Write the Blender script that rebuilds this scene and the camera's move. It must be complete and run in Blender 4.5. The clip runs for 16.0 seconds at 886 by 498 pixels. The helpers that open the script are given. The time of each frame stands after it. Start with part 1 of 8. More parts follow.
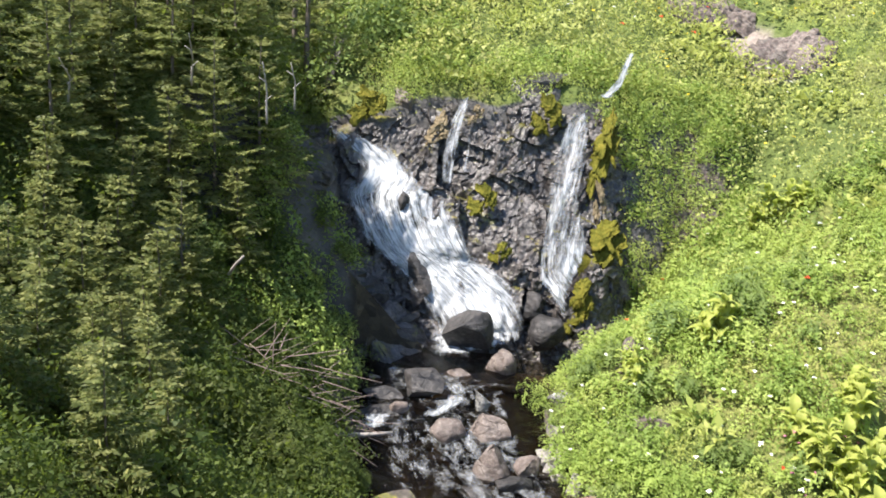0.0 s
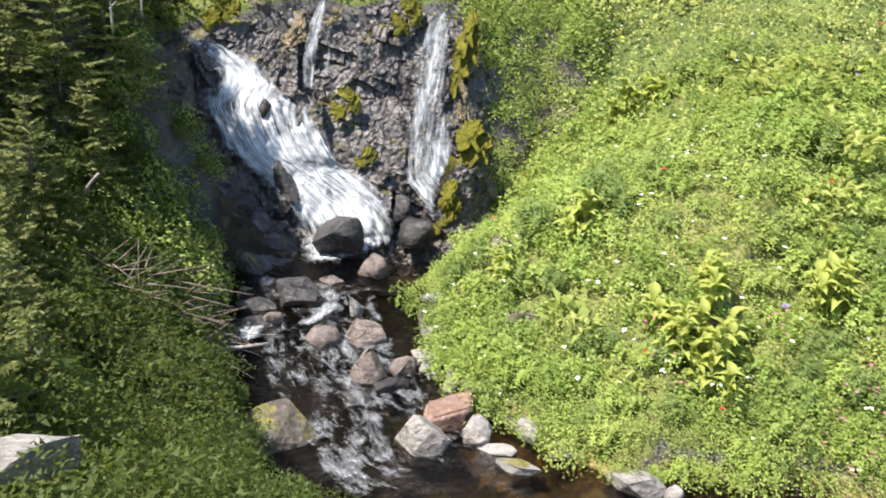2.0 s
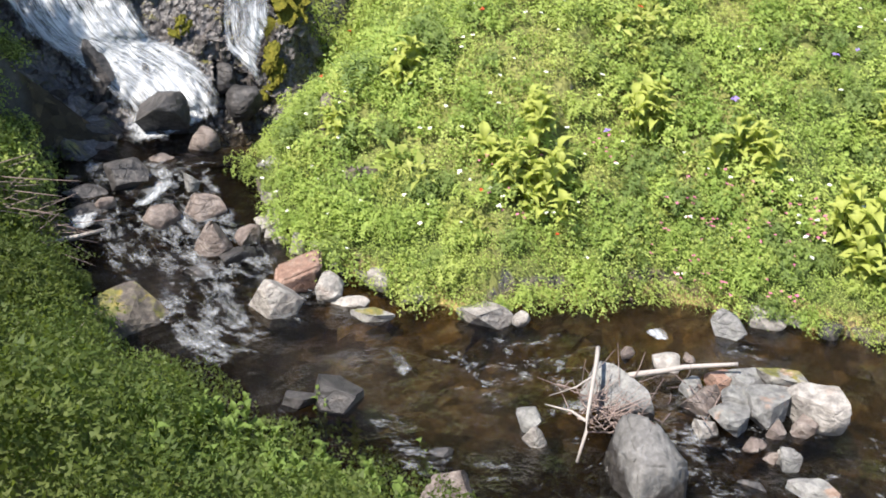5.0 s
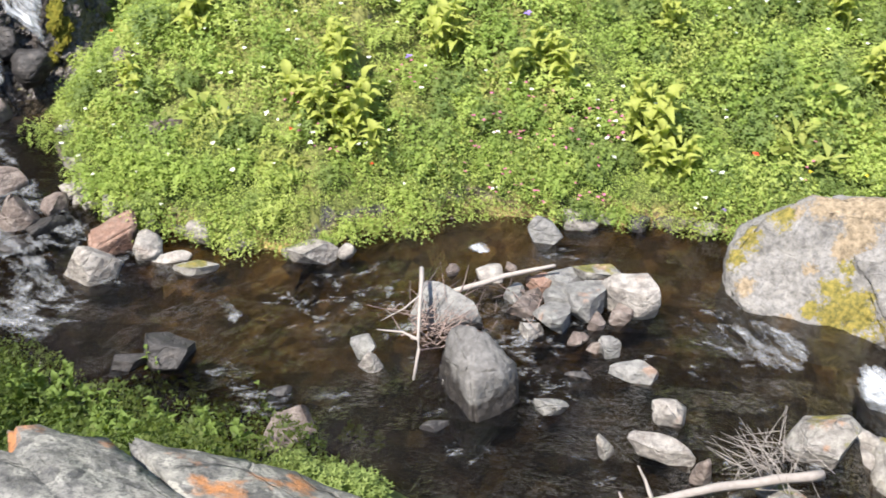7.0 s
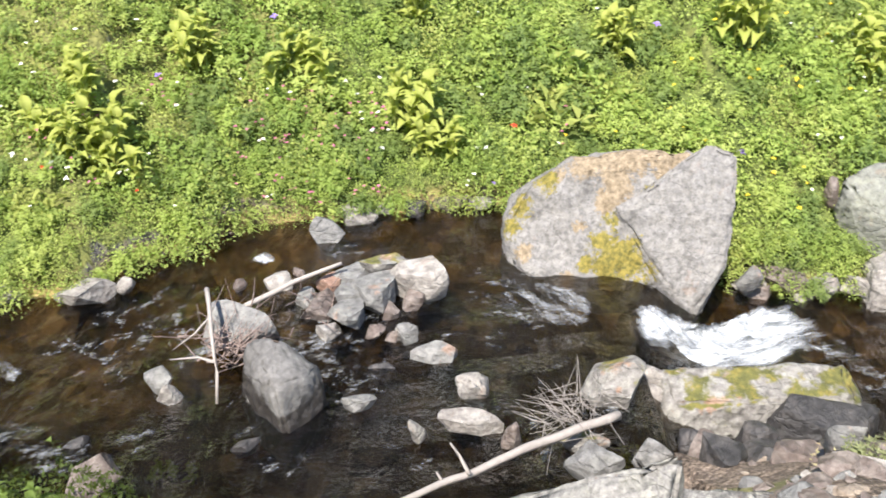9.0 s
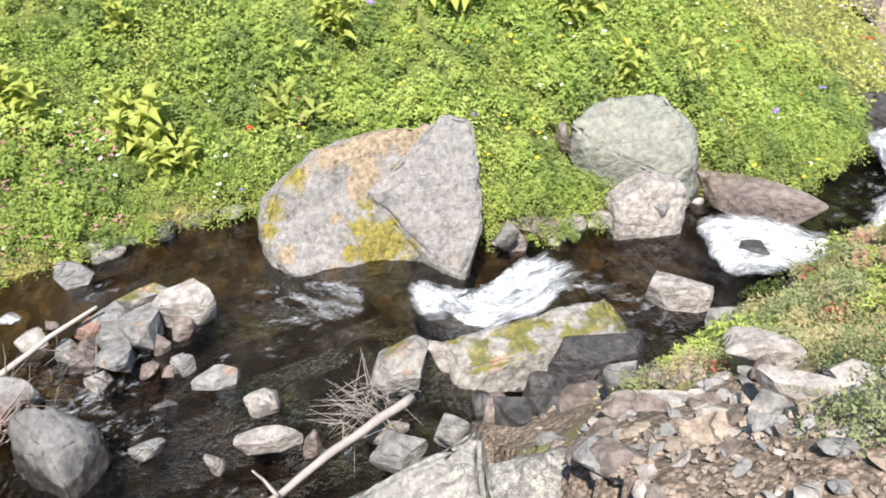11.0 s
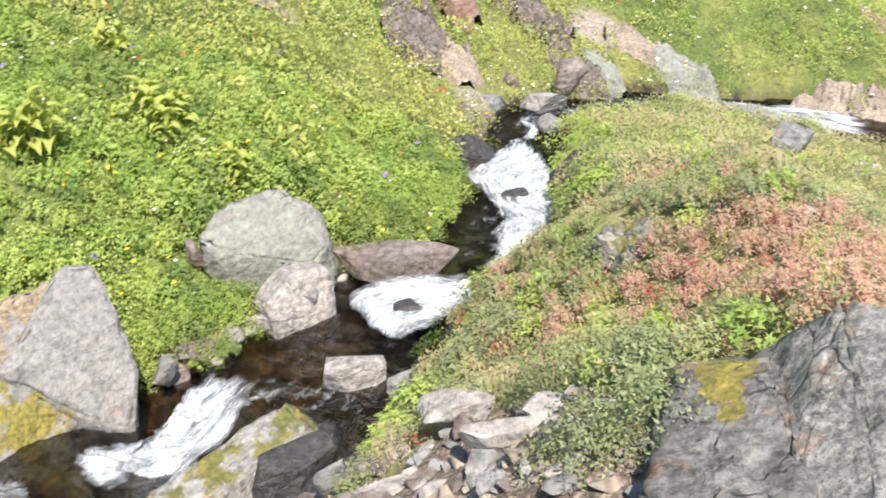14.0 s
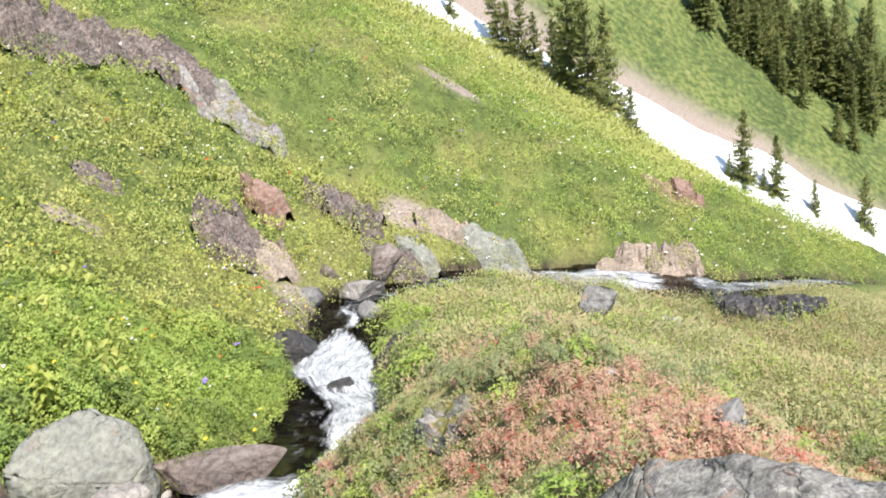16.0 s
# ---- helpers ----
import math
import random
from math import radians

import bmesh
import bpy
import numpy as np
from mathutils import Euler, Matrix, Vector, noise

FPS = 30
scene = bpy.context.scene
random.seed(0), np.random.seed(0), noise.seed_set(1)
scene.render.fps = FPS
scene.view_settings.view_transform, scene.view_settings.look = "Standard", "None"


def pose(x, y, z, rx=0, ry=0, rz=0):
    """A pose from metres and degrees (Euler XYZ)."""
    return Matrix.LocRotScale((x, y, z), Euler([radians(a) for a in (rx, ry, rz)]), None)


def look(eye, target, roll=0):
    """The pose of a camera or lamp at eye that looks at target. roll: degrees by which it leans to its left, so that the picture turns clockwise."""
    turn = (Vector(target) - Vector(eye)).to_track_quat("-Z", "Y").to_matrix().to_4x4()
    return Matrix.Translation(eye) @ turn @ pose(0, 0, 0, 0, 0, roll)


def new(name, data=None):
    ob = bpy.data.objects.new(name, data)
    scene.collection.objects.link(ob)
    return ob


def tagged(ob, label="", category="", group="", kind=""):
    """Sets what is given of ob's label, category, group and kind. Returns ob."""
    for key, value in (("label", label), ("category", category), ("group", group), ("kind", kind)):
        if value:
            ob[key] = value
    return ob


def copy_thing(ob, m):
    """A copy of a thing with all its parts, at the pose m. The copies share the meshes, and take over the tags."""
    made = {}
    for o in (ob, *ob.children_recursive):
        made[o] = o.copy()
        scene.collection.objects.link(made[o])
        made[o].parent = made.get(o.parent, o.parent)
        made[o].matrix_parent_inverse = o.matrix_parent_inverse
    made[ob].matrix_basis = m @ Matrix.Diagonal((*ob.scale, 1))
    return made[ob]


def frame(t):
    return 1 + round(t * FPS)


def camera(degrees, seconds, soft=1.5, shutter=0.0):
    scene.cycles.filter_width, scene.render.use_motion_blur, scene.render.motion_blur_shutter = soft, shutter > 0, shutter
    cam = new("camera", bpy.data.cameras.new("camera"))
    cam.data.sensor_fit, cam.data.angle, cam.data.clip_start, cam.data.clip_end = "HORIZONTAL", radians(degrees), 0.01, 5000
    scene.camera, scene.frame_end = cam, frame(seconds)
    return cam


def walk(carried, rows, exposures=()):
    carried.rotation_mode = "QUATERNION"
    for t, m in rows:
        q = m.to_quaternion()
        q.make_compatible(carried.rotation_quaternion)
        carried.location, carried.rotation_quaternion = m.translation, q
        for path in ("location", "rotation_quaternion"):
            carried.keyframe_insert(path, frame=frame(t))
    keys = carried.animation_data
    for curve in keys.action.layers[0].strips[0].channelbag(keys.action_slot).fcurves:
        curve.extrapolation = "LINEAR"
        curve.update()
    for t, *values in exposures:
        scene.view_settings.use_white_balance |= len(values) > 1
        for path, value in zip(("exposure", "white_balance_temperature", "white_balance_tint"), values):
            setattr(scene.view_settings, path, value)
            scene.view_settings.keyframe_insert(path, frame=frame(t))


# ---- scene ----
cam = camera(49.28, 16.0, soft=1.7, shutter=0.3)
PATH = [
    (0.0, pose(-0.000, 0.000, 5.000, 74.07, -3.60, 0.77)),
    (0.5, pose(-0.015, 0.024, 4.989, 72.62, -3.22, -1.22)),
    (1.0, pose(-0.011, 0.032, 4.993, 71.51, -3.11, -3.37)),
    (1.5, pose(-0.012, 0.024, 5.009, 70.22, -3.15, -5.32)),
    (2.0, pose(0.011, 0.019, 5.030, 68.74, -3.34, -7.47)),
    (2.5, pose(0.037, 0.017, 5.042, 67.57, -3.25, -10.67)),
    (3.0, pose(0.039, -0.017, 5.039, 66.27, -2.96, -13.38)),
    (5.5, pose(0.056, -0.177, 4.972, 59.07, -0.17, -21.44)),
    (6.0, pose(0.116, -0.237, 4.955, 57.49, -0.21, -25.40)),
    (6.5, pose(0.151, -0.280, 4.951, 57.55, 0.25, -27.17)),
    (7.0, pose(0.187, -0.324, 4.947, 57.68, 0.68, -30.43)),
    (7.5, pose(0.211, -0.364, 4.952, 57.41, 1.36, -34.76)),
    (8.0, pose(0.219, -0.364, 4.959, 57.16, 2.00, -38.70)),
    (8.5, pose(0.233, -0.375, 4.956, 57.19, 2.17, -41.81)),
    (9.0, pose(0.245, -0.380, 4.968, 57.11, 2.18, -45.87)),
    (9.5, pose(0.250, -0.398, 4.976, 56.49, 2.43, -50.49)),
    (10.0, pose(0.289, -0.428, 5.005, 55.88, 3.25, -55.16)),
    (12.5, pose(0.476, -0.121, 5.132, 54.72, 4.42, -76.54)),
    (13.0, pose(0.489, -0.146, 5.134, 55.54, 4.69, -80.84)),
    (13.5, pose(0.511, -0.168, 5.123, 56.12, 5.29, -85.43)),
    (14.0, pose(0.531, -0.196, 5.110, 57.28, 6.57, -90.93)),
    (14.5, pose(0.530, -0.211, 5.102, 58.26, 7.23, -96.05)),
    (15.0, pose(0.522, -0.249, 5.113, 60.59, 7.03, -97.87)),
    (15.5, pose(0.504, -0.303, 5.136, 63.92, 7.11, -101.06)),
    (16.0, pose(0.480, -0.335, 5.161, 66.80, 7.41, -102.64)),
]
walk(cam, PATH, [(0.0, 1.38), (3.0, 1.27), (6.0, 1.22), (9.0, 1.30), (12.5, 1.24), (14.0, 1.22), (16.0, 1.08)])

# ---------------------------------------------------------------- light
SUN_AZ, SUN_EL = -114.0, 58.0          # clockwise from +y, degrees
world = bpy.data.worlds.new("world")
scene.world = world
world.use_nodes = True
wn = world.node_tree.nodes
wn.clear()
sky = wn.new("ShaderNodeTexSky")
sky.sky_type = "NISHITA"
sky.sun_disc = False
sky.sun_elevation = radians(SUN_EL)
sky.sun_rotation = radians(SUN_AZ)
sky.altitude = 1500
bg = wn.new("ShaderNodeBackground")
bg.inputs["Strength"].default_value = 0.14
wout = wn.new("ShaderNodeOutputWorld")
world.node_tree.links.new(sky.outputs[0], bg.inputs["Color"])
world.node_tree.links.new(bg.outputs[0], wout.inputs["Surface"])

sun_data = bpy.data.lights.new("sun", "SUN")
sun_data.energy = 5.2
sun_data.angle = radians(0.5)
sun_data.color = (1.0, 0.935, 0.865)
sun = new("sun", sun_data)
sun_dir = Vector((math.sin(radians(SUN_AZ)) * math.cos(radians(SUN_EL)),
                  math.cos(radians(SUN_AZ)) * math.cos(radians(SUN_EL)), math.sin(radians(SUN_EL))))
sun.matrix_world = look(sun_dir * 60, (0, 0, 0))


# ---------------------------------------------------------------- materials
class Mat:
    """A small builder for node materials."""

    def __init__(self, name):
        self.m = bpy.data.materials.new(name)
        self.m.use_nodes = True
        self.t = self.m.node_tree
        self.bsdf = self.t.nodes["Principled BSDF"]
        self.out = self.t.nodes["Material Output"]

    def node(self, kind, **sets):
        n = self.t.nodes.new(kind)
        for k, v in sets.items():
            setattr(n, k, v)
        return n

    def put(self, socket, value):
        if isinstance(value, bpy.types.NodeSocket):
            self.t.links.new(value, socket)
        elif isinstance(value, (tuple, list)) and len(value) == 3 and socket.type == "RGBA":
            socket.default_value = (*value, 1)
        else:
            socket.default_value = value

    def pos(self):
        return self.node("ShaderNodeNewGeometry").outputs["Position"]

    def obj(self):
        return self.node("ShaderNodeTexCoord").outputs["Object"]

    def stretch(self, vec, scale, rot=(0, 0, 0)):
        n = self.node("ShaderNodeMapping")
        self.put(n.inputs["Vector"], vec)
        n.inputs["Scale"].default_value = scale
        n.inputs["Rotation"].default_value = rot
        return n.outputs[0]

    def noise(self, vec, scale, detail=4.0, rough=0.55, warp=0.0):
        n = self.node("ShaderNodeTexNoise")
        self.put(n.inputs["Vector"], vec)
        n.inputs["Scale"].default_value = scale
        n.inputs["Detail"].default_value = detail
        n.inputs["Roughness"].default_value = rough
        n.inputs["Distortion"].default_value = warp
        return n.outputs["Fac"]

    def voronoi(self, vec, scale, out="Distance", feature="F1"):
        n = self.node("ShaderNodeTexVoronoi", feature=feature)
        self.put(n.inputs["Vector"], vec)
        n.inputs["Scale"].default_value = scale
        return n.outputs[out]

    def ramp(self, fac, stops):
        n = self.node("ShaderNodeValToRGB")
        self.put(n.inputs["Fac"], fac)
        el = n.color_ramp.elements
        while len(el) < len(stops):
            el.new(0.5)
        for e, (p, c) in zip(el, stops):
            e.position = p
            e.color = (*c, 1) if isinstance(c, tuple) else (c, c, c, 1)
        return n.outputs["Color"]

    def mix(self, fac, a, b, mode="MIX"):
        n = self.node("ShaderNodeMix", data_type="RGBA", blend_type=mode)
        self.put(n.inputs[0], fac)
        self.put(n.inputs[6], a)
        self.put(n.inputs[7], b)
        return n.outputs[2]

    def math(self, op, a, b=0.0, clamp=False):
        n = self.node("ShaderNodeMath", operation=op, use_clamp=clamp)
        self.put(n.inputs[0], a)
        self.put(n.inputs[1], b)
        return n.outputs[0]

    def up(self):
        n = self.node("ShaderNodeSeparateXYZ")
        self.put(n.inputs[0], self.node("ShaderNodeNewGeometry").outputs["Normal"])
        return n.outputs["Z"]

    def bump(self, height, strength=0.5, dist=0.02):
        n = self.node("ShaderNodeBump")
        self.put(n.inputs["Height"], height)
        n.inputs["Strength"].default_value = strength
        n.inputs["Distance"].default_value = dist
        self.put(self.bsdf.inputs["Normal"], n.outputs[0])
        return n.outputs[0]

    def set(self, color=None, rough=None, metal=0.0, spec=None):
        if color is not None:
            self.put(self.bsdf.inputs["Base Color"], color)
        if rough is not None:
            self.put(self.bsdf.inputs["Roughness"], rough)
        if spec is not None:
            self.put(self.bsdf.inputs["Specular IOR Level"], spec)
        return self.m


def rock_material(name, dark, mid, light, rough=0.85, lichen=0.35, lichen_col=(0.42, 0.43, 0.36), orange=0.0, moss=0.0, cracks=0.25, sc=1.0, grown=False):
    k = Mat(name)
    p = k.pos()
    big = k.noise(p, 1.7 * sc, 5, 0.6, 0.6)
    fine = k.noise(p, 14 * sc, 6, 0.65)
    base = k.ramp(k.mix(0.66, big, fine), [(0.37, dark), (0.50, mid), (0.62, light)])
    spots = k.ramp(k.noise(p, 7.5 * sc, 6, 0.7), [(0.52 - 0.12 * lichen, 0.0), (0.68, 1.0)])
    jig = k.node("ShaderNodeTexNoise")
    k.put(jig.inputs["Vector"], p)
    jig.inputs["Scale"].default_value = 25.0 * sc
    crust = k.ramp(k.voronoi(k.mix(0.03 / sc, p, jig.outputs["Color"]), 17 * sc, "Color"), [(0.46, 0.0), (0.5, 1.0)])
    col = k.mix(k.math("MULTIPLY", spots, lichen * 0.55), base, lichen_col)
    near_spots = k.ramp(k.noise(p, 5.0 * sc, 5, 0.65), [(0.42, 0.0), (0.6, 1.0)])
    col = k.mix(k.math("MULTIPLY", k.math("MULTIPLY", crust, near_spots), lichen * 0.7), col, lichen_col)
    specks = k.ramp(k.noise(p, 42 * sc, 3, 0.6), [(0.34 + 0.04 * (sc - 1), 1.0), (0.42 + 0.04 * (sc - 1), 0.0)])
    col = k.mix(k.math("MULTIPLY", specks, min(0.6, 0.32 + 0.2 * (sc - 1))), col, (0.05, 0.05, 0.05))
    wn_ = k.node("ShaderNodeTexNoise")
    k.put(wn_.inputs["Vector"], p)
    wn_.inputs["Scale"].default_value = 3.0
    wn_.inputs["Detail"].default_value = 4.0
    warped = k.mix(0.22, p, wn_.outputs["Color"])
    seams = k.voronoi(k.stretch(warped, (1.0, 1.6, 4.2), (0.45, 0.25, 0.3)), 2.6, "Distance", "DISTANCE_TO_EDGE")
    seam = k.ramp(seams, [(0.0, 1.0), (0.035, 0.0)])
    broken = k.ramp(k.noise(p, 1.9, 4, 0.6), [(0.42, 0.0), (0.58, 1.0)])
    seam = k.math("MULTIPLY", k.math("MULTIPLY", seam, broken), cracks)
    col = k.mix(seam, col, tuple(c * 0.35 for c in dark))
    if orange:
        o = k.ramp(k.noise(p, 3.1, 6, 0.65), [(0.60 - 0.06 * (orange > 0.6), 0.0), (0.66 - 0.06 * (orange > 0.6), 1.0)])
        col = k.mix(k.math("MULTIPLY", o, orange), col, (0.42, 0.17, 0.05))
    if moss:
        m1 = k.ramp(k.math("ADD", k.math("MULTIPLY", k.up(), 0.22), k.noise(p, 3.6, 5, 0.65)), [(0.74 - 0.2 * moss, 0.0), (0.82 - 0.2 * moss, 1.0)])
        mc = k.ramp(k.noise(p, 9, 5, 0.7), [(0.3, (0.05, 0.055, 0.015)), (0.5, (0.11, 0.105, 0.025)), (0.68, (0.22, 0.17, 0.035))])
        col = k.mix(m1, col, mc)
    if grown:
        fuzz = k.math("SUBTRACT", k.mix(0.5, k.noise(p, 7, 5, 0.7), k.noise(p, 30, 4, 0.7)), 0.5)
        for key, a, b, c in (("soil", (0.10, 0.075, 0.045), (0.20, 0.155, 0.10), (0.30, 0.235, 0.155)), ("moss", (0.06, 0.06, 0.012), (0.15, 0.125, 0.022), (0.25, 0.195, 0.04))):
            there = k.node("ShaderNodeAttribute", attribute_name=key).outputs["Fac"]
            m2 = k.ramp(k.math("ADD", there, k.math("MULTIPLY", fuzz, 2.2)), [(0.42, 0.0), (0.56, 1.0)])
            col = k.mix(m2, col, k.ramp(k.noise(p, 24, 5, 0.7), [(0.34, a), (0.5, b), (0.66, c)]))
    chips = k.voronoi(k.stretch(p, (1, 1, 1.5), (0.5, 0.3, 0.2)), 9.0, "Distance")
    k.bump(k.math("SUBTRACT", k.mix(0.25, k.mix(0.55, big, fine), chips), k.math("MULTIPLY", seam, 0.5)), 1.0, 0.06 / sc ** 1.1)
    return k.set(col, rough)


def leaf_material(name, cols, patch=0.35, patch_col=(0.30, 0.30, 0.05), through_col=(0.32, 0.42, 0.05), gloss=0.6, trans=0.42, clump=0.0):
    k = Mat(name)
    isl = k.node("ShaderNodeNewGeometry").outputs["Random Per Island"]
    if clump:
        own = k.node("ShaderNodeAttribute", attribute_name="clump").outputs["Fac"]
        isl = k.math("ADD", k.math("MULTIPLY", isl, 1 - clump), k.math("MULTIPLY", own, clump))
    base = k.ramp(isl, [(i / max(1, len(cols) - 1), c) for i, c in enumerate(cols)])
    area = k.ramp(k.noise(k.pos(), 0.55, 4, 0.6), [(0.46, 0.0), (0.66, 1.0)])
    base = k.mix(k.math("MULTIPLY", area, patch), base, patch_col)
    k.set(base, gloss, spec=0.2)
    tr = k.node("ShaderNodeBsdfTranslucent")
    k.put(tr.inputs["Color"], k.mix(0.5, base, through_col))
    mx = k.node("ShaderNodeMixShader")
    mx.inputs[0].default_value = trans
    k.t.links.new(k.bsdf.outputs[0], mx.inputs[1])
    k.t.links.new(tr.outputs[0], mx.inputs[2])
    k.t.links.new(mx.outputs[0], k.out.inputs["Surface"])
    return k.m


def plain(name, color, rough=0.8, var=0.25, scale=12.0, bump=0.3):
    k = Mat(name)
    p = k.obj()
    n = k.noise(p, scale, 5, 0.6)
    k.bump(n, bump, 0.01)
    return k.set(k.mix(n, tuple(c * (1 - var) for c in color), tuple(min(1, c * (1 + var)) for c in color)), rough)


def ground_material():
    """Turf, moss and soil; brown stones in the stream bed; tan heath on the shoulder; rubble by the near bank; bare rock where steep."""
    k = Mat("meadow_ground")
    p = k.pos()
    n1, n2, n3 = k.noise(p, 0.35, 4), k.noise(p, 2.3, 5, 0.6), k.noise(p, 11, 5, 0.65)
    green = k.ramp(k.mix(0.5, n2, n3), [(0.32, (0.035, 0.048, 0.014)), (0.5, (0.08, 0.105, 0.028)), (0.68, (0.15, 0.18, 0.05))])
    dry = k.ramp(n3, [(0.35, (0.16, 0.14, 0.06)), (0.6, (0.30, 0.26, 0.09))])
    col = k.mix(k.ramp(n1, [(0.48, 0.0), (0.62, 0.4)]), green, dry)
    heath = k.ramp(k.mix(0.5, n2, n3), [(0.34, (0.09, 0.10, 0.035)), (0.5, (0.18, 0.18, 0.07)), (0.66, (0.29, 0.23, 0.13))])
    col = k.mix(k.node("ShaderNodeAttribute", attribute_name="heath").outputs["Fac"], col, heath)
    distant = k.ramp(k.mix(0.6, k.noise(p, 0.12, 5, 0.65), n2), [(0.36, (0.03, 0.048, 0.016)), (0.48, (0.075, 0.10, 0.030)), (0.56, (0.13, 0.15, 0.045)), (0.70, (0.20, 0.18, 0.10))])
    col = k.mix(k.node("ShaderNodeAttribute", attribute_name="distant").outputs["Fac"], col, distant)
    gravel = k.ramp(n3, [(0.35, (0.16, 0.13, 0.11)), (0.65, (0.30, 0.25, 0.21))])
    col = k.mix(k.node("ShaderNodeAttribute", attribute_name="gravel").outputs["Fac"], col, gravel)
    rock = k.ramp(k.mix(0.5, n2, k.noise(p, 6, 6, 0.7)), [(0.3, (0.03, 0.028, 0.028)), (0.55, (0.10, 0.095, 0.09)), (0.75, (0.19, 0.17, 0.155))])
    steep = k.ramp(k.math("ADD", k.up(), k.math("MULTIPLY", n2, 0.25)), [(0.60, 1.0), (0.68, 0.0)])
    col = k.mix(steep, col, rock)
    rubble = k.ramp(k.mix(0.5, k.voronoi(p, 38, "Distance"), n3), [(0.25, (0.30, 0.24, 0.19)), (0.42, (0.20, 0.155, 0.12)), (0.6, (0.09, 0.07, 0.055))])
    col = k.mix(k.node("ShaderNodeAttribute", attribute_name="rubble").outputs["Fac"], col, rubble)
    stones = k.ramp(k.mix(0.6, k.voronoi(p, 7.5, "Color"), k.noise(p, 3, 4)), [(0.3, (0.06, 0.046, 0.026)), (0.52, (0.21, 0.155, 0.070)), (0.72, (0.48, 0.35, 0.14))])
    # bed darker on the near side, amber towards the far bank
    dark_bed = k.ramp(k.mix(0.6, k.voronoi(p, 7.5, "Color"), n2), [(0.3, (0.022, 0.018, 0.013)), (0.6, (0.06, 0.048, 0.030)), (0.75, (0.15, 0.115, 0.065))])
    stones = k.mix(k.node("ShaderNodeAttribute", attribute_name="amber").outputs["Fac"], dark_bed, stones)
    col = k.mix(k.node("ShaderNodeAttribute", attribute_name="bed").outputs["Fac"], col, stones)
    k.bump(k.mix(0.5, n2, n3), 0.8, 0.12)
    return k.set(col, 0.95, spec=0.2)


M_ground = ground_material()
M_rock = rock_material("grey_lichen_rock", (0.073, 0.070, 0.067), (0.140, 0.137, 0.132), (0.214, 0.207, 0.197), 0.85, 0.5, (0.264, 0.264, 0.236), orange=0.25)
M_mossrock = rock_material("mossy_rock", (0.083, 0.075, 0.068), (0.173, 0.161, 0.146), (0.270, 0.259, 0.240), 0.85, 0.4, (0.345, 0.338, 0.285), orange=0.3, moss=0.3)
M_brown = rock_material("brown_stream_rock", (0.050, 0.037, 0.032), (0.115, 0.088, 0.075), (0.20, 0.165, 0.142), 0.6, 0.25, (0.255, 0.235, 0.210))
M_wet = rock_material("wet_dark_rock", (0.010, 0.009, 0.009), (0.028, 0.026, 0.026), (0.068, 0.060, 0.056), 0.6, 0.2, (0.112, 0.102, 0.092))
M_pale = rock_material("pale_dry_rock", (0.105, 0.092, 0.082), (0.215, 0.196, 0.176), (0.335, 0.306, 0.275), 0.85, 0.45, (0.345, 0.335, 0.305), orange=0.08)
M_herb = leaf_material("herb_leaves", [(0.165, 0.235, 0.055), (0.235, 0.315, 0.075), (0.295, 0.375, 0.09), (0.355, 0.42, 0.11), (0.405, 0.45, 0.14)], 0.25, (0.37, 0.40, 0.11), (0.40, 0.55, 0.10), clump=0.75)
M_herbfar = leaf_material("upper_slope_leaves", [(0.20, 0.24, 0.065), (0.28, 0.31, 0.09), (0.345, 0.37, 0.11), (0.40, 0.41, 0.14), (0.45, 0.44, 0.17)], 0.45, (0.42, 0.38, 0.13), (0.46, 0.54, 0.14), clump=0.75)
M_hell = leaf_material("hellebore_leaves", [(0.34, 0.39, 0.09), (0.44, 0.46, 0.12), (0.55, 0.50, 0.16)], 0.0, trans=0.5)
M_fir = leaf_material("fir_needles", [(0.082, 0.105, 0.038), (0.15, 0.172, 0.058), (0.26, 0.262, 0.092)], 0.3, (0.26, 0.23, 0.09), (0.32, 0.37, 0.115), 0.55, 0.45)
M_bark = plain("grey_bark", (0.13, 0.105, 0.085), 0.9, 0.5, 16, 0.6)
M_dead = plain("bleached_wood", (0.28, 0.25, 0.225), 0.8, 0.3, 22, 0.5)


def water_material():
    k = Mat("stream_water")
    p = k.pos()
    n = k.noise(p, 8.0, 5, 0.6, 1.0)
    n2 = k.noise(p, 27, 3, 0.55, 0.5)
    b = k.node("ShaderNodeBump")
    b.inputs["Strength"].default_value = 0.8
    b.inputs["Distance"].default_value = 0.2
    k.put(b.inputs["Height"], k.mix(0.35, n, n2))
    gl = k.node("ShaderNodeBsdfGlossy")
    gl.inputs["Roughness"].default_value = 0.06
    k.put(gl.inputs["Normal"], b.outputs[0])
    tr = k.node("ShaderNodeBsdfTransparent")
    tr.inputs["Color"].default_value = (0.37, 0.315, 0.225, 1)
    fr = k.node("ShaderNodeFresnel")
    fr.inputs["IOR"].default_value = 1.33
    k.put(fr.inputs["Normal"], b.outputs[0])
    mx = k.node("ShaderNodeMixShader")
    k.t.links.new(fr.outputs[0], mx.inputs[0])
    k.t.links.new(tr.outputs[0], mx.inputs[1])
    k.t.links.new(gl.outputs[0], mx.inputs[2])
    k.t.links.new(mx.outputs[0], k.out.inputs["Surface"])
    return k.m


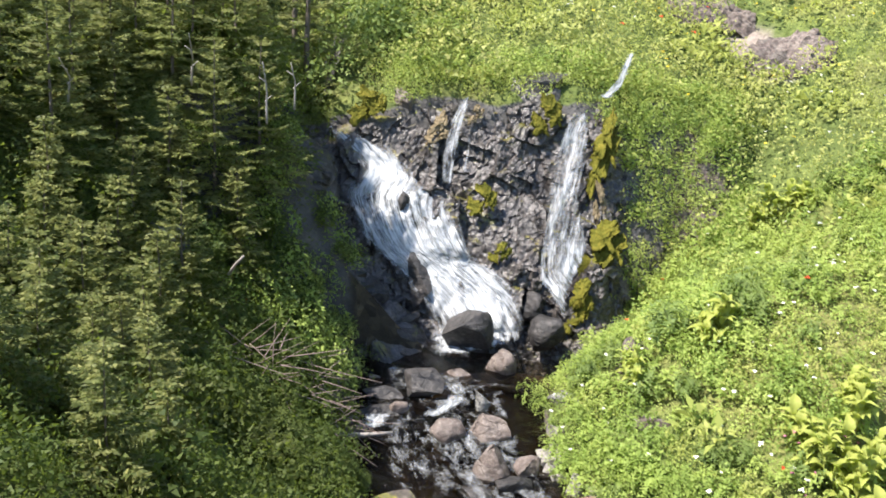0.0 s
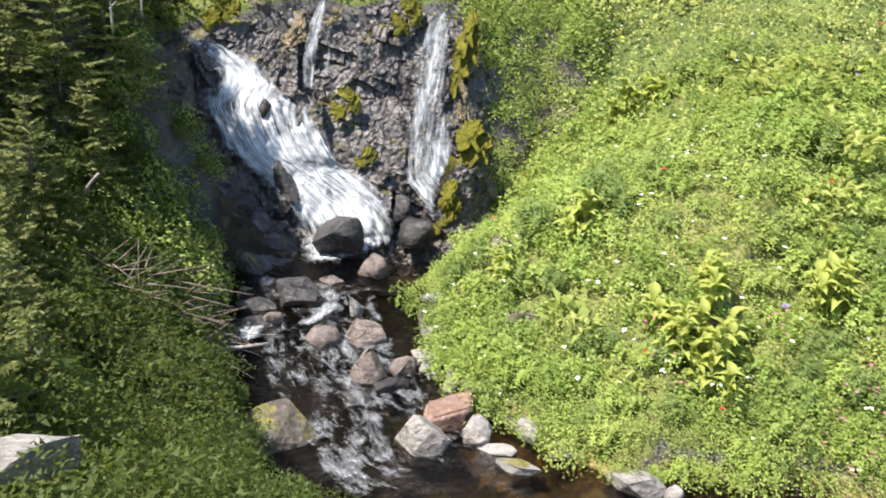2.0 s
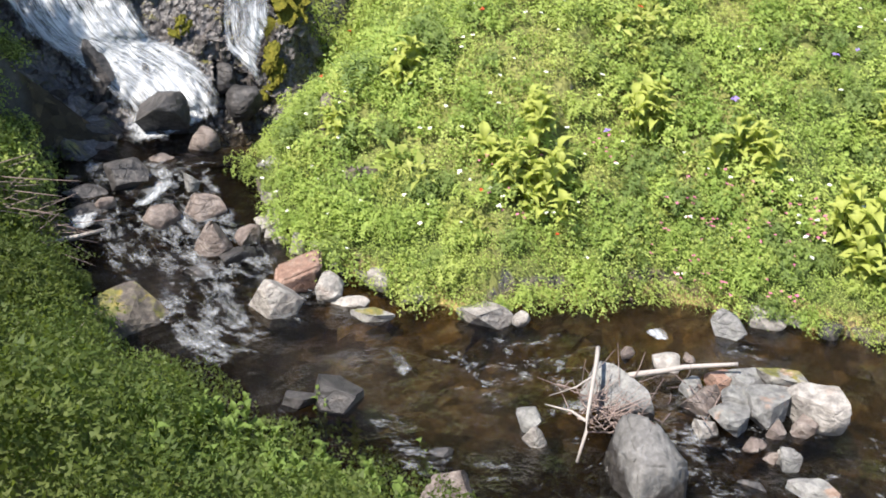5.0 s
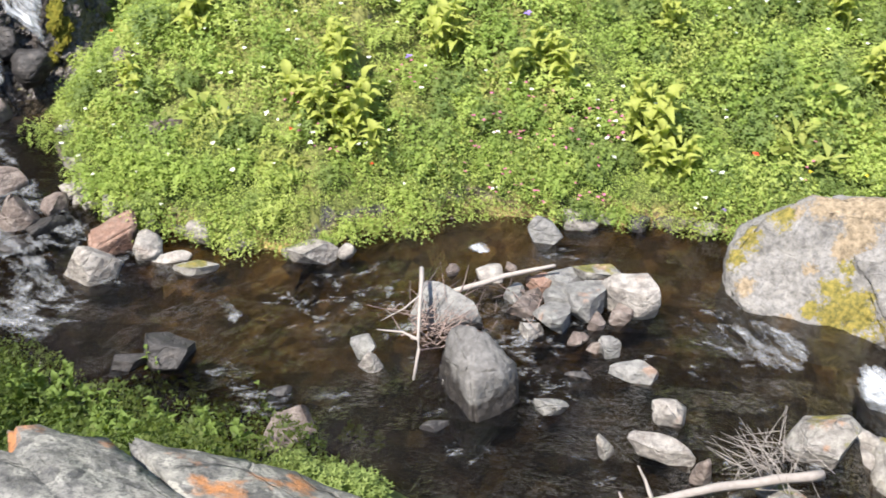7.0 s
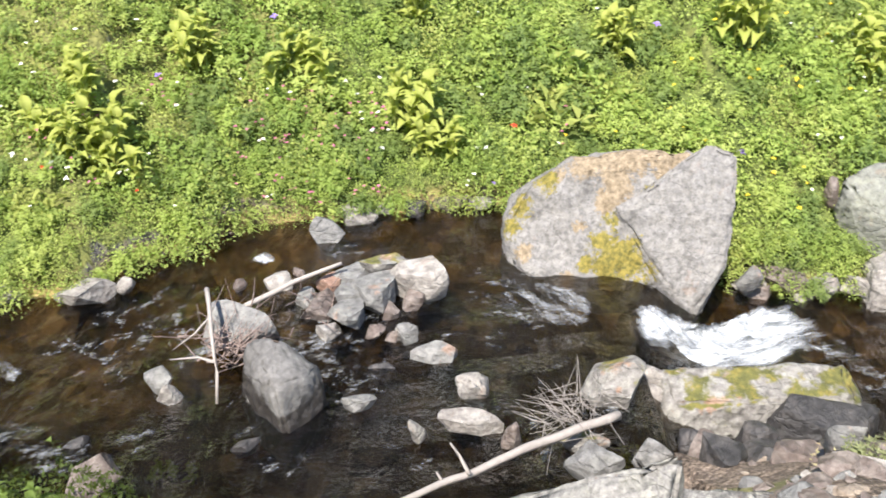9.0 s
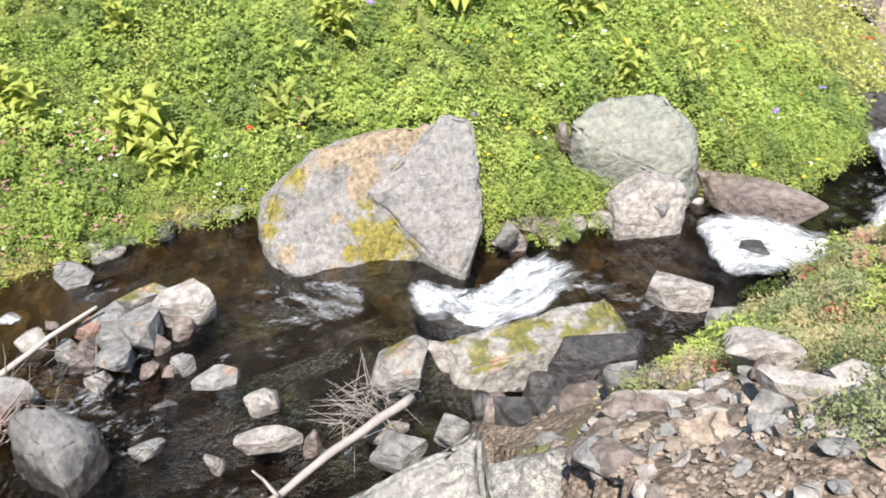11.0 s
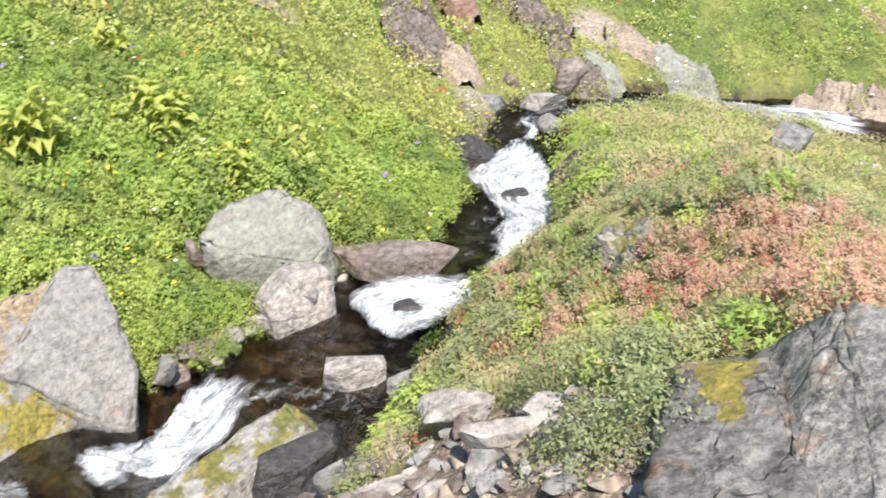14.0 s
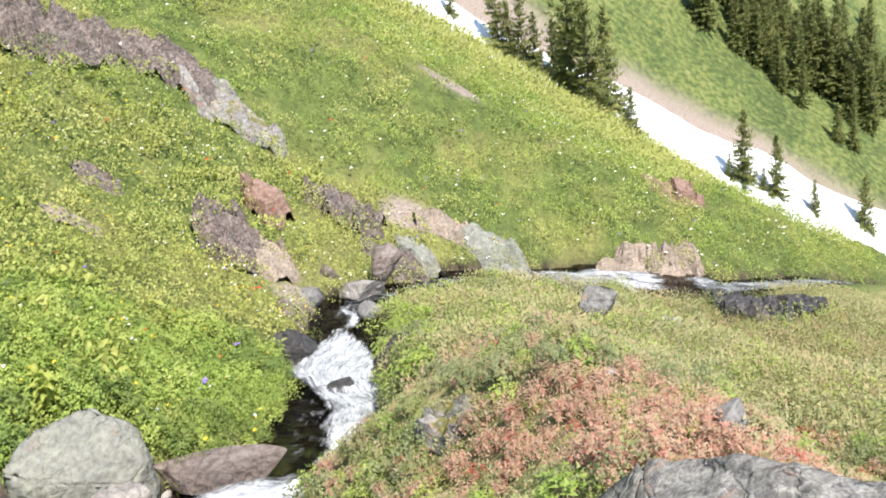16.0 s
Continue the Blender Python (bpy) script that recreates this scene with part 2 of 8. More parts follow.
def foam_material(name, scale, lo, hi, low=0.125, top=0.50):
    """White water: opaque strands with clear gaps; strands follow the sheet's own length (UV)."""
    k = Mat(name)
    uv = k.node("ShaderNodeTexCoord").outputs["UV"]
    v = k.stretch(uv, scale)
    n = k.noise(v, 0.7, 4, 0.6, 0.6)
    n2 = k.noise(v, 3.4, 6, 0.66, 0.4)
    n3 = k.noise(k.stretch(uv, (3.6, 2.4, 1)), 1.0, 5, 0.62, 1.2)
    h = k.mix(0.34, k.mix(0.42, n, n2), n3)
    at = k.node("ShaderNodeAttribute", attribute_name="thin")
    a = k.ramp(k.math("ADD", h, k.math("MULTIPLY", k.math("SUBTRACT", at.outputs["Fac"], 0.5), 0.36)), [(lo, 0.0), (hi, 1.0)])
    k.bump(h, 0.35, 0.05)
    k.set(k.ramp(k.mix(0.5, n, n2), [(0.38, (low * 0.96, low * 1.04, low * 1.1)), (0.50, (0.31 + low * 0.2, 0.325 + low * 0.2, 0.335 + low * 0.2)), (0.60, (top, top * 1.03, top * 1.06))]), 0.4)
    k.put(k.bsdf.inputs["Alpha"], a)
    return k.m


M_water = water_material()
M_fall = foam_material("falling_water", (22, 2.2, 1), 0.49, 0.70, 0.09, 0.48)
M_thin = foam_material("thin_falling_water", (22, 2.2, 1), 0.58, 0.80, 0.10, 0.50)
M_fall2 = foam_material("falling_strands", (28, 2.0, 1), 0.57, 0.72, 0.24, 0.56)
M_foam = foam_material("white_water", (9, 3.2, 1), 0.50, 0.82, 0.16, 0.52)
M_thinfoam = foam_material("broken_white_water", (7, 2.6, 1), 0.56, 0.90)
M_riffle = foam_material("riffled_water", (8, 3, 1), 0.64, 1.0)
M_rapid = foam_material("broken_rapid", (9, 5, 1), 0.56, 0.92, 0.14, 0.50)
M_riffle2 = foam_material("broken_foam_and_glints", (14, 8, 1), 0.66, 1.02)
# pale alpha streaks painted as sky glints on the ripples
M_glint = foam_material("faint_painted_glints", (14, 8, 1), 0.74, 1.12)
k = Mat("snow")
k.bump(k.noise(k.pos(), 0.6, 5), 0.4, 0.3)
M_snow = k.set((0.74, 0.76, 0.79), 0.7)


# ---------------------------------------------------------------- helpers for things
def part(name, bm, material, parent=None, label="", smooth=True):
    me = bpy.data.meshes.new(name)
    bm.to_mesh(me)
    bm.free()
    if smooth:
        me.polygons.foreach_set("use_smooth", [True] * len(me.polygons))
    me.materials.append(material)
    ob = new(name, me)
    ob.parent = parent
    if label:
        tagged(ob, label)
    return ob


def sheet(name, co, faces, material, smooth=True):
    """An object from numpy vertices and an array of faces with equal corner count."""
    me = bpy.data.meshes.new(name)
    co = np.asarray(co, np.float32)
    faces = np.asarray(faces, np.int32)
    nf, c = faces.shape
    me.vertices.add(len(co))
    me.vertices.foreach_set("co", co.ravel())
    me.loops.add(nf * c)
    me.loops.foreach_set("vertex_index", faces.ravel())
    me.polygons.add(nf)
    me.polygons.foreach_set("loop_start", np.arange(nf, dtype=np.int32) * c)
    me.polygons.foreach_set("use_smooth", np.full(nf, smooth))
    me.update(calc_edges=True)
    me.materials.append(material)
    return new(name, me)


def grid_faces(n, m):
    i, j = np.meshgrid(np.arange(n - 1), np.arange(m - 1), indexing="ij")
    a = (i * m + j).ravel()
    return np.stack([a, a + m, a + m + 1, a + 1], 1)


def sstep(a, b, v):
    u = np.clip((v - a) / (b - a), 0, 1)
    return u * u * (3 - 2 * u)


def fnoise(x, y, scale, seed=0.0, octaves=3):
    """Cheap vector noise: sums of turned sines, about -1 to 1."""
    v, amp, tot = 0.0, 1.0, 0.0
    for o in range(octaves):
        k = scale * 2.03 ** o
        a = 1.7 + 2.4 * o + seed
        xr, yr = x * math.cos(a) - y * math.sin(a), x * math.sin(a) + y * math.cos(a)
        v = v + amp * np.sin(k * xr + 1.3 * np.sin(k * 0.71 * yr + a)) * np.cos(k * 0.83 * yr + 1.1 * np.sin(k * 0.59 * xr - a))
        tot += amp
        amp *= 0.55
    return v / tot


# the stream's line: x, y, water level, half width
STREAM = np.array([
    (-3.2, 17.1, 3.6, 0.45), (-1.45, 13.35, 2.80, 0.45), (-0.85, 12.6, 2.25, 0.6), (0.45, 11.3, 0.50, 1.6), (0.15, 10.4, 0.42, 1.1),
    (0.3, 9.05, 0.15, 1.15), (0.85, 7.55, 0.05, 1.15), (2.1, 5.95, 0.0, 1.35), (3.57, 5.10, 0.0, 2.1),
    (5.02, 3.92, -0.03, 2.17), (5.92, 3.17, -0.05, 1.82), (6.42, 2.45, -0.48, 1.35), (6.95, 1.8, -0.54, 1.2), (8.35, 1.18, -0.65, 0.9),
    (9.9, -0.2, -0.95, 0.78), (12.5, -0.65, -1.5, 0.7), (15.4, -1.15, -1.9, 0.6), (17.8, -3.6, -3.0, 0.6),
    (19.2, -7.0, -4.4, 0.85), (18.6, -9.7, -5.0, 0.75), (21.3, -14.0, -7.0, 0.6), (27.0, -22.5, -12.0, 0.6), (38.0, -35.0, -22.0, 0.8), (60.0, -62.0, -42.0, 0.8)])


def near_stream(x, y):
    """Signed distance from the stream's line (plus on the open hillside), its level and half width there."""
    best = np.full(x.shape, 1e9)
    side, zw, hw = np.zeros(x.shape), np.zeros(x.shape), np.zeros(x.shape)
    sw, sz = np.zeros(x.shape), np.zeros(x.shape)
    for a, b in zip(STREAM[:-1], STREAM[1:]):
        ex, ey = b[0] - a[0], b[1] - a[1]
        u = np.clip(((x - a[0]) * ex + (y - a[1]) * ey) / (ex * ex + ey * ey), 0, 1)
        dx, dy = x - a[0] - u * ex, y - a[1] - u * ey
        d = np.hypot(dx, dy)
        m = d < best
        w = np.hypot(ex, ey) / (d * d + 0.25) ** 2.5
        sw, sz = sw + w, sz + w * (a[2] + u * (b[2] - a[2]))
        best = np.where(m, d, best)
        side = np.where(m, np.sign(ex * dy - ey * dx), side)
        zw = np.where(m, a[2] + u * (b[2] - a[2]), zw)
        hw = np.where(m, a[3] + u * (b[3] - a[3]), hw)
    off = sstep(0.0, 0.9, best - hw)
    return best * side, zw * (1 - off) + sz / sw * off, hw


def far_side(x, y):
    """The slope across the valley."""
    return -4.4 + 0.53 * (y + 11.2) + 0.65 * (x - 59)


def ground(x, y, rough=True):
    """Height of the ground."""
    x, y = np.asarray(x, float), np.asarray(y, float)
    d, zw, hw = near_stream(x, y)
    r = np.hypot(x, y)
    wob = 0.16 * fnoise(x, y, 2.1, 3.0)
    e = np.abs(d) - hw - wob
    along = 0.775 * x - 0.63 * y
    across = 0.63 * x + 0.775 * y
    bed = zw - 0.10 - 0.26 * sstep(0.0, -0.7, e)
    # open hillside on the far bank
    plane = 0.60 * (across - np.interp(along, [12, 21], [8.3, 4.0])) + np.interp(along, [-9, 0, 5, 9, 12, 21, 221], [0.75, 0.0, -0.5, -1.1, -1.85, -4.6, -100.6])
    bank = zw + 0.16 * sstep(0.0, 0.2, e) + 0.62 * np.maximum(0, e)
    w = sstep(2.0, 6.0, e)
    far = bank * (1 - w) + np.maximum(plane, zw + 0.2) * w
    # camera's side: a bank that flattens to a shoulder falling down the valley
    cap = 3.5 - 0.235 * np.maximum(0, 0.9 * x - 0.43 * y - 1.0) + 0.10 * np.maximum(0, -x - 2) + 0.05 * np.maximum(0, y - 4) * sstep(1, -2, x)
    south = -0.97 * y - 0.25 * x
    cap = cap - 0.72 * np.maximum(0, south - 0.35) * sstep(2.0, 6.0, x)
    grow_r = 0.15 + 0.025 * np.maximum(0, r - 6) ** 2
    low_cap = np.minimum(cap, np.minimum(5.593 - 0.23 * x + 0.96 * y, 5.472 - 0.399 * x + 0.357 * y) - grow_r)
    cap = cap + (low_cap - cap) * sstep(-4.0, 3.2, x)
    slope = zw + 0.22 * sstep(0.0, 0.25, e) + (0.66 + 0.5 * sstep(8.8, 11.2, y) + 0.22 * sstep(1.8, 3.2, x) * sstep(3.0, 1.5, y)) * np.maximum(0, e)
    h = 0.55
    near = np.minimum(slope, cap) - h * np.exp(-np.abs(slope - cap) / h) * 0.5
    near = np.maximum(near, zw + 0.12)
    z = np.where(d > 0, far, near)
    z = np.where(e < 0, bed, z)
    # rock headwall round the falls
    yb = 11.75 + 0.10 * np.maximum(0, -0.8 - x) + 0.16 * np.maximum(0, x - 2.0) ** 2 + 0.3 * sstep(1.8, 2.3, x) * sstep(3.8, 3.2, x)
    wall = 0.35 + 3.15 * sstep(-0.1, 1.45, y - yb) + 0.50 * np.maximum(0, y - yb - 1.3)
    wx = sstep(-2.1, -1.5, x) * sstep(5.6, 3.0, x) * sstep(11.0, 11.7, y)
    z = z * (1 - wx) + np.maximum(wall, np.where(e < 0, bed, z - 0.6)) * wx
    chan = sstep(0.75, 0.2, np.abs(d)) * sstep(12.5, 13.1, y)
    z = z - 0.22 * chan * wx
    # the valley's far side
    valley = far_side(x, y)
    far_w = sstep(30, 45, r) * sstep(-10, 5, x)
    z = np.where(far_w > 0, np.maximum(z, valley * far_w + z * (1 - far_w)), z)
    # the terrain stays behind the face of the rock wall
    back = sstep(-2.3, -2.0, x) * sstep(2.9, 2.5, x) * sstep(11.3, 11.5, y) * sstep(12.98, 12.85, y)
    z = np.where(back > 0, z + (np.minimum(z, (y - 11.70) / 0.45 - 0.35) - z) * back, z)
    if rough:
        dry = sstep(0.0, 0.5, e) * (1 - back)
        z = z + dry * (0.10 * fnoise(x, y, 1.3, 1.0) + 0.035 * fnoise(x, y, 5.0, 2.0, 2)) * sstep(0.8, 3.0, r)
        z = z + sstep(25, 60, r) * 1.2 * fnoise(x, y, 0.16, 5.0)
    return z


def ground1(x, y):
    return float(ground(np.array([x]), np.array([y]))[0])


SOIL = [(16.1, 0.15, 0.6), (15.3, -0.3, 0.5), (25.2, -5.3, 0.9), (19.5, -2.9, 0.6), (5.02, 14.82, 0.5), (4.6, 15.4, 0.5), (3.61, 13.42, 0.3), (3.39, 13.2, 0.25), (2.94, 12.8, 0.25), (2.73, 12.55, 0.25), (2.40, 12.2, 0.3), (2.25, 11.8, 0.3)]


def build_ground():
    az = np.radians(np.concatenate([np.arange(-180, -34, 4.0), np.arange(-34, 136, 0.5), np.arange(136, 181, 4.0)]))
    rad = np.concatenate([[0.0, 0.3], np.geomspace(0.6, 4, 30), np.linspace(4.08, 20, 235), np.geomspace(20.4, 70, 75), np.geomspace(72, 4000, 60)])
    a, r = np.meshgrid(az, rad, indexing="ij")
    x, y = r * np.sin(a), r * np.cos(a)
    z = ground(x, y)
    z = np.where(r > 300, z * 0 + np.minimum(z, 60 + 0.03 * r), z)
    d, zw, hw = near_stream(x, y)
    e = np.abs(d) - hw
    ob = sheet("ground", np.stack([x, y, z], -1).reshape(-1, 3), grid_faces(len(az), len(rad)), M_ground)
    heath = (d < 0) * sstep(2.0, 4.5, x) * sstep(0.3, 1.2, e)
    rubble = (d < 0) * sstep(1.15, 0.85, np.hypot((x - 3.25) / 1.25, (y - 0.05) / 0.85) + 0.2 * fnoise(x, y, 3.0, 2.0))
    rubble = np.maximum(rubble, (d < 0) * sstep(1.15, 0.85, np.hypot((x - 4.75) / 0.95, (y - 1.4) / 0.85) + 0.2 * fnoise(x, y, 3.0, 2.0)))
    over = np.where((x > 20) & (r < 900), far_side(x, y) - ground(x, y, False), -9)
    distant = sstep(-0.5, 0.0, over)
    near_hill = 0.60 * (0.63 * x + 0.775 * y - 4.0) - 4.6 - 0.48 * (0.775 * x - 0.63 * y - 21)
    up = far_side(x, y) - near_hill
    soil = np.zeros_like(x)
    for sx, sy, sr in SOIL:
        soil = np.maximum(soil, sstep(1.0, 0.6, np.hypot(x - sx, y - sy) / sr + 0.25 * fnoise(x, y, 2.5, 3.0)))
    gravel = distant * sstep(6.5, 4.5, up + 1.0 * fnoise(x, y, 0.25, 2.0)) * sstep(30, 45, r)
    gravel = np.maximum(gravel, soil)
    for key, mask in (("bed", sstep(0.22, 0.05, e) * (y < 13.4) * sstep(0.22, 0.10, z - zw)), ("amber", sstep(-0.25, 0.65, d / np.maximum(hw, 0.1) + 0.5 * fnoise(x, y, 1.2, 7.0)) * sstep(9.5, 8.0, r)), ("heath", heath), ("rubble", rubble), ("distant", distant), ("gravel", gravel)):
        at = ob.data.attributes.new(key, "FLOAT", "POINT")
        at.data.foreach_set("value", np.asarray(mask, np.float32).ravel())
    return tagged(ob, "sloping alpine ground of turf, soil and rock", "ground", kind="structure")


build_ground()


def ribbon(name, lo, hi, material, width=1.0, n=40, across=12, lift=0.0, ripple=0.02):
    """Water surface along part of the stream's line, between two nodes (fractions allowed)."""
    k = np.linspace(lo, hi, n)
    idx = np.arange(len(STREAM))
    c = np.stack([np.interp(k, idx, STREAM[:, j]) for j in range(4)], 1)
    for _ in range(2):
        c[1:-1] = (c[:-2] + 2 * c[1:-1] + c[2:]) / 4
    t = np.gradient(c[:, :2], axis=0)
    t /= np.linalg.norm(t, axis=1)[:, None]
    nrm = np.stack([-t[:, 1], t[:, 0]], 1)
    v = np.linspace(-1, 1, across)
    xy = c[:, None, :2] + nrm[:, None] * (v[None, :, None] * (c[:, 3] * width)[:, None, None])
    z = c[:, None, 2] + lift + ripple * fnoise(xy[..., 0], xy[..., 1], 5.0, 6.0)
    co = np.concatenate([xy, z[..., None]], -1)
    return sheet(name, co.reshape(-1, 3), grid_faces(n, across), material), k, v


w_ob, _, _ = ribbon("water", 3.0, 21, M_water, 1.5, 420, 30)
tagged(w_ob, "clear dark brown mountain stream water", "water", kind="structure")


def snowfield():
    """Old snow lying in the gully where the near hill meets the valley's far side."""
    ys = np.linspace(-58, -5, 110)
    xs = np.linspace(25, 95, 700)
    gx, gy = np.meshgrid(xs, ys)
    hit = np.abs(ground(gx, gy, False) - far_side(gx, gy)) < 1e-3
    x0 = xs[np.argmax(hit, axis=1)]
    x0 = np.convolve(np.pad(x0, 6, mode="edge"), np.ones(13) / 13, "valid")
    wide = np.interp(ys, [-58, -45, -32, -22, -10, -5], [6, 8, 8, 7, 5.0, 1.5])
    u = np.linspace(0, 1, 24)
    x = x0[:, None] - 1.5 + u[None] * wide[:, None]
    y = ys[:, None] + 0 * x
    z = ground(x, y) + 0.5 * np.sin(np.pi * u)[None] ** 0.5 + 0.05
    ob = sheet("snowfield", np.stack([x, y, z], -1).reshape(-1, 3), grid_faces(len(ys), 24)[:, ::-1], M_snow)
    return tagged(ob, "long strip of old white snow in the valley gully", "snow", kind="structure")


snowfield()


# ---------------------------------------------------------------- rocks
ROCKS = []          # x, y, radius of rocks that herbs keep clear of


def clear_of_herbs(x, y, radius):
    d, zw, hw = near_stream(np.array([x]), np.array([y]))
    if abs(d[0]) - hw[0] > 0.45:
        ROCKS.append((x, y, radius))


def rock_mesh(w, d, h, seed, cuts=13, level=4, rough=0.05, flat=0.0):
    """A boulder w x d x h with broken facets, base at z = 0, sunk a little."""
    rnd = random.Random(seed)
    bm = bmesh.new()
    bmesh.ops.create_icosphere(bm, subdivisions=level, radius=1.0)
    planes = []
    for _ in range(cuts):
        n = Vector((rnd.gauss(0, 1), rnd.gauss(0, 1), rnd.gauss(0, 0.75))).normalized()
        planes.append((n, rnd.uniform(0.36, 0.68)))
    if flat:
        planes.append((Vector((rnd.uniform(-.2, .2), rnd.uniform(-.2, .2), 1)).normalized(), flat))
    off = Vector((rnd.uniform(0, 50), rnd.uniform(0, 50), rnd.uniform(0, 50)))
    for v in bm.verts:
        p = v.co.copy()
        for n, c in planes:
            k = p.dot(n) - c
            if k > 0:
                p -= n * k * 0.985
        p += p.normalized() * rough * (noise.noise(p * 2.2 + off) + 0.6 * noise.noise(p * 5.5 + off) + 0.3 * noise.noise(p * 13 + off))
        v.co = p
    lo = Vector([min(v.co[i] for v in bm.verts) for i in range(3)])
    hi = Vector([max(v.co[i] for v in bm.verts) for i in range(3)])
    for v in bm.verts:
        q = v.co - (lo + hi) / 2
        v.co = Vector((q.x * w / (hi.x - lo.x), q.y * d / (hi.y - lo.y), (q.z / (hi.z - lo.z) + 0.5) * h))
    return bm


def boulder(x, y, z, w, d, h, turn=0, seed=1, mat=None, label="grey lichen-spotted boulder in the stream", tilt=0, name="boulder", level=4, cuts=13, flat=0.0, group=""):
    ob = part(name, rock_mesh(w, d, h, seed, cuts + 5, level, 0.03, flat), mat or M_rock, smooth=level < 4)
    ob.matrix_world = pose(x, y, z, tilt, 0, turn)
    clear_of_herbs(x, y, 0.4 * max(w, d))
    return tagged(ob, label, "boulder" if max(w, d) > 0.5 else "rock", group)


def facets(x, y, seed, sizes=((1.6, 0.42, 0.65), (3.8, 0.20, 0.65), (8.5, 0.09, 0.6))):
    """Height of broken rock: tilted facets at several sizes."""
    h = 0.0
    for size, lift, tilt in sizes:
        v = Vector((x * size + seed, y * size * 1.5 - seed, 0.0))
        k = noise.voronoi(v)[1][0]
        n = noise.noise_vector(k * 2.7)
        h += lift * n.x + tilt / size * (n.y * (v.x - k.x) + n.z * (v.y - k.y))
    return h


def outcrop(line, seed, mat, label, high=0.5, rough=1.0, lean=0.0):
    """A rib of bedrock breaking through the turf along a line of (x, y, half width)."""
    line = np.array(line, float)
    lens = np.concatenate([[0], np.cumsum(np.hypot(*np.diff(line[:, :2], axis=0).T))])
    n = max(10, int((lens[-1] + line[0, 2] + line[-1, 2]) / 0.07))
    s = np.linspace(-line[0, 2], lens[-1] + line[-1, 2], n)
    c = np.stack([np.interp(s, lens, line[:, j]) for j in range(3)], 1)
    first, last = line[1, :2] - line[0, :2], line[-1, :2] - line[-2, :2]
    c[:, :2] += np.minimum(s, 0)[:, None] * first / np.linalg.norm(first) + np.maximum(s - lens[-1], 0)[:, None] * last / np.linalg.norm(last)
    for _ in range(4):
        c[1:-1] = (c[:-2] + 2 * c[1:-1] + c[2:]) / 4
    t = np.gradient(c[:, :2], axis=0)
    t /= np.linalg.norm(t, axis=1)[:, None]
    m = max(10, int(2.4 * line[:, 2].max() / 0.07))
    v = np.linspace(-1.2, 1.2, m)
    co = []
    for i in range(n):
        ends = min(1.0, (s[i] - s[0]) / line[0, 2], (s[-1] - s[i]) / line[-1, 2])
        for k in v:
            x, y = c[i, 0] - t[i, 1] * k * c[i, 2], c[i, 1] + t[i, 0] * k * c[i, 2]
            edge = 1.08 - abs(k) + 0.45 * noise.noise(Vector((x * 2.6, y * 2.6, seed))) + 0.25 * noise.noise(Vector((x * 7, y * 7, seed))) + 0.8 * (ends - 1.0) + 0.25
            up = min(1.0, max(-0.6, edge / 0.30))
            co.append((x, y, up * high * (0.36 + lean * k) + rough * high * facets(x, y, seed) * min(1.0, max(0.0, up + 0.3)) + 0.03 * noise.noise(Vector((x, y, seed)) * 14)))
    co = np.array(co)
    co[:, 2] += ground(co[:, 0], co[:, 1])
    quads = grid_faces(n, m)
    p = co[quads[0]]
    if np.cross(p[1] - p[0], p[3] - p[0])[2] < 0:
        quads = quads[:, ::-1]
    ob = sheet("outcrop", co, quads, mat, smooth=False)
    for x, y, w in line:
        clear_of_herbs(x, y, w * 1.05)
    return tagged(ob, label, "outcrop")


def hull_rock(points, seed=1, rough=0.03, cuts=5):
    """A broken block: the hull of a few corners, its faces roughened and edges worn."""
    bm = bmesh.new()
    for p in points:
        bm.verts.new(p)
    bmesh.ops.convex_hull(bm, input=bm.verts)
    bmesh.ops.delete(bm, geom=[v for v in bm.verts if not v.link_faces], context="VERTS")
    bmesh.ops.bevel(bm, geom=list(bm.edges), offset=0.025, segments=2, affect="EDGES", clamp_overlap=True)
    bmesh.ops.triangulate(bm, faces=bm.faces)
    for _ in range(cuts):
        long = [e for e in bm.edges if e.calc_length() > 0.075]
        if not long:
            break
        bmesh.ops.subdivide_edges(bm, edges=long, cuts=1)
        bmesh.ops.triangulate(bm, faces=bm.faces)
    bm.normal_update()
    off = Vector((seed * 3.7, seed * 1.9, seed * 5.3))
    moved = [(v, v.normal * rough * (noise.noise(v.co * 3 + off) + 0.7 * noise.noise(v.co * 8 + off) + 0.5 * abs(noise.noise(v.co * 19 + off)) - 0.5 * abs(noise.noise(v.co * 5 + off)))) for v in bm.verts]
    for v, m in moved:
        v.co += m
    return bm


def cushion(name, at, w, h, deep, turn, tilt, material, parent=None, label=""):
    """A low uneven cushion of moss or soil grown onto a rock face."""
    bm = rock_mesh(w, h, deep * 0.7, int(at[0] * 100 + at[2] * 37) % 900, 4, 4, 0.16)
    for v in bm.verts:
        n = noise.noise(v.co * 9) + 0.6 * noise.noise(v.co * 22)
        v.co.x *= 0.9 + 0.8 * n
        v.co.y *= 0.9 + 0.8 * n
        v.co.z = v.co.z * 0.6 + 0.025 * noise.noise(v.co * 40) - 0.2 * deep
    ob = part(name, bm, material, parent)
    ob.matrix_world = pose(*at, tilt, 0, turn)
    if label:
        tagged(ob, label, "moss")
    return ob


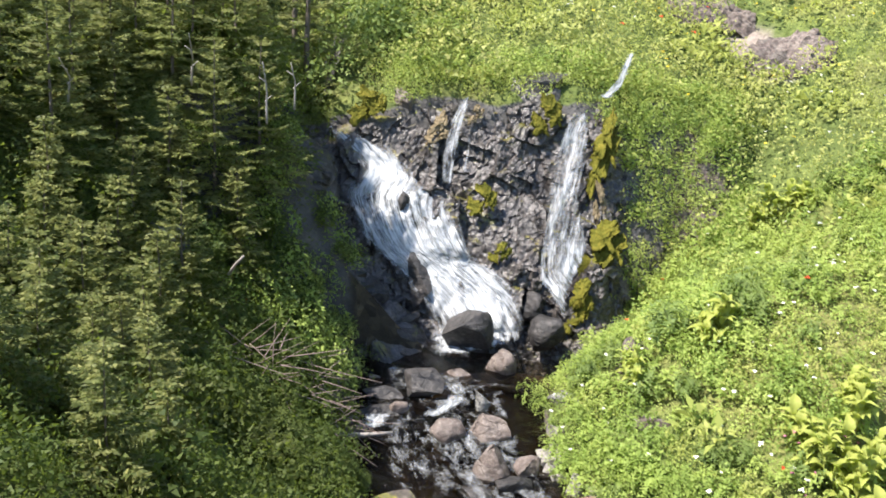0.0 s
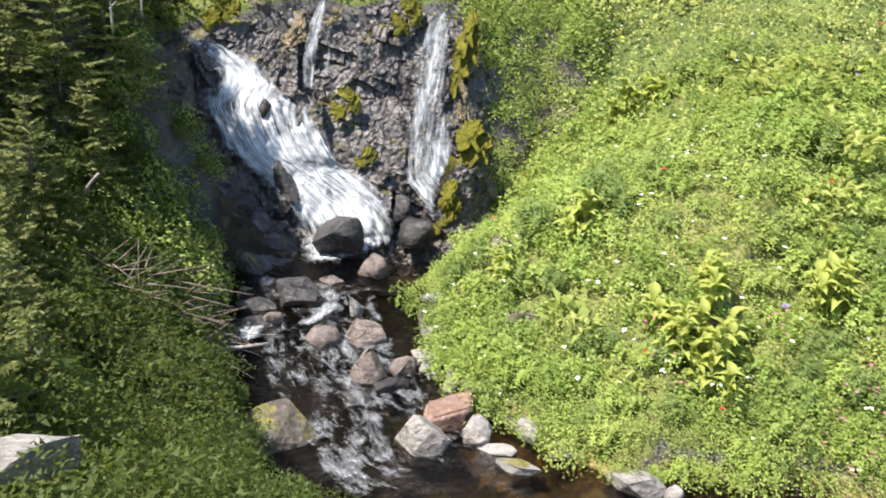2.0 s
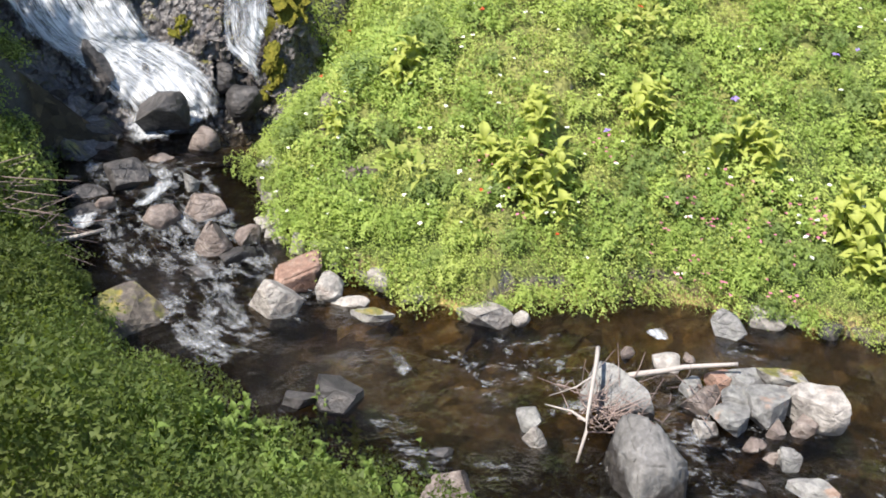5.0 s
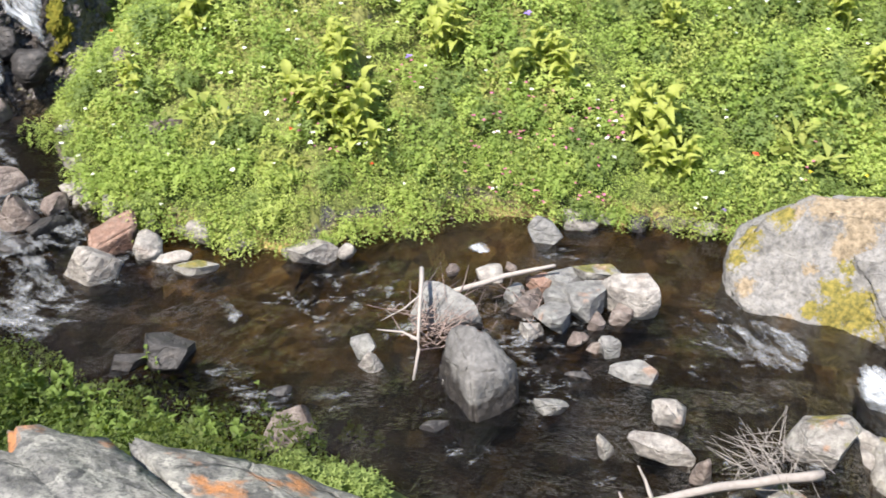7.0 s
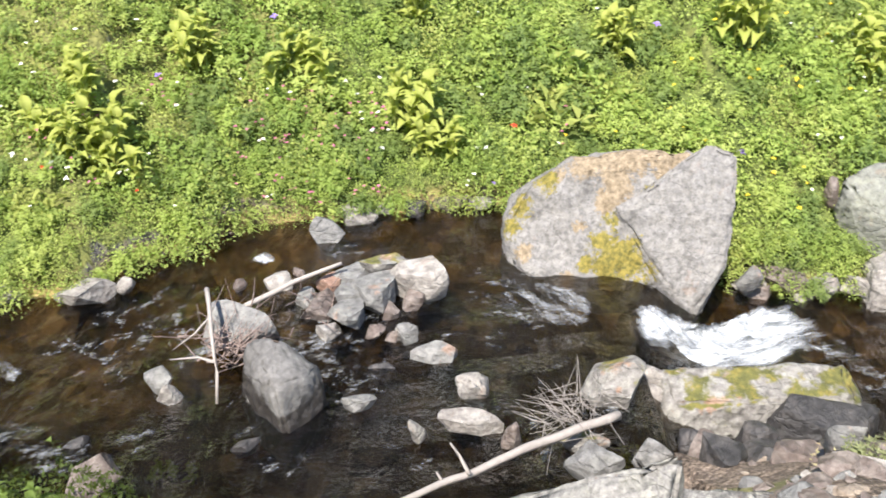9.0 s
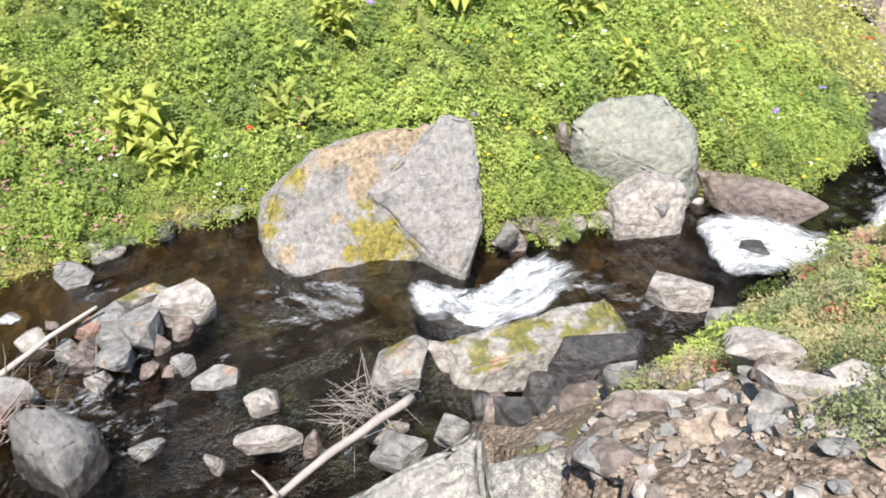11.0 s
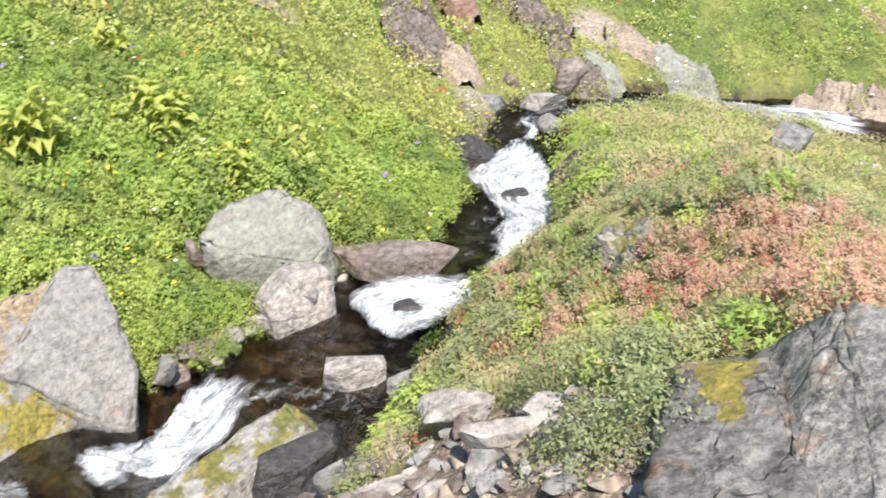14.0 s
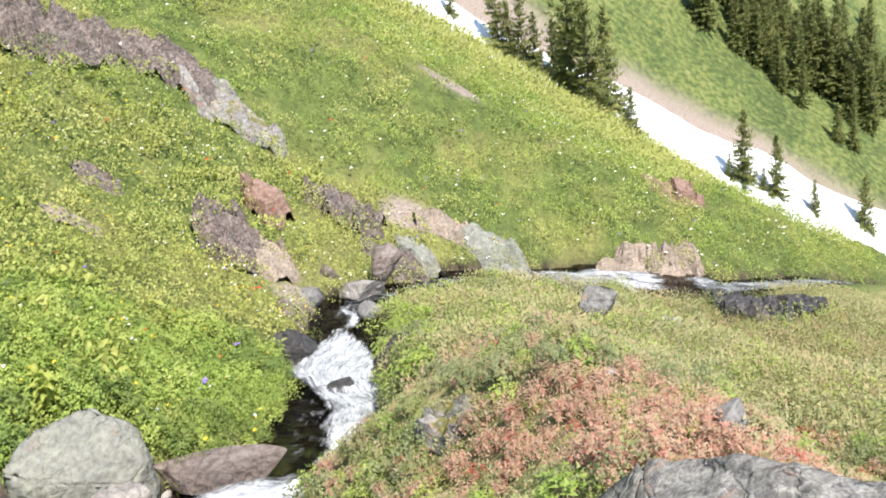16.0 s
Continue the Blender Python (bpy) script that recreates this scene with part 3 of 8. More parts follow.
def growth(ob, key, spots):
    """Marks where moss or soil has grown on a rock: spots are x, y, z, radius."""
    me = ob.data
    co = np.empty(len(me.vertices) * 3, np.float32)
    me.vertices.foreach_get("co", co)
    co = co.reshape(-1, 3)
    v = np.zeros(len(co), np.float32)
    for x, y, z, r in spots:
        v = np.maximum(v, 1.0 - 0.75 * np.linalg.norm(co - np.array([x, y, z]), axis=1) / r)
    me.attributes.new(key, "FLOAT", "POINT").data.foreach_set("value", np.clip(v, 0, 1).astype(np.float32))


def placed(ob, x, y, z, az):
    """Stand ob so that its y points along the bearing az."""
    ob.matrix_world = pose(x, y, z, 0, 0, -az)
    return ob


def mossy_ledge():
    """The long rock below the chute: a moss-topped slab on dark blocks."""
    base = placed(new("boulder"), 5.28, 2.46, -0.43, 48)
    tagged(base, "long rock with bright yellow moss beside the cascade", "boulder")
    part("slab", hull_rock([(0, -.1, .1), (0, .35, .12), (.1, -.05, .34), (.05, .3, .42), (1.45, .0, .36), (1.5, .38, .40), (1.5, -.05, .1), (1.62, .2, .2), (.7, -.16, .05), (.7, -.08, .40)], 9, 0.03), M_mossrock, base)
    part("block", hull_rock([(.9, -.18, -.5), (1.6, -.2, -.5), (.95, .3, -.5), (1.65, .4, -.5), (.9, -.15, .25), (1.5, -.22, .27), (1.72, .1, .2), (1.0, .3, .2)], 12, 0.04), M_wet, base, "dark wet block under the slab")


def red_slab():
    ob = part("rock", hull_rock([(-.22, -.1, -.12), (.22, .0, -.1), (-.24, .2, -.1), (.22, .28, -.05), (-.22, -.1, .06), (.25, -.02, .20), (-.2, .2, .12), (.26, .25, .28)], 6, 0.012), rust_material)
    placed(ob, 1.37, 7.95, 0.12, 9)
    tagged(ob, "flat rust-brown slab leaning on pale rocks", "rock")


def near_ledge():
    """Sloping lichen-covered ledge of split slabs at the top of the near bank, and the smaller rock beside it."""
    base = new("boulder")
    tagged(base, "sloping split grey ledge with orange lichen on the near bank", "boulder")
    part("slab", hull_rock([(.0, 1.26, 3.72), (.12, 1.27, 3.75), (.33, 1.23, 3.63), (.30, .95, 3.70), (.0, .6, 3.78), (.35, .5, 3.76), (.48, .75, 3.66),
                            (.0, 1.28, 1.9), (.4, 1.25, 1.75), (.0, .5, 1.9), (.5, .5, 1.75)], 14, 0.025), M_crusted, base)
    part("slab", hull_rock([(.36, 1.22, 3.60), (.57, 1.12, 3.53), (.82, .98, 3.38), (.38, .96, 3.66), (.52, .74, 3.63), (.40, .45, 3.72), (.75, .42, 3.5),
                            (.92, .7, 3.3), (.4, 1.24, 1.75), (.95, .95, 1.75), (.5, .45, 1.75), (.95, .45, 1.75)], 16, 0.025), M_crusted, base)
    part("slab", hull_rock([(.80, 1.0, 3.34), (1.05, .85, 3.16), (.98, .7, 3.24), (.82, .45, 3.42), (1.05, .4, 3.2), (.85, 1.02, 1.75), (1.1, .85, 1.75), (.85, .4, 1.75), (1.1, .4, 1.75)], 18, 0.025), M_crusted, base)
    ob = part("boulder", hull_rock([(-.5, 1.3, 3.86), (-.2, 1.30, 3.80), (-.14, 1.25, 3.7), (-.12, .8, 3.72), (-.55, .8, 3.9), (-.5, 1.35, 2.35), (-.1, 1.3, 2.35), (-.5, .7, 2.35), (-.1, .7, 2.35)], 15, 0.022), M_crusted)
    tagged(ob, "pale lichen-covered rock at the top of the bank", "boulder")


def near_boulder():
    """The big cleft boulder beside the camera's stand."""
    base = new("boulder")
    tagged(base, "big cleft grey boulder with lichen and a mossy seep", "boulder")
    part("block", hull_rock([(3.66, -1.2, 2.46), (3.45, -1.5, 2.83), (3.1, -1.78, 3.02), (2.6, -2.1, 3.12), (1.9, -2.1, 3.2), (1.75, -1.6, 3.1), (2.25, -1.15, 2.92), (2.6, -1.02, 2.78), (3.1, -1.15, 2.66),
                             (3.7, -1.3, 1.4), (3.5, -2.3, 1.4), (1.7, -2.4, 1.6), (1.7, -1.1, 1.8), (2.9, -.95, 1.6)], 17, 0.035), M_ledge, base, "lichen-spotted grey block")
    flank = part("flank", hull_rock([(3.42, -.86, 2.58), (3.62, -1.12, 2.50), (3.30, -1.22, 2.72), (3.04, -.69, 2.66), (2.74, -.60, 2.70), (2.45, -.72, 2.80), (2.40, -1.05, 2.86), (2.9, -1.1, 2.78), (3.6, -.75, 1.4), (3.6, -1.3, 1.4), (2.6, -.5, 1.5), (2.4, -1.0, 1.6)], 19, 0.035), M_flank, base, "grey flank stained brown by seeping water")
    growth(flank, "moss", [(3.30, -1.02, 2.68, 0.16), (3.16, -0.98, 2.66, 0.14), (3.02, -0.98, 2.68, 0.10)])
    growth(flank, "soil", [(3.42, -0.92, 2.58, 0.16)])


def moss_material(name, a, b, c):
    k = Mat(name)
    p = k.pos()
    n, m = k.noise(p, 9, 5, 0.7), k.noise(p, 60, 4, 0.6)
    k.bump(k.mix(0.6, n, m), 1.0, 0.03)
    return k.set(k.ramp(k.mix(0.45, n, m), [(0.34, a), (0.5, b), (0.66, c)]), 0.95, spec=0.1)


def wet_base(name, level):
    """Grey rock darkened by water up to an uneven line above the pool."""
    k = Mat(name)
    p = k.pos()
    big, fine = k.noise(p, 2.2, 5, 0.6, 0.6), k.noise(p, 16, 6, 0.65)
    dry = k.ramp(k.mix(0.45, big, fine), [(0.34, (0.05, 0.047, 0.044)), (0.5, (0.115, 0.11, 0.105)), (0.66, (0.21, 0.205, 0.195))])
    wet = k.ramp(fine, [(0.35, (0.02, 0.018, 0.017)), (0.65, (0.055, 0.05, 0.046))])
    z = k.node("ShaderNodeSeparateXYZ")
    k.put(z.inputs[0], p)
    line = k.ramp(k.math("ADD", k.math("MULTIPLY", z.outputs["Z"], 1.6), k.math("MULTIPLY", big, 0.9)), [(level, 1.0), (level + 0.09, 0.0)])
    k.bump(k.mix(0.5, big, fine), 0.9, 0.05)
    return k.set(k.mix(line, dry, wet), k.ramp(line, [(0.0, 0.85), (1.0, 0.35)]))


M_pool = wet_base("pool_boulder_rock", 0.74)
M_moss = moss_material("yellow_moss", (0.05, 0.055, 0.010), (0.12, 0.115, 0.018), (0.22, 0.18, 0.03))
M_soilmoss = moss_material("tan_moss_and_soil", (0.12, 0.09, 0.05), (0.21, 0.165, 0.10), (0.30, 0.24, 0.15))
M_greenish = rock_material("pale_greenish_rock", (0.10, 0.10, 0.084), (0.155, 0.156, 0.134), (0.215, 0.217, 0.185), 0.85, 0.5, (0.27, 0.28, 0.21), orange=0.1)
M_pale2 = rock_material("pale_lichen_rock", (0.08, 0.076, 0.07), (0.165, 0.158, 0.148), (0.26, 0.25, 0.235), 0.85, 0.6, (0.32, 0.315, 0.27), orange=0.3, cracks=0.5, sc=1.6)
M_great = rock_material("great_boulder_rock", (0.085, 0.080, 0.074), (0.155, 0.148, 0.139), (0.235, 0.225, 0.212), 0.85, 0.5, (0.27, 0.255, 0.225), orange=0.1, sc=1.5, grown=True)
M_flank = rock_material("seeping_flank_rock", (0.025, 0.023, 0.021), (0.072, 0.068, 0.064), (0.15, 0.144, 0.135), 0.75, 0.5, (0.27, 0.26, 0.23), orange=0.2, cracks=0.6, sc=2.0, grown=True)
rust_material = rock_material("rust_rock", (0.10, 0.055, 0.04), (0.18, 0.105, 0.075), (0.25, 0.16, 0.12), 0.7, 0.1)
M_ledge = rock_material("lichen_ledge_rock", (0.04, 0.038, 0.036), (0.105, 0.10, 0.095), (0.22, 0.212, 0.20), 0.85, 0.9, (0.34, 0.33, 0.285), orange=0.2, cracks=0.8, sc=2.4)
M_crusted = rock_material("orange_crusted_slab", (0.036, 0.035, 0.033), (0.095, 0.092, 0.086), (0.20, 0.193, 0.18), 0.85, 1.0, (0.33, 0.32, 0.275), orange=0.85, cracks=0.8, sc=2.4)
mossy_ledge()
red_slab()
near_ledge()
near_boulder()
boulder(0.42, 11.28, 0.34, 0.66, 0.58, 0.70, 0, 21, M_wet, "round wet black boulder at the foot of the falls", cuts=5)

# stream rocks, bank rocks and outcrops
boulder(-0.08, 10.20, 0.20, 0.52, 0.45, 0.43, -14, 40, M_wet, "wet black rock lying in the stream", level=4)
boulder(0.33, 10.70, 0.27, 0.37, 0.31, 0.24, -10, 41, M_brown, "brown weathered rock lying in the stream", level=3)
boulder(0.34, 10.48, 0.25, 0.33, 0.26, 0.17, -3, 42, M_rock, "grey lichen-spotted rock lying in the stream", level=3)
boulder(0.60, 9.99, 0.16, 0.18, 0.16, 0.38, 3, 43, M_rock, "grey lichen-spotted rock at the edge of the stream", level=3)
boulder(0.66, 9.55, 0.10, 0.44, 0.38, 0.37, 9, 44, M_brown, "brown weathered rock at the edge of the stream", level=3)
boulder(0.22, 9.45, 0.09, 0.40, 0.34, 0.34, -11, 45, M_brown, "brown weathered rock lying in the stream", level=3)
boulder(0.68, 8.89, -0.02, 0.42, 0.36, 0.50, -7, 46, M_brown, "brown weathered rock at the edge of the stream", level=3)
boulder(1.05, 8.94, 0.02, 0.29, 0.25, 0.26, -2, 47, M_brown, "brown weathered rock at the edge of the stream", level=3)
boulder(0.91, 8.66, -0.01, 0.39, 0.32, 0.24, 5, 48, M_wet, "wet black rock at the edge of the stream", level=3)
boulder(-0.82, 9.48, 0.13, 0.42, 0.36, 0.25, -7, 49, M_brown, "brown weathered rock lying in the stream", level=3)
boulder(-0.55, 9.78, 0.18, 0.70, 0.28, 0.19, -2, 50, M_wet, "large wet black rock lying in the stream", level=4)
boulder(1.38, 8.87, 0.03, 0.19, 0.14, 0.14, -7, 51, M_pale, "pale dry rock at the edge of the stream", level=3)
boulder(1.50, 8.64, -0.01, 0.19, 0.17, 0.32, -1, 52, M_pale, "pale dry rock at the edge of the stream", level=3)
boulder(1.57, 8.35, -0.01, 0.25, 0.21, 0.19, -24, 53, M_pale, "pale dry rock at the edge of the stream", level=3)
boulder(1.28, 9.00, 0.04, 0.14, 0.12, 0.16, -15, 54, M_pale, "small pale dry rock at the edge of the stream", level=3)
boulder(1.36, 9.14, 0.12, 0.44, 0.21, 0.17, -8, 55, M_pale, "pale dry rock at the edge of the stream", level=4)
boulder(1.11, 7.72, -0.12, 0.51, 0.44, 0.48, -1, 56, M_pale, "pale dry rock at the edge of the stream", level=4)
boulder(1.64, 7.73, -0.07, 0.30, 0.26, 0.34, 2, 57, M_pale, "pale dry rock at the edge of the stream", level=3)
boulder(1.95, 7.29, -0.08, 0.44, 0.20, 0.19, -24, 58, M_mossrock, "grey rock patched with yellow-green moss at the edge of the stream", level=4, flat=0.3)
boulder(2.70, 7.62, -0.10, 0.24, 0.20, 0.37, -21, 59, M_brown, "brown weathered rock at the edge of the stream", level=3)
boulder(2.94, 6.95, -0.10, 0.55, 0.34, 0.28, -18, 60, M_pale, "pale dry rock at the edge of the stream", level=4, flat=0.4)
boulder(3.25, 6.78, -0.09, 0.18, 0.15, 0.23, -13, 61, M_pale, "pale dry rock lying in the stream", level=3)
boulder(1.77, 7.60, -0.05, 0.45, 0.16, 0.16, -24, 62, M_pale, "pale dry rock at the edge of the stream", level=4)
boulder(2.48, 7.45, -0.06, 0.39, 0.18, 0.17, -22, 63, M_pale, "pale dry rock at the edge of the stream", level=4)
boulder(0.84, 10.74, 0.33, 0.37, 0.31, 0.42, 6, 65, M_brown, "brown weathered rock at the edge of the stream", level=3)
boulder(1.24, 11.94, 0.67, 0.35, 0.30, 0.44, -19, 66, M_wet, "wet black rock at the foot of the falls", level=3)
boulder(1.45, 11.54, 0.41, 0.49, 0.42, 0.52, -13, 67, M_wet, "wet black rock at the foot of the falls", level=3)
boulder(0.40, 11.16, 0.42, 0.18, 0.16, 0.19, -1, 68, M_wet, "wet black rock at the foot of the falls", level=3)
boulder(-1.11, 10.54, 0.32, 0.18, 0.15, 0.20, 14, 69, M_brown, "brown weathered rock at the edge of the stream", level=3)
boulder(-0.91, 10.61, 0.32, 0.24, 0.21, 0.16, -10, 70, M_brown, "brown weathered rock at the edge of the stream", level=3)
boulder(-0.66, 10.49, 0.31, 0.28, 0.16, 0.13, -4, 71, M_brown, "brown weathered rock lying in the stream", level=3)
boulder(0.50, 8.47, -0.03, 0.36, 0.29, 0.22, -4, 72, M_wet, "wet black rock lying in the stream", level=3)
boulder(-0.50, 10.13, 0.24, 0.54, 0.35, 0.21, 9, 73, M_wet, "wet black rock lying in the stream", level=4)
boulder(-0.32, 9.85, 0.19, 0.26, 0.23, 0.23, 15, 74, M_brown, "brown weathered rock lying in the stream", level=3)
boulder(0.18, 10.18, 0.22, 0.27, 0.22, 0.16, -11, 75, M_brown, "brown weathered rock lying in the stream", level=3)
boulder(1.57, 9.96, 0.40, 0.50, 0.36, 0.21, -12, 76, M_rock, "grey lichen-spotted rock half sunk in the flowery hillside", level=4)
boulder(2.29, 8.98, 0.67, 0.39, 0.27, 0.17, -10, 77, M_brown, "brown weathered rock half sunk in the flowery hillside", level=3)
boulder(2.20, 9.88, 0.88, 0.37, 0.32, 0.43, -1, 78, M_brown, "brown weathered rock half sunk in the flowery hillside", level=3)
boulder(5.07, 6.12, -0.11, 0.34, 0.29, 0.34, -50, 79, M_rock, "grey lichen-spotted rock lying in the stream", level=3)
boulder(5.49, 6.15, -0.09, 0.39, 0.31, 0.24, -46, 80, M_pale, "pale dry rock at the edge of the stream", level=3)
boulder(6.31, 5.65, -0.08, 0.45, 0.22, 0.18, -45, 81, M_brown, "brown weathered rock at the edge of the stream", level=4)
boulder(1.36, 6.14, -0.12, 0.42, 0.36, 0.37, -3, 82, M_wet, "wet black rock lying in the stream", level=4)
boulder(1.03, 6.24, -0.09, 0.37, 0.19, 0.20, -23, 83, M_wet, "wet black rock lying in the stream", level=4, flat=0.3)
boulder(2.73, 5.41, -0.09, 0.22, 0.19, 0.25, -33, 84, M_rock, "grey lichen-spotted rock lying in the stream", level=3)
boulder(2.73, 5.23, -0.10, 0.24, 0.20, 0.29, -26, 85, M_pale, "pale dry rock lying in the stream", level=3)
boulder(1.81, 4.84, -0.10, 0.46, 0.26, 0.30, -12, 86, M_brown, "brown weathered rock lying in the stream", level=4)
boulder(3.50, 5.39, -0.13, 0.59, 0.50, 0.47, -18, 87, M_rock, "large grey lichen-spotted rock lying in the stream", level=4)
boulder(4.32, 4.63, -0.08, 0.18, 0.13, 0.15, -46, 93, M_brown, "brown weathered rock lying in the stream", level=3)
boulder(4.46, 4.38, -0.09, 0.18, 0.15, 0.25, -41, 94, M_rock, "grey lichen-spotted rock lying in the stream", level=3)
boulder(4.38, 4.49, -0.07, 0.13, 0.11, 0.14, -33, 95, M_brown, "small brown weathered rock lying in the stream", level=3)
boulder(4.44, 4.06, -0.08, 0.38, 0.17, 0.19, -59, 96, M_rock, "grey lichen-spotted rock lying in the stream", level=4)
boulder(3.63, 4.05, -0.08, 0.27, 0.15, 0.19, -46, 97, M_rock, "grey lichen-spotted rock lying in the stream", level=3)
boulder(4.22, 5.82, -0.08, 0.25, 0.19, 0.18, -34, 98, M_pale, "pale dry rock lying in the stream", level=3)
boulder(3.96, 6.04, -0.08, 0.13, 0.12, 0.19, -24, 99, M_brown, "small brown weathered rock lying in the stream", level=3)
boulder(4.48, 5.83, -0.07, 0.14, 0.10, 0.12, -51, 100, M_brown, "small brown weathered rock lying in the stream", level=3)
boulder(4.36, 3.56, -0.11, 0.27, 0.21, 0.24, -57, 101, M_pale, "pale dry rock lying in the stream", level=3)
boulder(2.80, 4.35, -0.11, 0.24, 0.12, 0.17, -25, 103, M_wet, "wet black rock lying in the stream", level=3)
boulder(1.95, 5.31, -0.11, 0.23, 0.11, 0.15, -6, 104, M_wet, "wet black rock lying in the stream", level=3)
boulder(4.04, 3.27, -0.09, 0.48, 0.19, 0.23, -56, 105, M_pale, "pale dry rock lying in the stream", level=4, flat=0.35)
boulder(3.70, 3.49, -0.09, 0.13, 0.12, 0.25, -45, 106, M_mossrock, "small grey rock patched with yellow-green moss lying in the stream", level=3)
boulder(4.34, 3.55, -0.09, 0.22, 0.18, 0.21, -42, 107, M_pale, "pale dry rock lying in the stream", level=3)
boulder(4.10, 2.94, -0.11, 0.15, 0.13, 0.32, -38, 108, M_brown, "small brown weathered rock lying in the stream", level=3)
boulder(5.05, 2.76, -0.15, 0.49, 0.42, 0.44, -69, 109, M_mossrock, "grey rock patched with yellow-green moss beside the white cascade", level=4)
boulder(4.46, 2.55, -0.11, 0.35, 0.16, 0.21, -60, 110, M_mossrock, "grey rock patched with yellow-green moss lying in the stream", level=4, flat=0.4)
boulder(4.18, 2.27, -0.00, 0.41, 0.24, 0.30, -54, 111, M_rock, "grey lichen-spotted rock at the edge of the stream", level=4, flat=0.5)
boulder(5.50, 2.64, -0.24, 0.31, 0.23, 0.25, -51, 112, M_pale, "pale dry rock beside the white cascade", level=3)
boulder(5.37, 2.55, -0.29, 0.21, 0.18, 0.21, -74, 113, M_pale, "pale dry rock beside the white cascade", level=3)
boulder(5.09, 2.01, -0.42, 0.28, 0.24, 0.42, -71, 114, M_wet, "wet black rock beside the white cascade", level=3)
boulder(5.22, 1.66, -0.47, 0.36, 0.31, 0.67, -68, 115, M_wet, "wet black rock beside the white cascade", level=4)
boulder(5.94, 1.50, -0.48, 0.77, 0.48, 0.47, -65, 116, M_wet, "large wet black rock beside the white cascade", level=4)
boulder(5.55, 1.49, -0.40, 0.42, 0.23, 0.27, -57, 117, M_wet, "wet black rock beside the white cascade", level=4)
boulder(5.49, 0.98, -0.30, 0.54, 0.24, 0.28, -84, 118, M_brown, "brown weathered rock at the edge of the stream", level=4)
boulder(6.31, 5.60, -0.08, 0.36, 0.17, 0.15, -47, 119, M_brown, "brown weathered rock at the edge of the stream", level=3)
boulder(6.50, 5.39, -0.08, 0.31, 0.17, 0.15, -42, 120, M_pale, "pale dry rock at the edge of the stream", level=3)
boulder(7.40, 2.85, -0.46, 0.23, 0.20, 0.34, -77, 122, M_rock, "grey lichen-spotted rock at the edge of the stream", level=3)
boulder(4.07, 4.29, -0.11, 0.24, 0.09, 0.13, -43, 123, M_wet, "wet black rock lying in the stream", level=3)
boulder(7.44, 1.17, -0.72, 0.61, 0.42, 0.39, -76, 124, M_pale, "large pale dry rock lying in the stream", level=4, flat=0.5)
boulder(6.84, 0.32, -0.43, 0.98, 0.46, 0.44, -76, 125, M_rock, "large grey lichen-spotted rock at the edge of the stream", level=4, flat=0.4)
boulder(9.35, 0.85, -0.84, 1.45, 0.50, 0.38, -97, 126, M_brown, "large wet brown rock at the edge of the stream", level=4, flat=0.4)
boulder(8.78, 2.79, -0.11, 0.17, 0.15, 0.37, -77, 127, M_brown, "brown weathered rock half sunk in the flowery hillside", level=3)
boulder(8.66, 1.83, -0.69, 0.74, 0.63, 0.50, -76, 128, M_rock, "large grey lichen-spotted rock at the edge of the stream", level=4)
boulder(3.80, -0.18, 1.89, 0.43, 0.16, 0.17, -83, 129, M_pale, "pale dry rock on the near stony bank", level=4, flat=0.35)
boulder(3.44, -0.47, 2.19, 0.29, 0.19, 0.20, -112, 130, M_pale, "pale dry rock on the near stony bank", level=4, flat=0.6)
boulder(3.58, -0.31, 2.03, 0.12, 0.08, 0.10, -101, 131, M_pale, "small pale dry rock on the near stony bank", level=3)
boulder(3.14, -0.41, 2.28, 0.22, 0.14, 0.16, -97, 132, M_pale, "pale dry rock on the near stony bank", level=4, flat=0.4)
boulder(3.07, -0.55, 2.34, 0.10, 0.08, 0.10, -93, 133, M_pale, "small pale dry rock on the near stony bank", level=3)
boulder(3.72, 0.14, 1.65, 0.24, 0.13, 0.15, -72, 134, M_pale, "pale dry rock on the near stony bank", level=4)
boulder(3.63, -0.10, 1.85, 0.23, 0.19, 0.22, -100, 135, M_rock, "grey lichen-spotted rock on the near stony bank", level=4)
boulder(4.52, 2.03, 0.04, 0.27, 0.23, 0.30, -65, 136, M_rock, "grey lichen-spotted rock on the near stony bank", level=3)
boulder(3.40, 0.28, 1.67, 0.33, 0.18, 0.23, -78, 137, M_rock, "grey lichen-spotted rock on the near stony bank", level=4)
boulder(4.48, 0.85, 0.87, 0.20, 0.17, 0.38, -65, 138, M_rock, "grey lichen-spotted rock on the near stony bank", level=3)
boulder(4.50, 0.66, 1.02, 0.23, 0.17, 0.18, -91, 139, M_brown, "brown weathered rock on the near stony bank", level=3)
boulder(8.50, 0.80, -0.83, 0.42, 0.34, 0.24, -60, 140, M_wet, "wet black rock beside the white cascade", level=4, cuts=3)
boulder(11.28, -0.55, -1.28, 0.50, 0.42, 0.28, -50, 141, M_wet, "wet black rock beside the white cascade", level=4, cuts=3)
boulder(7.82, 2.75, -0.54, 0.58, 0.25, 0.23, -60, 142, M_brown, "large brown weathered rock at the edge of the stream", level=4)
boulder(8.11, 2.48, -0.59, 0.36, 0.23, 0.21, -85, 143, M_pale, "pale dry rock at the edge of the stream", level=3)
boulder(8.35, 2.17, -0.61, 0.45, 0.21, 0.20, -81, 144, M_pale, "pale dry rock at the edge of the stream", level=4)
boulder(13.06, -0.00, -1.61, 0.30, 0.26, 0.33, -89, 145, M_brown, "brown weathered rock at the edge of the stream", level=3)
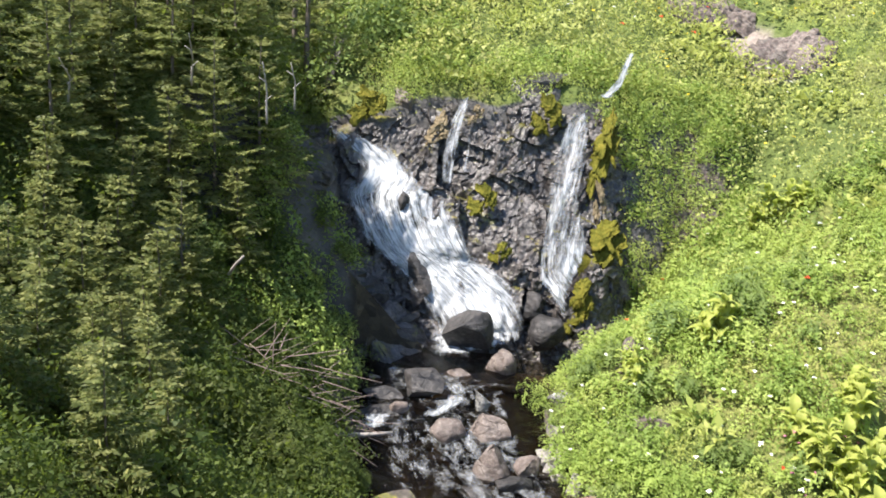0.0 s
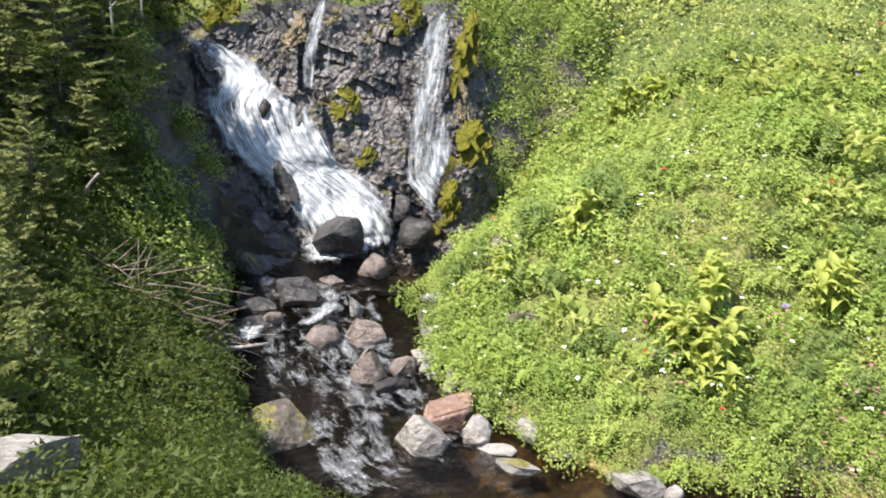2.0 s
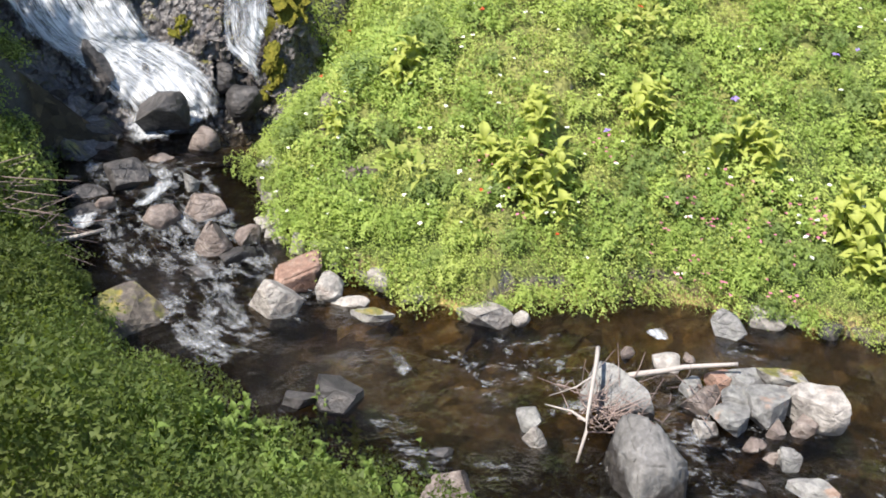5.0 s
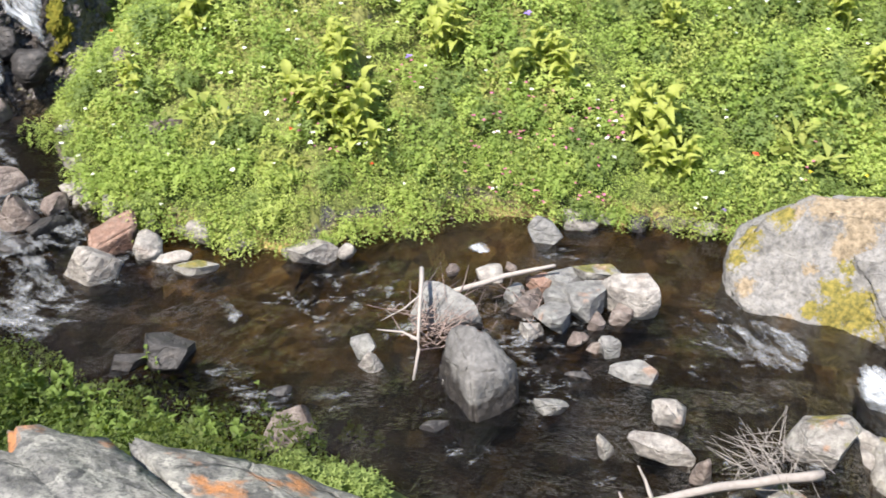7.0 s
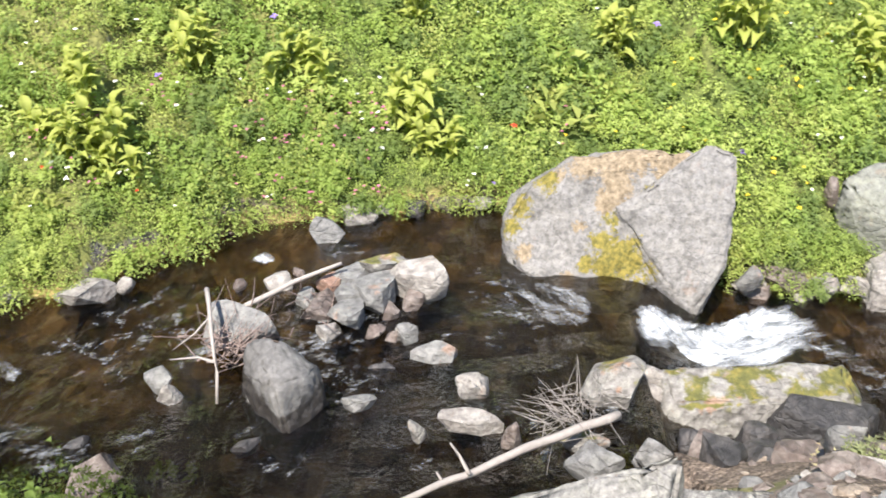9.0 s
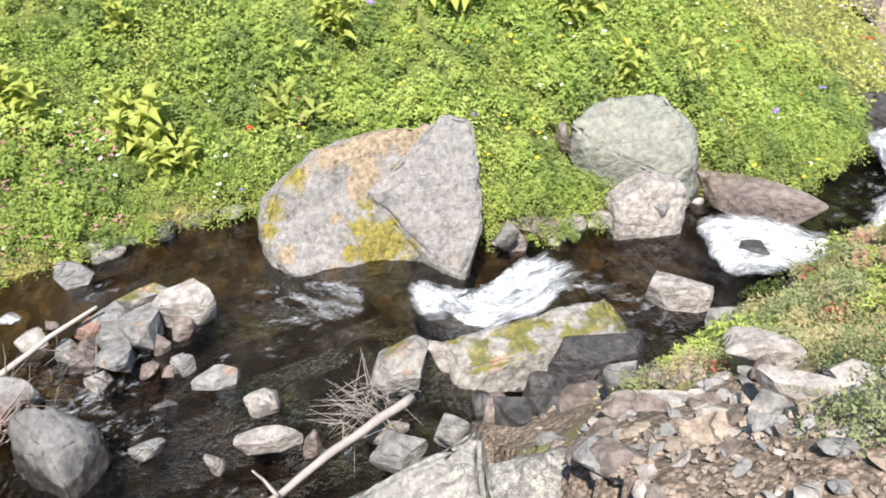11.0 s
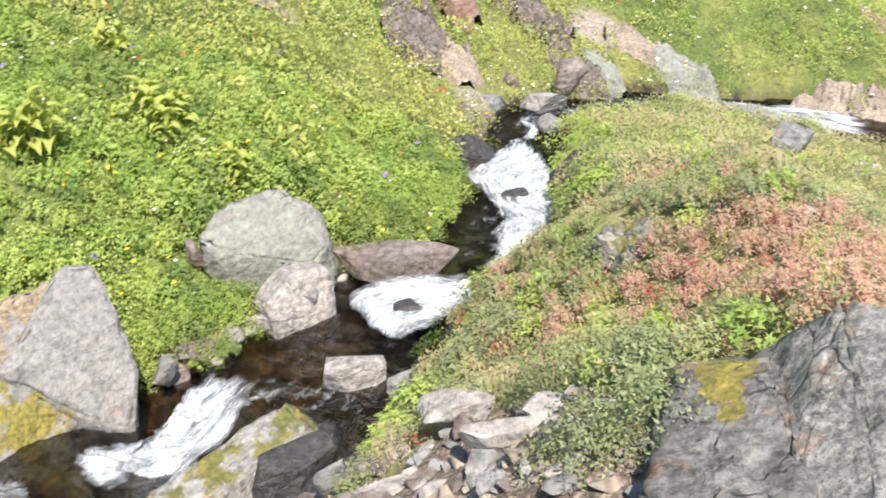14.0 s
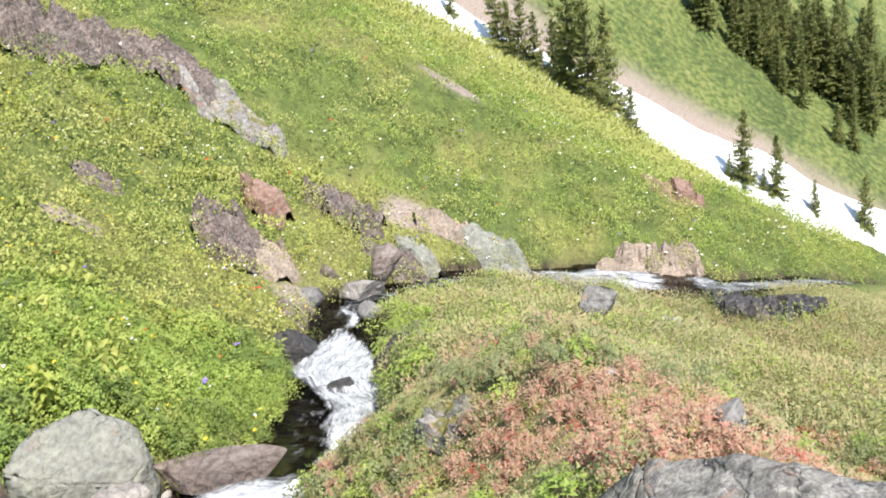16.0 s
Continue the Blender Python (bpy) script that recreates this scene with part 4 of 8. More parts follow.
boulder(3.28, -0.25, 2.13, 0.12, 0.07, 0.09, -86, 146, M_pale, "small pale dry rock on the near stony bank", level=3)
boulder(3.38, 0.06, 1.81, 0.16, 0.09, 0.11, -73, 147, M_pale, "small pale dry rock on the near stony bank", level=3)
boulder(3.23, -0.12, 2.06, 0.17, 0.10, 0.13, -99, 148, M_brown, "brown weathered rock on the near stony bank", level=3)
boulder(3.04, -0.32, 2.23, 0.14, 0.09, 0.11, -97, 149, M_pale, "small pale dry rock on the near stony bank", level=3)
boulder(2.99, -0.46, 2.29, 0.18, 0.08, 0.10, -93, 150, M_pale, "pale dry rock on the near stony bank", level=4)
boulder(3.05, -0.20, 2.13, 0.19, 0.08, 0.10, -80, 151, M_rock, "grey lichen-spotted rock on the near stony bank", level=4)
boulder(3.00, -0.60, 2.35, 0.11, 0.07, 0.09, -112, 152, M_pale, "small pale dry rock on the near stony bank", level=3)
boulder(4.24, 0.29, 1.40, 0.16, 0.09, 0.10, -88, 153, M_rock, "small grey lichen-spotted rock on the near stony bank", level=3)
boulder(4.23, 0.04, 1.59, 0.12, 0.11, 0.18, -85, 154, M_brown, "small brown weathered rock on the near stony bank", level=3)
boulder(15.56, -0.38, -1.98, 0.62, 0.53, 0.45, -81, 155, M_rock, "large grey lichen-spotted rock at the edge of the stream", level=3, flat=0.5)
boulder(15.90, -1.39, -2.08, 0.83, 0.71, 0.43, -107, 156, M_pale, "large pale dry rock lying in the stream", level=4)
boulder(14.59, -1.36, -1.92, 0.44, 0.37, 0.38, -101, 157, M_rock, "grey lichen-spotted rock lying in the stream", level=3)
boulder(13.08, -0.02, -1.66, 0.78, 0.67, 0.61, -88, 158, M_wet, "large wet black rock at the edge of the stream", level=4)
boulder(11.71, -1.33, -1.56, 0.62, 0.53, 0.88, -88, 159, M_wet, "large wet black rock at the edge of the stream", level=4)
boulder(16.42, -0.88, -2.05, 0.37, 0.32, 0.54, -107, 160, M_brown, "brown weathered rock at the edge of the stream", level=3)
boulder(16.45, -1.95, -2.07, 0.58, 0.50, 0.67, -104, 161, M_brown, "large brown weathered rock at the edge of the stream", level=3)
boulder(6.29, -1.21, 1.11, 0.26, 0.14, 0.13, -94, 163, M_pale, "pale dry rock among heather on the shoulder", level=3)
boulder(5.32, -1.97, 1.96, 0.13, 0.11, 0.11, -120, 165, M_pale, "small pale dry rock among heather on the shoulder", level=3)
boulder(14.52, -0.10, -1.94, 0.52, 0.44, 0.78, -104, 173, M_brown, "brown weathered rock at the edge of the stream", level=3)
boulder(4.18, -2.22, 2.22, 0.21, 0.18, 0.27, -128, 178, M_rock, "grey lichen-spotted rock among heather on the shoulder", level=3)
boulder(3.95, 0.47, 1.38, 0.53, 0.17, 0.18, -78, 179, M_pale, "pale dry rock on the near stony bank", level=4, flat=0.4)
boulder(4.41, 0.07, 1.51, 0.41, 0.23, 0.22, -78, 180, M_pale, "pale dry rock at the edge of the stream", level=4, flat=0.4)
boulder(4.63, 2.61, -0.48, 0.48, 0.18, 0.22, -43, 181, M_brown, "brown weathered rock at the edge of the stream", level=4, flat=0.4)
boulder(12.78, -4.61, -1.86, 0.58, 0.49, 0.62, -121, 199, M_rock, "large grey lichen-spotted rock among heather on the shoulder", level=3)
boulder(12.32, -5.45, -1.94, 0.49, 0.34, 0.22, -118, 200, M_pale, "pale dry rock among heather on the shoulder", level=3)
boulder(5.38, -2.07, 1.95, 0.13, 0.11, 0.10, -109, 205, M_pale, "small pale dry rock among heather on the shoulder", level=3)
boulder(8.24, -4.78, -1.05, 0.39, 0.25, 0.20, -113, 206, M_pale, "pale dry rock among heather on the shoulder", level=3)
boulder(2.50, 13.08, 1.74, 0.93, 0.80, 0.58, -13, 209, M_wet, "large wet black rock at the foot of the falls", level=4)
boulder(2.03, 12.25, 0.46, 0.41, 0.35, 0.76, -4, 210, M_mossrock, "grey rock patched with yellow-green moss at the foot of the falls", level=3)
boulder(2.43, 12.44, 0.55, 0.40, 0.35, 0.73, 1, 211, M_brown, "brown weathered rock at the foot of the falls", level=3)
boulder(1.26, 13.37, 3.34, 0.73, 0.63, 0.46, -16, 212, M_wet, "large wet black rock half sunk in the flowery hillside", level=4)
boulder(-0.59, 13.13, 3.04, 0.50, 0.43, 0.44, -1, 213, M_brown, "brown weathered rock half sunk in the flowery hillside", level=3)
boulder(-0.53, 13.59, 1.44, 0.34, 0.29, 0.61, 5, 214, M_wet, "wet black rock at the foot of the falls", level=3)
boulder(-0.17, 12.11, 0.57, 0.39, 0.33, 0.74, 11, 215, M_wet, "wet black rock at the foot of the falls", level=3)
boulder(-2.68, 9.22, 1.92, 0.45, 0.39, 0.60, 25, 232, M_rock, "grey rock among shrubs on the shaded bank", level=4)
boulder(-1.52, 4.47, 1.93, 0.81, 0.50, 0.35, 5, 233, M_pale, "large pale lichen-covered rock on the shaded near bank", level=4)
boulder(-0.21, 11.81, 0.76, 0.32, 0.42, 0.85, 10, 234, M_wet, "black wet rock parting the broad waterfall", tilt=-18)
boulder(-0.50, 12.23, 1.90, 0.26, 0.42, 0.42, 10, 235, M_wet, "black wet rock parting the broad waterfall", tilt=-18)

def great_boulder():
    base = new("boulder")
    tagged(base, "great split pale grey boulder with mossy cracks on the bank", "boulder")
    block = part("block", hull_rock([(6.00, 4.70, 0.24), (5.90, 4.59, 0.10), (5.88, 4.25, -0.07), (6.28, 3.62, -0.15), (6.68, 3.27, -0.14), (6.25, 4.62, 0.58), (6.48, 4.29, 0.75), (6.80, 3.98, 0.86), (7.20, 3.56, 0.89), (6.59, 4.37, 0.83), (6.94, 4.01, 0.90), (7.29, 3.50, 0.86), (6.60, 5.15, 0.09), (7.19, 4.82, 0.40), (7.89, 3.95, 0.43), (7.28, 3.72, -0.29), (6.00, 4.70, -0.50), (5.88, 4.25, -0.50), (6.28, 3.62, -0.50), (6.68, 3.27, -0.50), (6.60, 5.15, -0.50), (7.28, 3.72, -0.50)], 3, 0.05), M_great, base, "rough grey block with tan soil on top")
    slab = part("slab", hull_rock([(6.45, 3.77, 0.53), (7.18, 3.31, 1.06), (7.30, 3.09, 0.99), (7.06, 2.91, 0.49), (6.86, 2.83, 0.12), (6.54, 2.91, -0.24), (6.47, 3.16, -0.07), (6.53, 3.30, 0.15), (6.69, 3.95, 0.31), (7.42, 3.49, 0.84), (7.54, 3.27, 0.77), (7.30, 3.10, 0.27), (7.10, 3.01, -0.10), (7.26, 3.13, 0.12), (6.86, 3.15, -0.54), (6.54, 2.91, -0.49), (6.55, 3.22, -0.37)], 5, 0.03), M_great, base, "pale grey leaning slab")
    slab.location = (0.12, 0.07, -0.03)
    moss = [(6.43, 3.64, 0.13, 0.26), (6.40, 3.80, 0.25, 0.18), (6.52, 3.81, 0.42, 0.14), (6.81, 3.65, 0.62, 0.13), (7.03, 3.51, 0.78, 0.12), (6.46, 3.45, -0.01, 0.18), (6.26, 4.43, 0.68, 0.16), (6.09, 4.51, 0.53, 0.14), (6.21, 3.87, 0.08, 0.12), (6.68, 3.37, 0.20, 0.10), (6.80, 3.32, 0.30, 0.09), (6.92, 3.24, 0.38, 0.08), (5.98, 4.62, 0.30, 0.20), (6.12, 4.60, 0.45, 0.20), (6.36, 4.48, 0.70, 0.18), (6.50, 3.60, 0.05, 0.22), (6.34, 3.72, 0.05, 0.20)]
    soil = [(6.67, 4.20, 0.87, 0.30), (6.91, 3.92, 0.92, 0.34), (7.09, 3.67, 0.90, 0.30), (6.70, 3.92, 0.64, 0.22), (6.80, 4.05, 0.80, 0.28), (6.57, 3.96, 0.51, 0.14), (6.41, 4.41, 0.74, 0.14), (6.34, 4.07, 0.33, 0.10), (5.94, 4.38, 0.11, 0.14), (6.09, 3.98, -0.09, 0.12), (6.28, 3.68, -0.13, 0.10)]
    for ob in (block, slab):
        growth(ob, "moss", moss)
        growth(ob, "soil", soil)


def pool_boulder():
    ob = part("boulder", hull_rock([(3.13, 4.87, 0.20), (3.05, 4.67, -0.10), (3.06, 4.21, -0.10), (3.47, 4.23, 0.00), (3.54, 4.35, 0.28), (3.36, 4.66, 0.52), (3.25, 4.84, 0.46), (3.07, 4.31, 0.40), (3.35, 4.29, 0.36), (3.09, 4.73, 0.10), (3.44, 4.79, -0.28), (3.31, 4.94, -0.34), (3.62, 4.48, -0.32), (3.06, 4.21, -0.40), (3.05, 4.67, -0.40), (3.13, 4.87, -0.30)], 4, 0.03), M_pool)
    tagged(ob, "large grey boulder standing in the dark pool, wet at its base", "boulder")


def hillside_slab():
    base = new("boulder")
    tagged(base, "broad flat pale grey-green boulder sunk in the meadow bank", "boulder")
    part("slab", hull_rock([(8.75, 2.72, 0.32), (9.14, 2.43, 0.48), (9.42, 1.96, 0.45), (9.43, 1.62, 0.20), (9.31, 1.48, 0.06), (9.08, 1.46, -0.10), (8.86, 1.63, -0.23), (8.87, 1.91, -0.03), (8.67, 2.45, 0.16), (8.75, 2.72, -0.23), (9.14, 2.43, -0.07), (9.42, 1.96, -0.10), (9.43, 1.62, -0.35), (9.31, 1.48, -0.49), (9.08, 1.46, -0.65), (8.86, 1.63, -0.78), (8.87, 1.91, -0.58), (8.67, 2.45, -0.39)], 8, 0.035), M_greenish, base)
    block = part("block", hull_rock([(8.17, 2.01, -0.40), (8.24, 2.00, -0.27), (8.50, 1.75, -0.08), (8.69, 1.48, -0.12), (8.66, 1.40, -0.32), (8.54, 1.46, -0.51), (8.33, 1.72, -0.51), (8.52, 2.28, -0.50), (8.60, 2.27, -0.37), (8.86, 2.03, -0.18), (9.05, 1.75, -0.22), (9.02, 1.67, -0.42), (8.89, 1.73, -0.61), (8.69, 1.99, -0.61), (8.17, 2.01, -0.80), (8.54, 1.46, -0.91), (8.33, 1.72, -0.91)], 9, 0.03), M_pale, base, "pale lower block by the water")


def brink_rock():
    ob = part("boulder", hull_rock([(2.99, 2.32, 0.70), (3.28, 1.87, 0.96), (3.46, 1.61, 1.13), (3.62, 1.35, 1.31), (3.63, 1.34, 1.09), (3.18, 2.44, 0.45), (3.47, 1.99, 0.71), (3.64, 1.73, 0.88), (3.81, 1.47, 1.06), (3.82, 1.46, 0.84), (2.82, 1.95, 0.54), (3.09, 1.53, 0.67), (3.32, 1.18, 0.94), (2.99, 2.32, -0.00), (3.28, 1.87, 0.26), (3.46, 1.61, 0.43), (3.62, 1.35, 0.61), (3.63, 1.34, 0.39)], 23, 0.03), M_pale2)
    tagged(ob, "pale lichen-covered rock at the brink of the near bank", "boulder")


def flat_slab():
    ob = part("boulder", hull_rock([(3.28, 1.15, 1.46), (3.38, 0.91, 1.55), (3.47, 0.67, 1.61), (3.59, 0.39, 1.64), (3.60, 0.36, 1.46), (3.48, 1.23, 1.21), (3.58, 0.99, 1.30), (3.68, 0.75, 1.36), (3.79, 0.47, 1.39), (3.81, 0.44, 1.21), (2.98, 0.96, 1.17), (3.12, 0.61, 1.25), (3.27, 0.25, 1.37), (3.28, 1.15, 0.76), (3.38, 0.91, 0.85), (3.47, 0.67, 0.91), (3.59, 0.39, 0.94), (3.60, 0.36, 0.76)], 24, 0.03), M_ledge)
    tagged(ob, "flat grey slab with dark lichen on the near bank", "boulder")


M_cliff = rock_material("wet_cliff_rock", (0.013, 0.011, 0.011), (0.045, 0.040, 0.038), (0.15, 0.132, 0.122), 0.36, 0.3, (0.21, 0.185, 0.16), moss=0.10, sc=1.6)


def falls_shoulder():
    """The dark wet rock that the broad fall slides past, stepping down to the pool."""
    base = new("outcrop")
    tagged(base, "dark wet bedrock shoulder sloping down beside the broad waterfall", "outcrop")
    part("block", hull_rock([(-2.1, 12.75, 3.0), (-1.8, 12.62, 2.82), (-1.42, 12.52, 2.58), (-1.33, 12.34, 2.14), (-1.36, 12.14, 1.70), (-1.71, 11.73, 2.40), (-1.62, 11.45, 1.80), (-1.5, 11.3, 1.40), (-2.4, 11.6, 2.6), (-2.2, 11.3, 1.2), (-1.5, 12.6, 1.0), (-2.4, 12.6, 1.2)], 23, 0.06), M_cliff, base)
    part("block", hull_rock([(-1.36, 12.12, 1.70), (-1.05, 12.0, 1.38), (-0.6, 11.85, 1.0), (-0.62, 11.8, 0.3), (-1.55, 11.3, 1.45), (-1.2, 11.12, 1.05), (-0.75, 11.0, 0.72), (-2.0, 11.2, 1.3), (-1.9, 11.0, 0.5), (-0.8, 10.95, 0.2), (-1.2, 12.1, 0.3)], 24, 0.06), M_cliff, base)
    part("block", hull_rock([(-0.62, 11.84, 1.02), (-0.2, 11.66, 0.68), (0.04, 11.48, 0.36), (-0.75, 11.02, 0.70), (-0.52, 10.84, 0.46), (-0.2, 11.0, 0.36), (0.0, 11.3, 0.2), (-0.7, 10.9, 0.1), (-0.7, 11.8, 0.1), (0.0, 11.6, 0.1)], 25, 0.05), M_cliff, base)


falls_shoulder()
M_darkmoss = rock_material("dark_mossy_rock", (0.026, 0.021, 0.017), (0.062, 0.050, 0.040), (0.13, 0.108, 0.086), 0.75, 0.3, (0.17, 0.15, 0.12), moss=0.25)
SHOULDER_R = [(-1.42, 12.52, 2.58), (-1.33, 12.34, 2.14), (-1.36, 12.14, 1.70), (-1.05, 12.0, 1.38), (-0.6, 11.85, 1.0), (-0.2, 11.66, 0.68), (0.02, 11.48, 0.38)]
SHOULDER_L = [(-1.80, 11.95, 2.48), (-1.71, 11.73, 2.34), (-1.62, 11.45, 1.80), (-1.5, 11.3, 1.40), (-1.2, 11.12, 1.05), (-0.75, 11.0, 0.72), (-0.52, 10.84, 0.46)]
for i in range(26):
    row = random.Random(900 + i)
    along, over = row.uniform(0, 6), row.uniform(0.05, 0.95)
    bx, by, bz = (np.interp(along, range(7), [q[j] for q in SHOULDER_R]) * (1 - over) + np.interp(along, range(7), [q[j] for q in SHOULDER_L]) * over for j in range(3))
    wide = row.uniform(0.32, 0.62)
    boulder(bx, by, bz - 0.34 * wide, wide, wide * 0.7, wide * 0.55, row.uniform(-20, 60), 900 + i, M_wet, "black wet rock jutting from the shoulder beside the falls", tilt=-30, level=4, cuts=9)
for i, (bx, by, bw) in enumerate([(5.15, 1.45, 0.5), (4.95, 1.70, 0.42), (5.38, 1.20, 0.45), (4.75, 1.35, 0.4), (4.60, 1.12, 0.36), (5.02, 1.05, 0.4), (4.45, 1.50, 0.34), (5.62, 1.30, 0.4), (5.30, 1.78, 0.42), (4.85, 1.98, 0.36), (4.68, 1.74, 0.4), (4.48, 1.88, 0.3), (5.25, 0.85, 0.3), (4.80, 0.85, 0.32)]):
    boulder(bx, by, ground1(bx, by) - 0.12, bw, bw * 0.8, bw * 0.75, 40 * i, 700 + i, (M_wet, M_brown, M_wet)[i % 3], "dark damp rock stacked below the mossy slab" if i % 3 != 1 else "dark brown rock stacked below the mossy slab", level=4, cuts=9)
boulder(-0.16, 7.86, -0.34, 0.78, 0.66, 0.68, 20, 64, M_darkmoss, "dark mossy rock jutting from the shaded bank over the stream", level=4, cuts=8)
M_crag = rock_material("weathered_brown_crag", (0.025, 0.018, 0.016), (0.085, 0.062, 0.052), (0.21, 0.165, 0.14), 0.85, 0.35, (0.30, 0.275, 0.235), cracks=0.7, sc=1.4)
M_tan = rock_material("tan_crag", (0.10, 0.075, 0.055), (0.21, 0.165, 0.125), (0.33, 0.27, 0.21), 0.9, 0.25, (0.34, 0.31, 0.26), cracks=0.5, sc=1.4)
BROWN = "brown weathered rock outcrop breaking through the turf"
outcrop([(20.5, 4.6, 0.9), (20.6, 3.6, 0.85), (20.6, 3.0, 0.7), (20.9, 2.5, 0.35)], 3.1, M_crag, "long dark brown rock ledge breaking through the flowery hillside", 1.0, 1.2)
outcrop([(21.3, 2.5, 0.28), (20.95, 1.84, 0.42), (20.95, 1.24, 0.42), (20.64, 0.83, 0.40)], 5.3, M_crag, "sloping brown rock rib breaking through the flowery hillside", 0.6)
outcrop([(20.55, 0.62, 0.5), (20.48, 0.15, 0.42), (20.40, -0.4, 0.28)], 6.7, M_mossrock, "grey and rust-brown rock end of the hillside rib", 0.6)
outcrop([(17.0, 2.75, 0.2), (17.1, 2.5, 0.2)], 8.1, M_crag, "small flat brown rock in the flowery hillside", 0.25)
outcrop([(15.25, 3.0, 0.2), (15.35, 2.65, 0.2)], 9.1, M_tan, "small flat tan rock in the flowery hillside", 0.2)
outcrop([(17.95, 0.1, 0.26), (17.75, -0.15, 0.30)], 10.1, rust_material, "rust-brown rock standing in the turf", 0.75, 1.3)
outcrop([(19.05, -1.25, 0.42), (18.85, -1.85, 0.42)], 11.3, M_crag, "rounded brown rock standing in the turf", 0.85, 0.9)
outcrop([(17.05, 0.65, 0.45), (16.5, 0.72, 0.45), (16.05, 0.6, 0.40)], 12.1, M_crag, BROWN, 0.65, 1.2)
outcrop([(16.5, 0.2, 0.35), (15.9, 0.0, 0.30)], 13.7, M_tan, "tan crumbling rock above the head of the cascade", 0.45)
outcrop([(18.4, -2.6, 0.22), (18.05, -2.95, 0.26)], 14.9, M_greenish, "pale grey slab leaning on the ridge", 0.7, 0.45)
outcrop([(17.9, -2.0, 0.35), (17.5, -2.5, 0.35)], 15.2, M_crag, BROWN, 0.5)
outcrop([(19.35, -3.3, 0.30), (19.25, -4.1, 0.30)], 16.4, M_tan, "pale tan rock along the crest of the ridge", 0.45)
outcrop([(19.2, -4.4, 0.45), (18.9, -5.0, 0.50)], 17.8, M_greenish, "pale grey broken slabs on the crest of the ridge", 0.6, 0.45)
outcrop([(17.5, -5.3, 0.40), (17.3, -5.8, 0.36)], 18.3, M_greenish, "pale flat slab beside the lower stream", 0.6, 0.45)
outcrop([(16.0, -5.6, 0.30), (15.2, -5.75, 0.36)], 19.5, M_greenish, "pale flat slab beside the lower stream", 0.6, 0.45)
outcrop([(19.6, -7.4, 0.40), (19.4, -8.4, 0.50), (19.6, -9.2, 0.40)], 20.7, M_tan, "tan stony bank of the lower stream", 0.5)
outcrop([(15.9, -6.8, 0.25), (15.8, -7.2, 0.25)], 21.1, M_pale, "pale rock beside the lower stream", 0.35)
outcrop([(23.4, -10.2, 0.45), (23.5, -11.1, 0.40)], 22.9, rust_material, "rust-brown rock in the green slope", 0.6)
outcrop([(17.3, -9.2, 0.45), (17.0, -9.9, 0.55), (16.9, -10.6, 0.40)], 23.3, M_wet, "black wet seep of rock beside the lower stream", 0.5)
outcrop([(6.52, -1.08, 0.13), (6.3, -1.22, 0.15)], 24.3, M_mossrock, "pale weathered rock among heather on the shoulder", 0.5, 0.8)
outcrop([(4.75, 14.95, 0.30), (5.4, 14.7, 0.30)], 25.1, M_crag, BROWN, 0.35)
outcrop([(3.75, 16.0, 0.35), (4.5, 15.9, 0.30)], 26.1, M_crag, BROWN, 0.4)
outcrop([(3.4, 12.95, 0.24), (3.75, 12.98, 0.20)], 27.1, M_crag, BROWN, 0.35)
outcrop([(3.2, 13.12, 0.14), (3.36, 13.22, 0.14)], 28.1, M_crag, BROWN, 0.3)
outcrop([(2.15, 12.60, 0.32), (2.75, 12.72, 0.30)], 29.1, M_cliff, "dark rock band beside the narrow waterfall", 0.4)
outcrop([(2.85, 13.25, 0.16), (3.05, 13.3, 0.16)], 30.1, M_cliff, "small dark rock in the steep turf", 0.3)
outcrop([(1.0, 13.22, 0.16), (1.35, 13.2, 0.16)], 31.1, M_cliff, "dark rock on the brow of the wall", 0.2)
def edge_stones(lo, hi, n, seed, size, mats, what):
    """Small stones lying along the far waterline between two nodes of the stream."""
    rnd = random.Random(seed)
    for i in range(n):
        k = lo + (hi - lo) * (i + rnd.uniform(-0.4, 0.4)) / n
        c = [float(np.interp(k, np.arange(len(STREAM)), STREAM[:, j])) for j in range(4)]
        d = [float(np.interp(k + 0.05, np.arange(len(STREAM)), STREAM[:, j])) for j in range(2)]
        tx, ty = d[0] - c[0], d[1] - c[1]
        q = math.hypot(tx, ty)
        off = c[3] + rnd.uniform(-0.04, 0.16)
        x, y = c[0] - ty / q * off, c[1] + tx / q * off
        off += 0.16 * float(fnoise(np.array([x]), np.array([y]), 2.1, 3.0)[0])
        x, y = c[0] - ty / q * off, c[1] + tx / q * off
        w = size * rnd.uniform(0.55, 1.35)
        boulder(x, y, c[2] - 0.06, w, w * rnd.uniform(0.6, 0.9), w * rnd.uniform(0.5, 0.8), rnd.uniform(0, 360), 500 + seed + i, mats[i % len(mats)], what, level=3, cuts=9)


edge_stones(11.6, 13.5, 26, 11, 0.22, (M_pale, M_brown, M_pale), "small pale pinkish stone along the waterline of the green bank")
edge_stones(7.2, 9.6, 16, 61, 0.20, (M_pale, M_wet, M_brown), "small stone under the herbs at the pool's edge")
edge_stones(4.6, 6.6, 22, 91, 0.26, (M_brown, M_pale, M_wet, M_pale), "stone heaped at the edge of the stream below the falls")
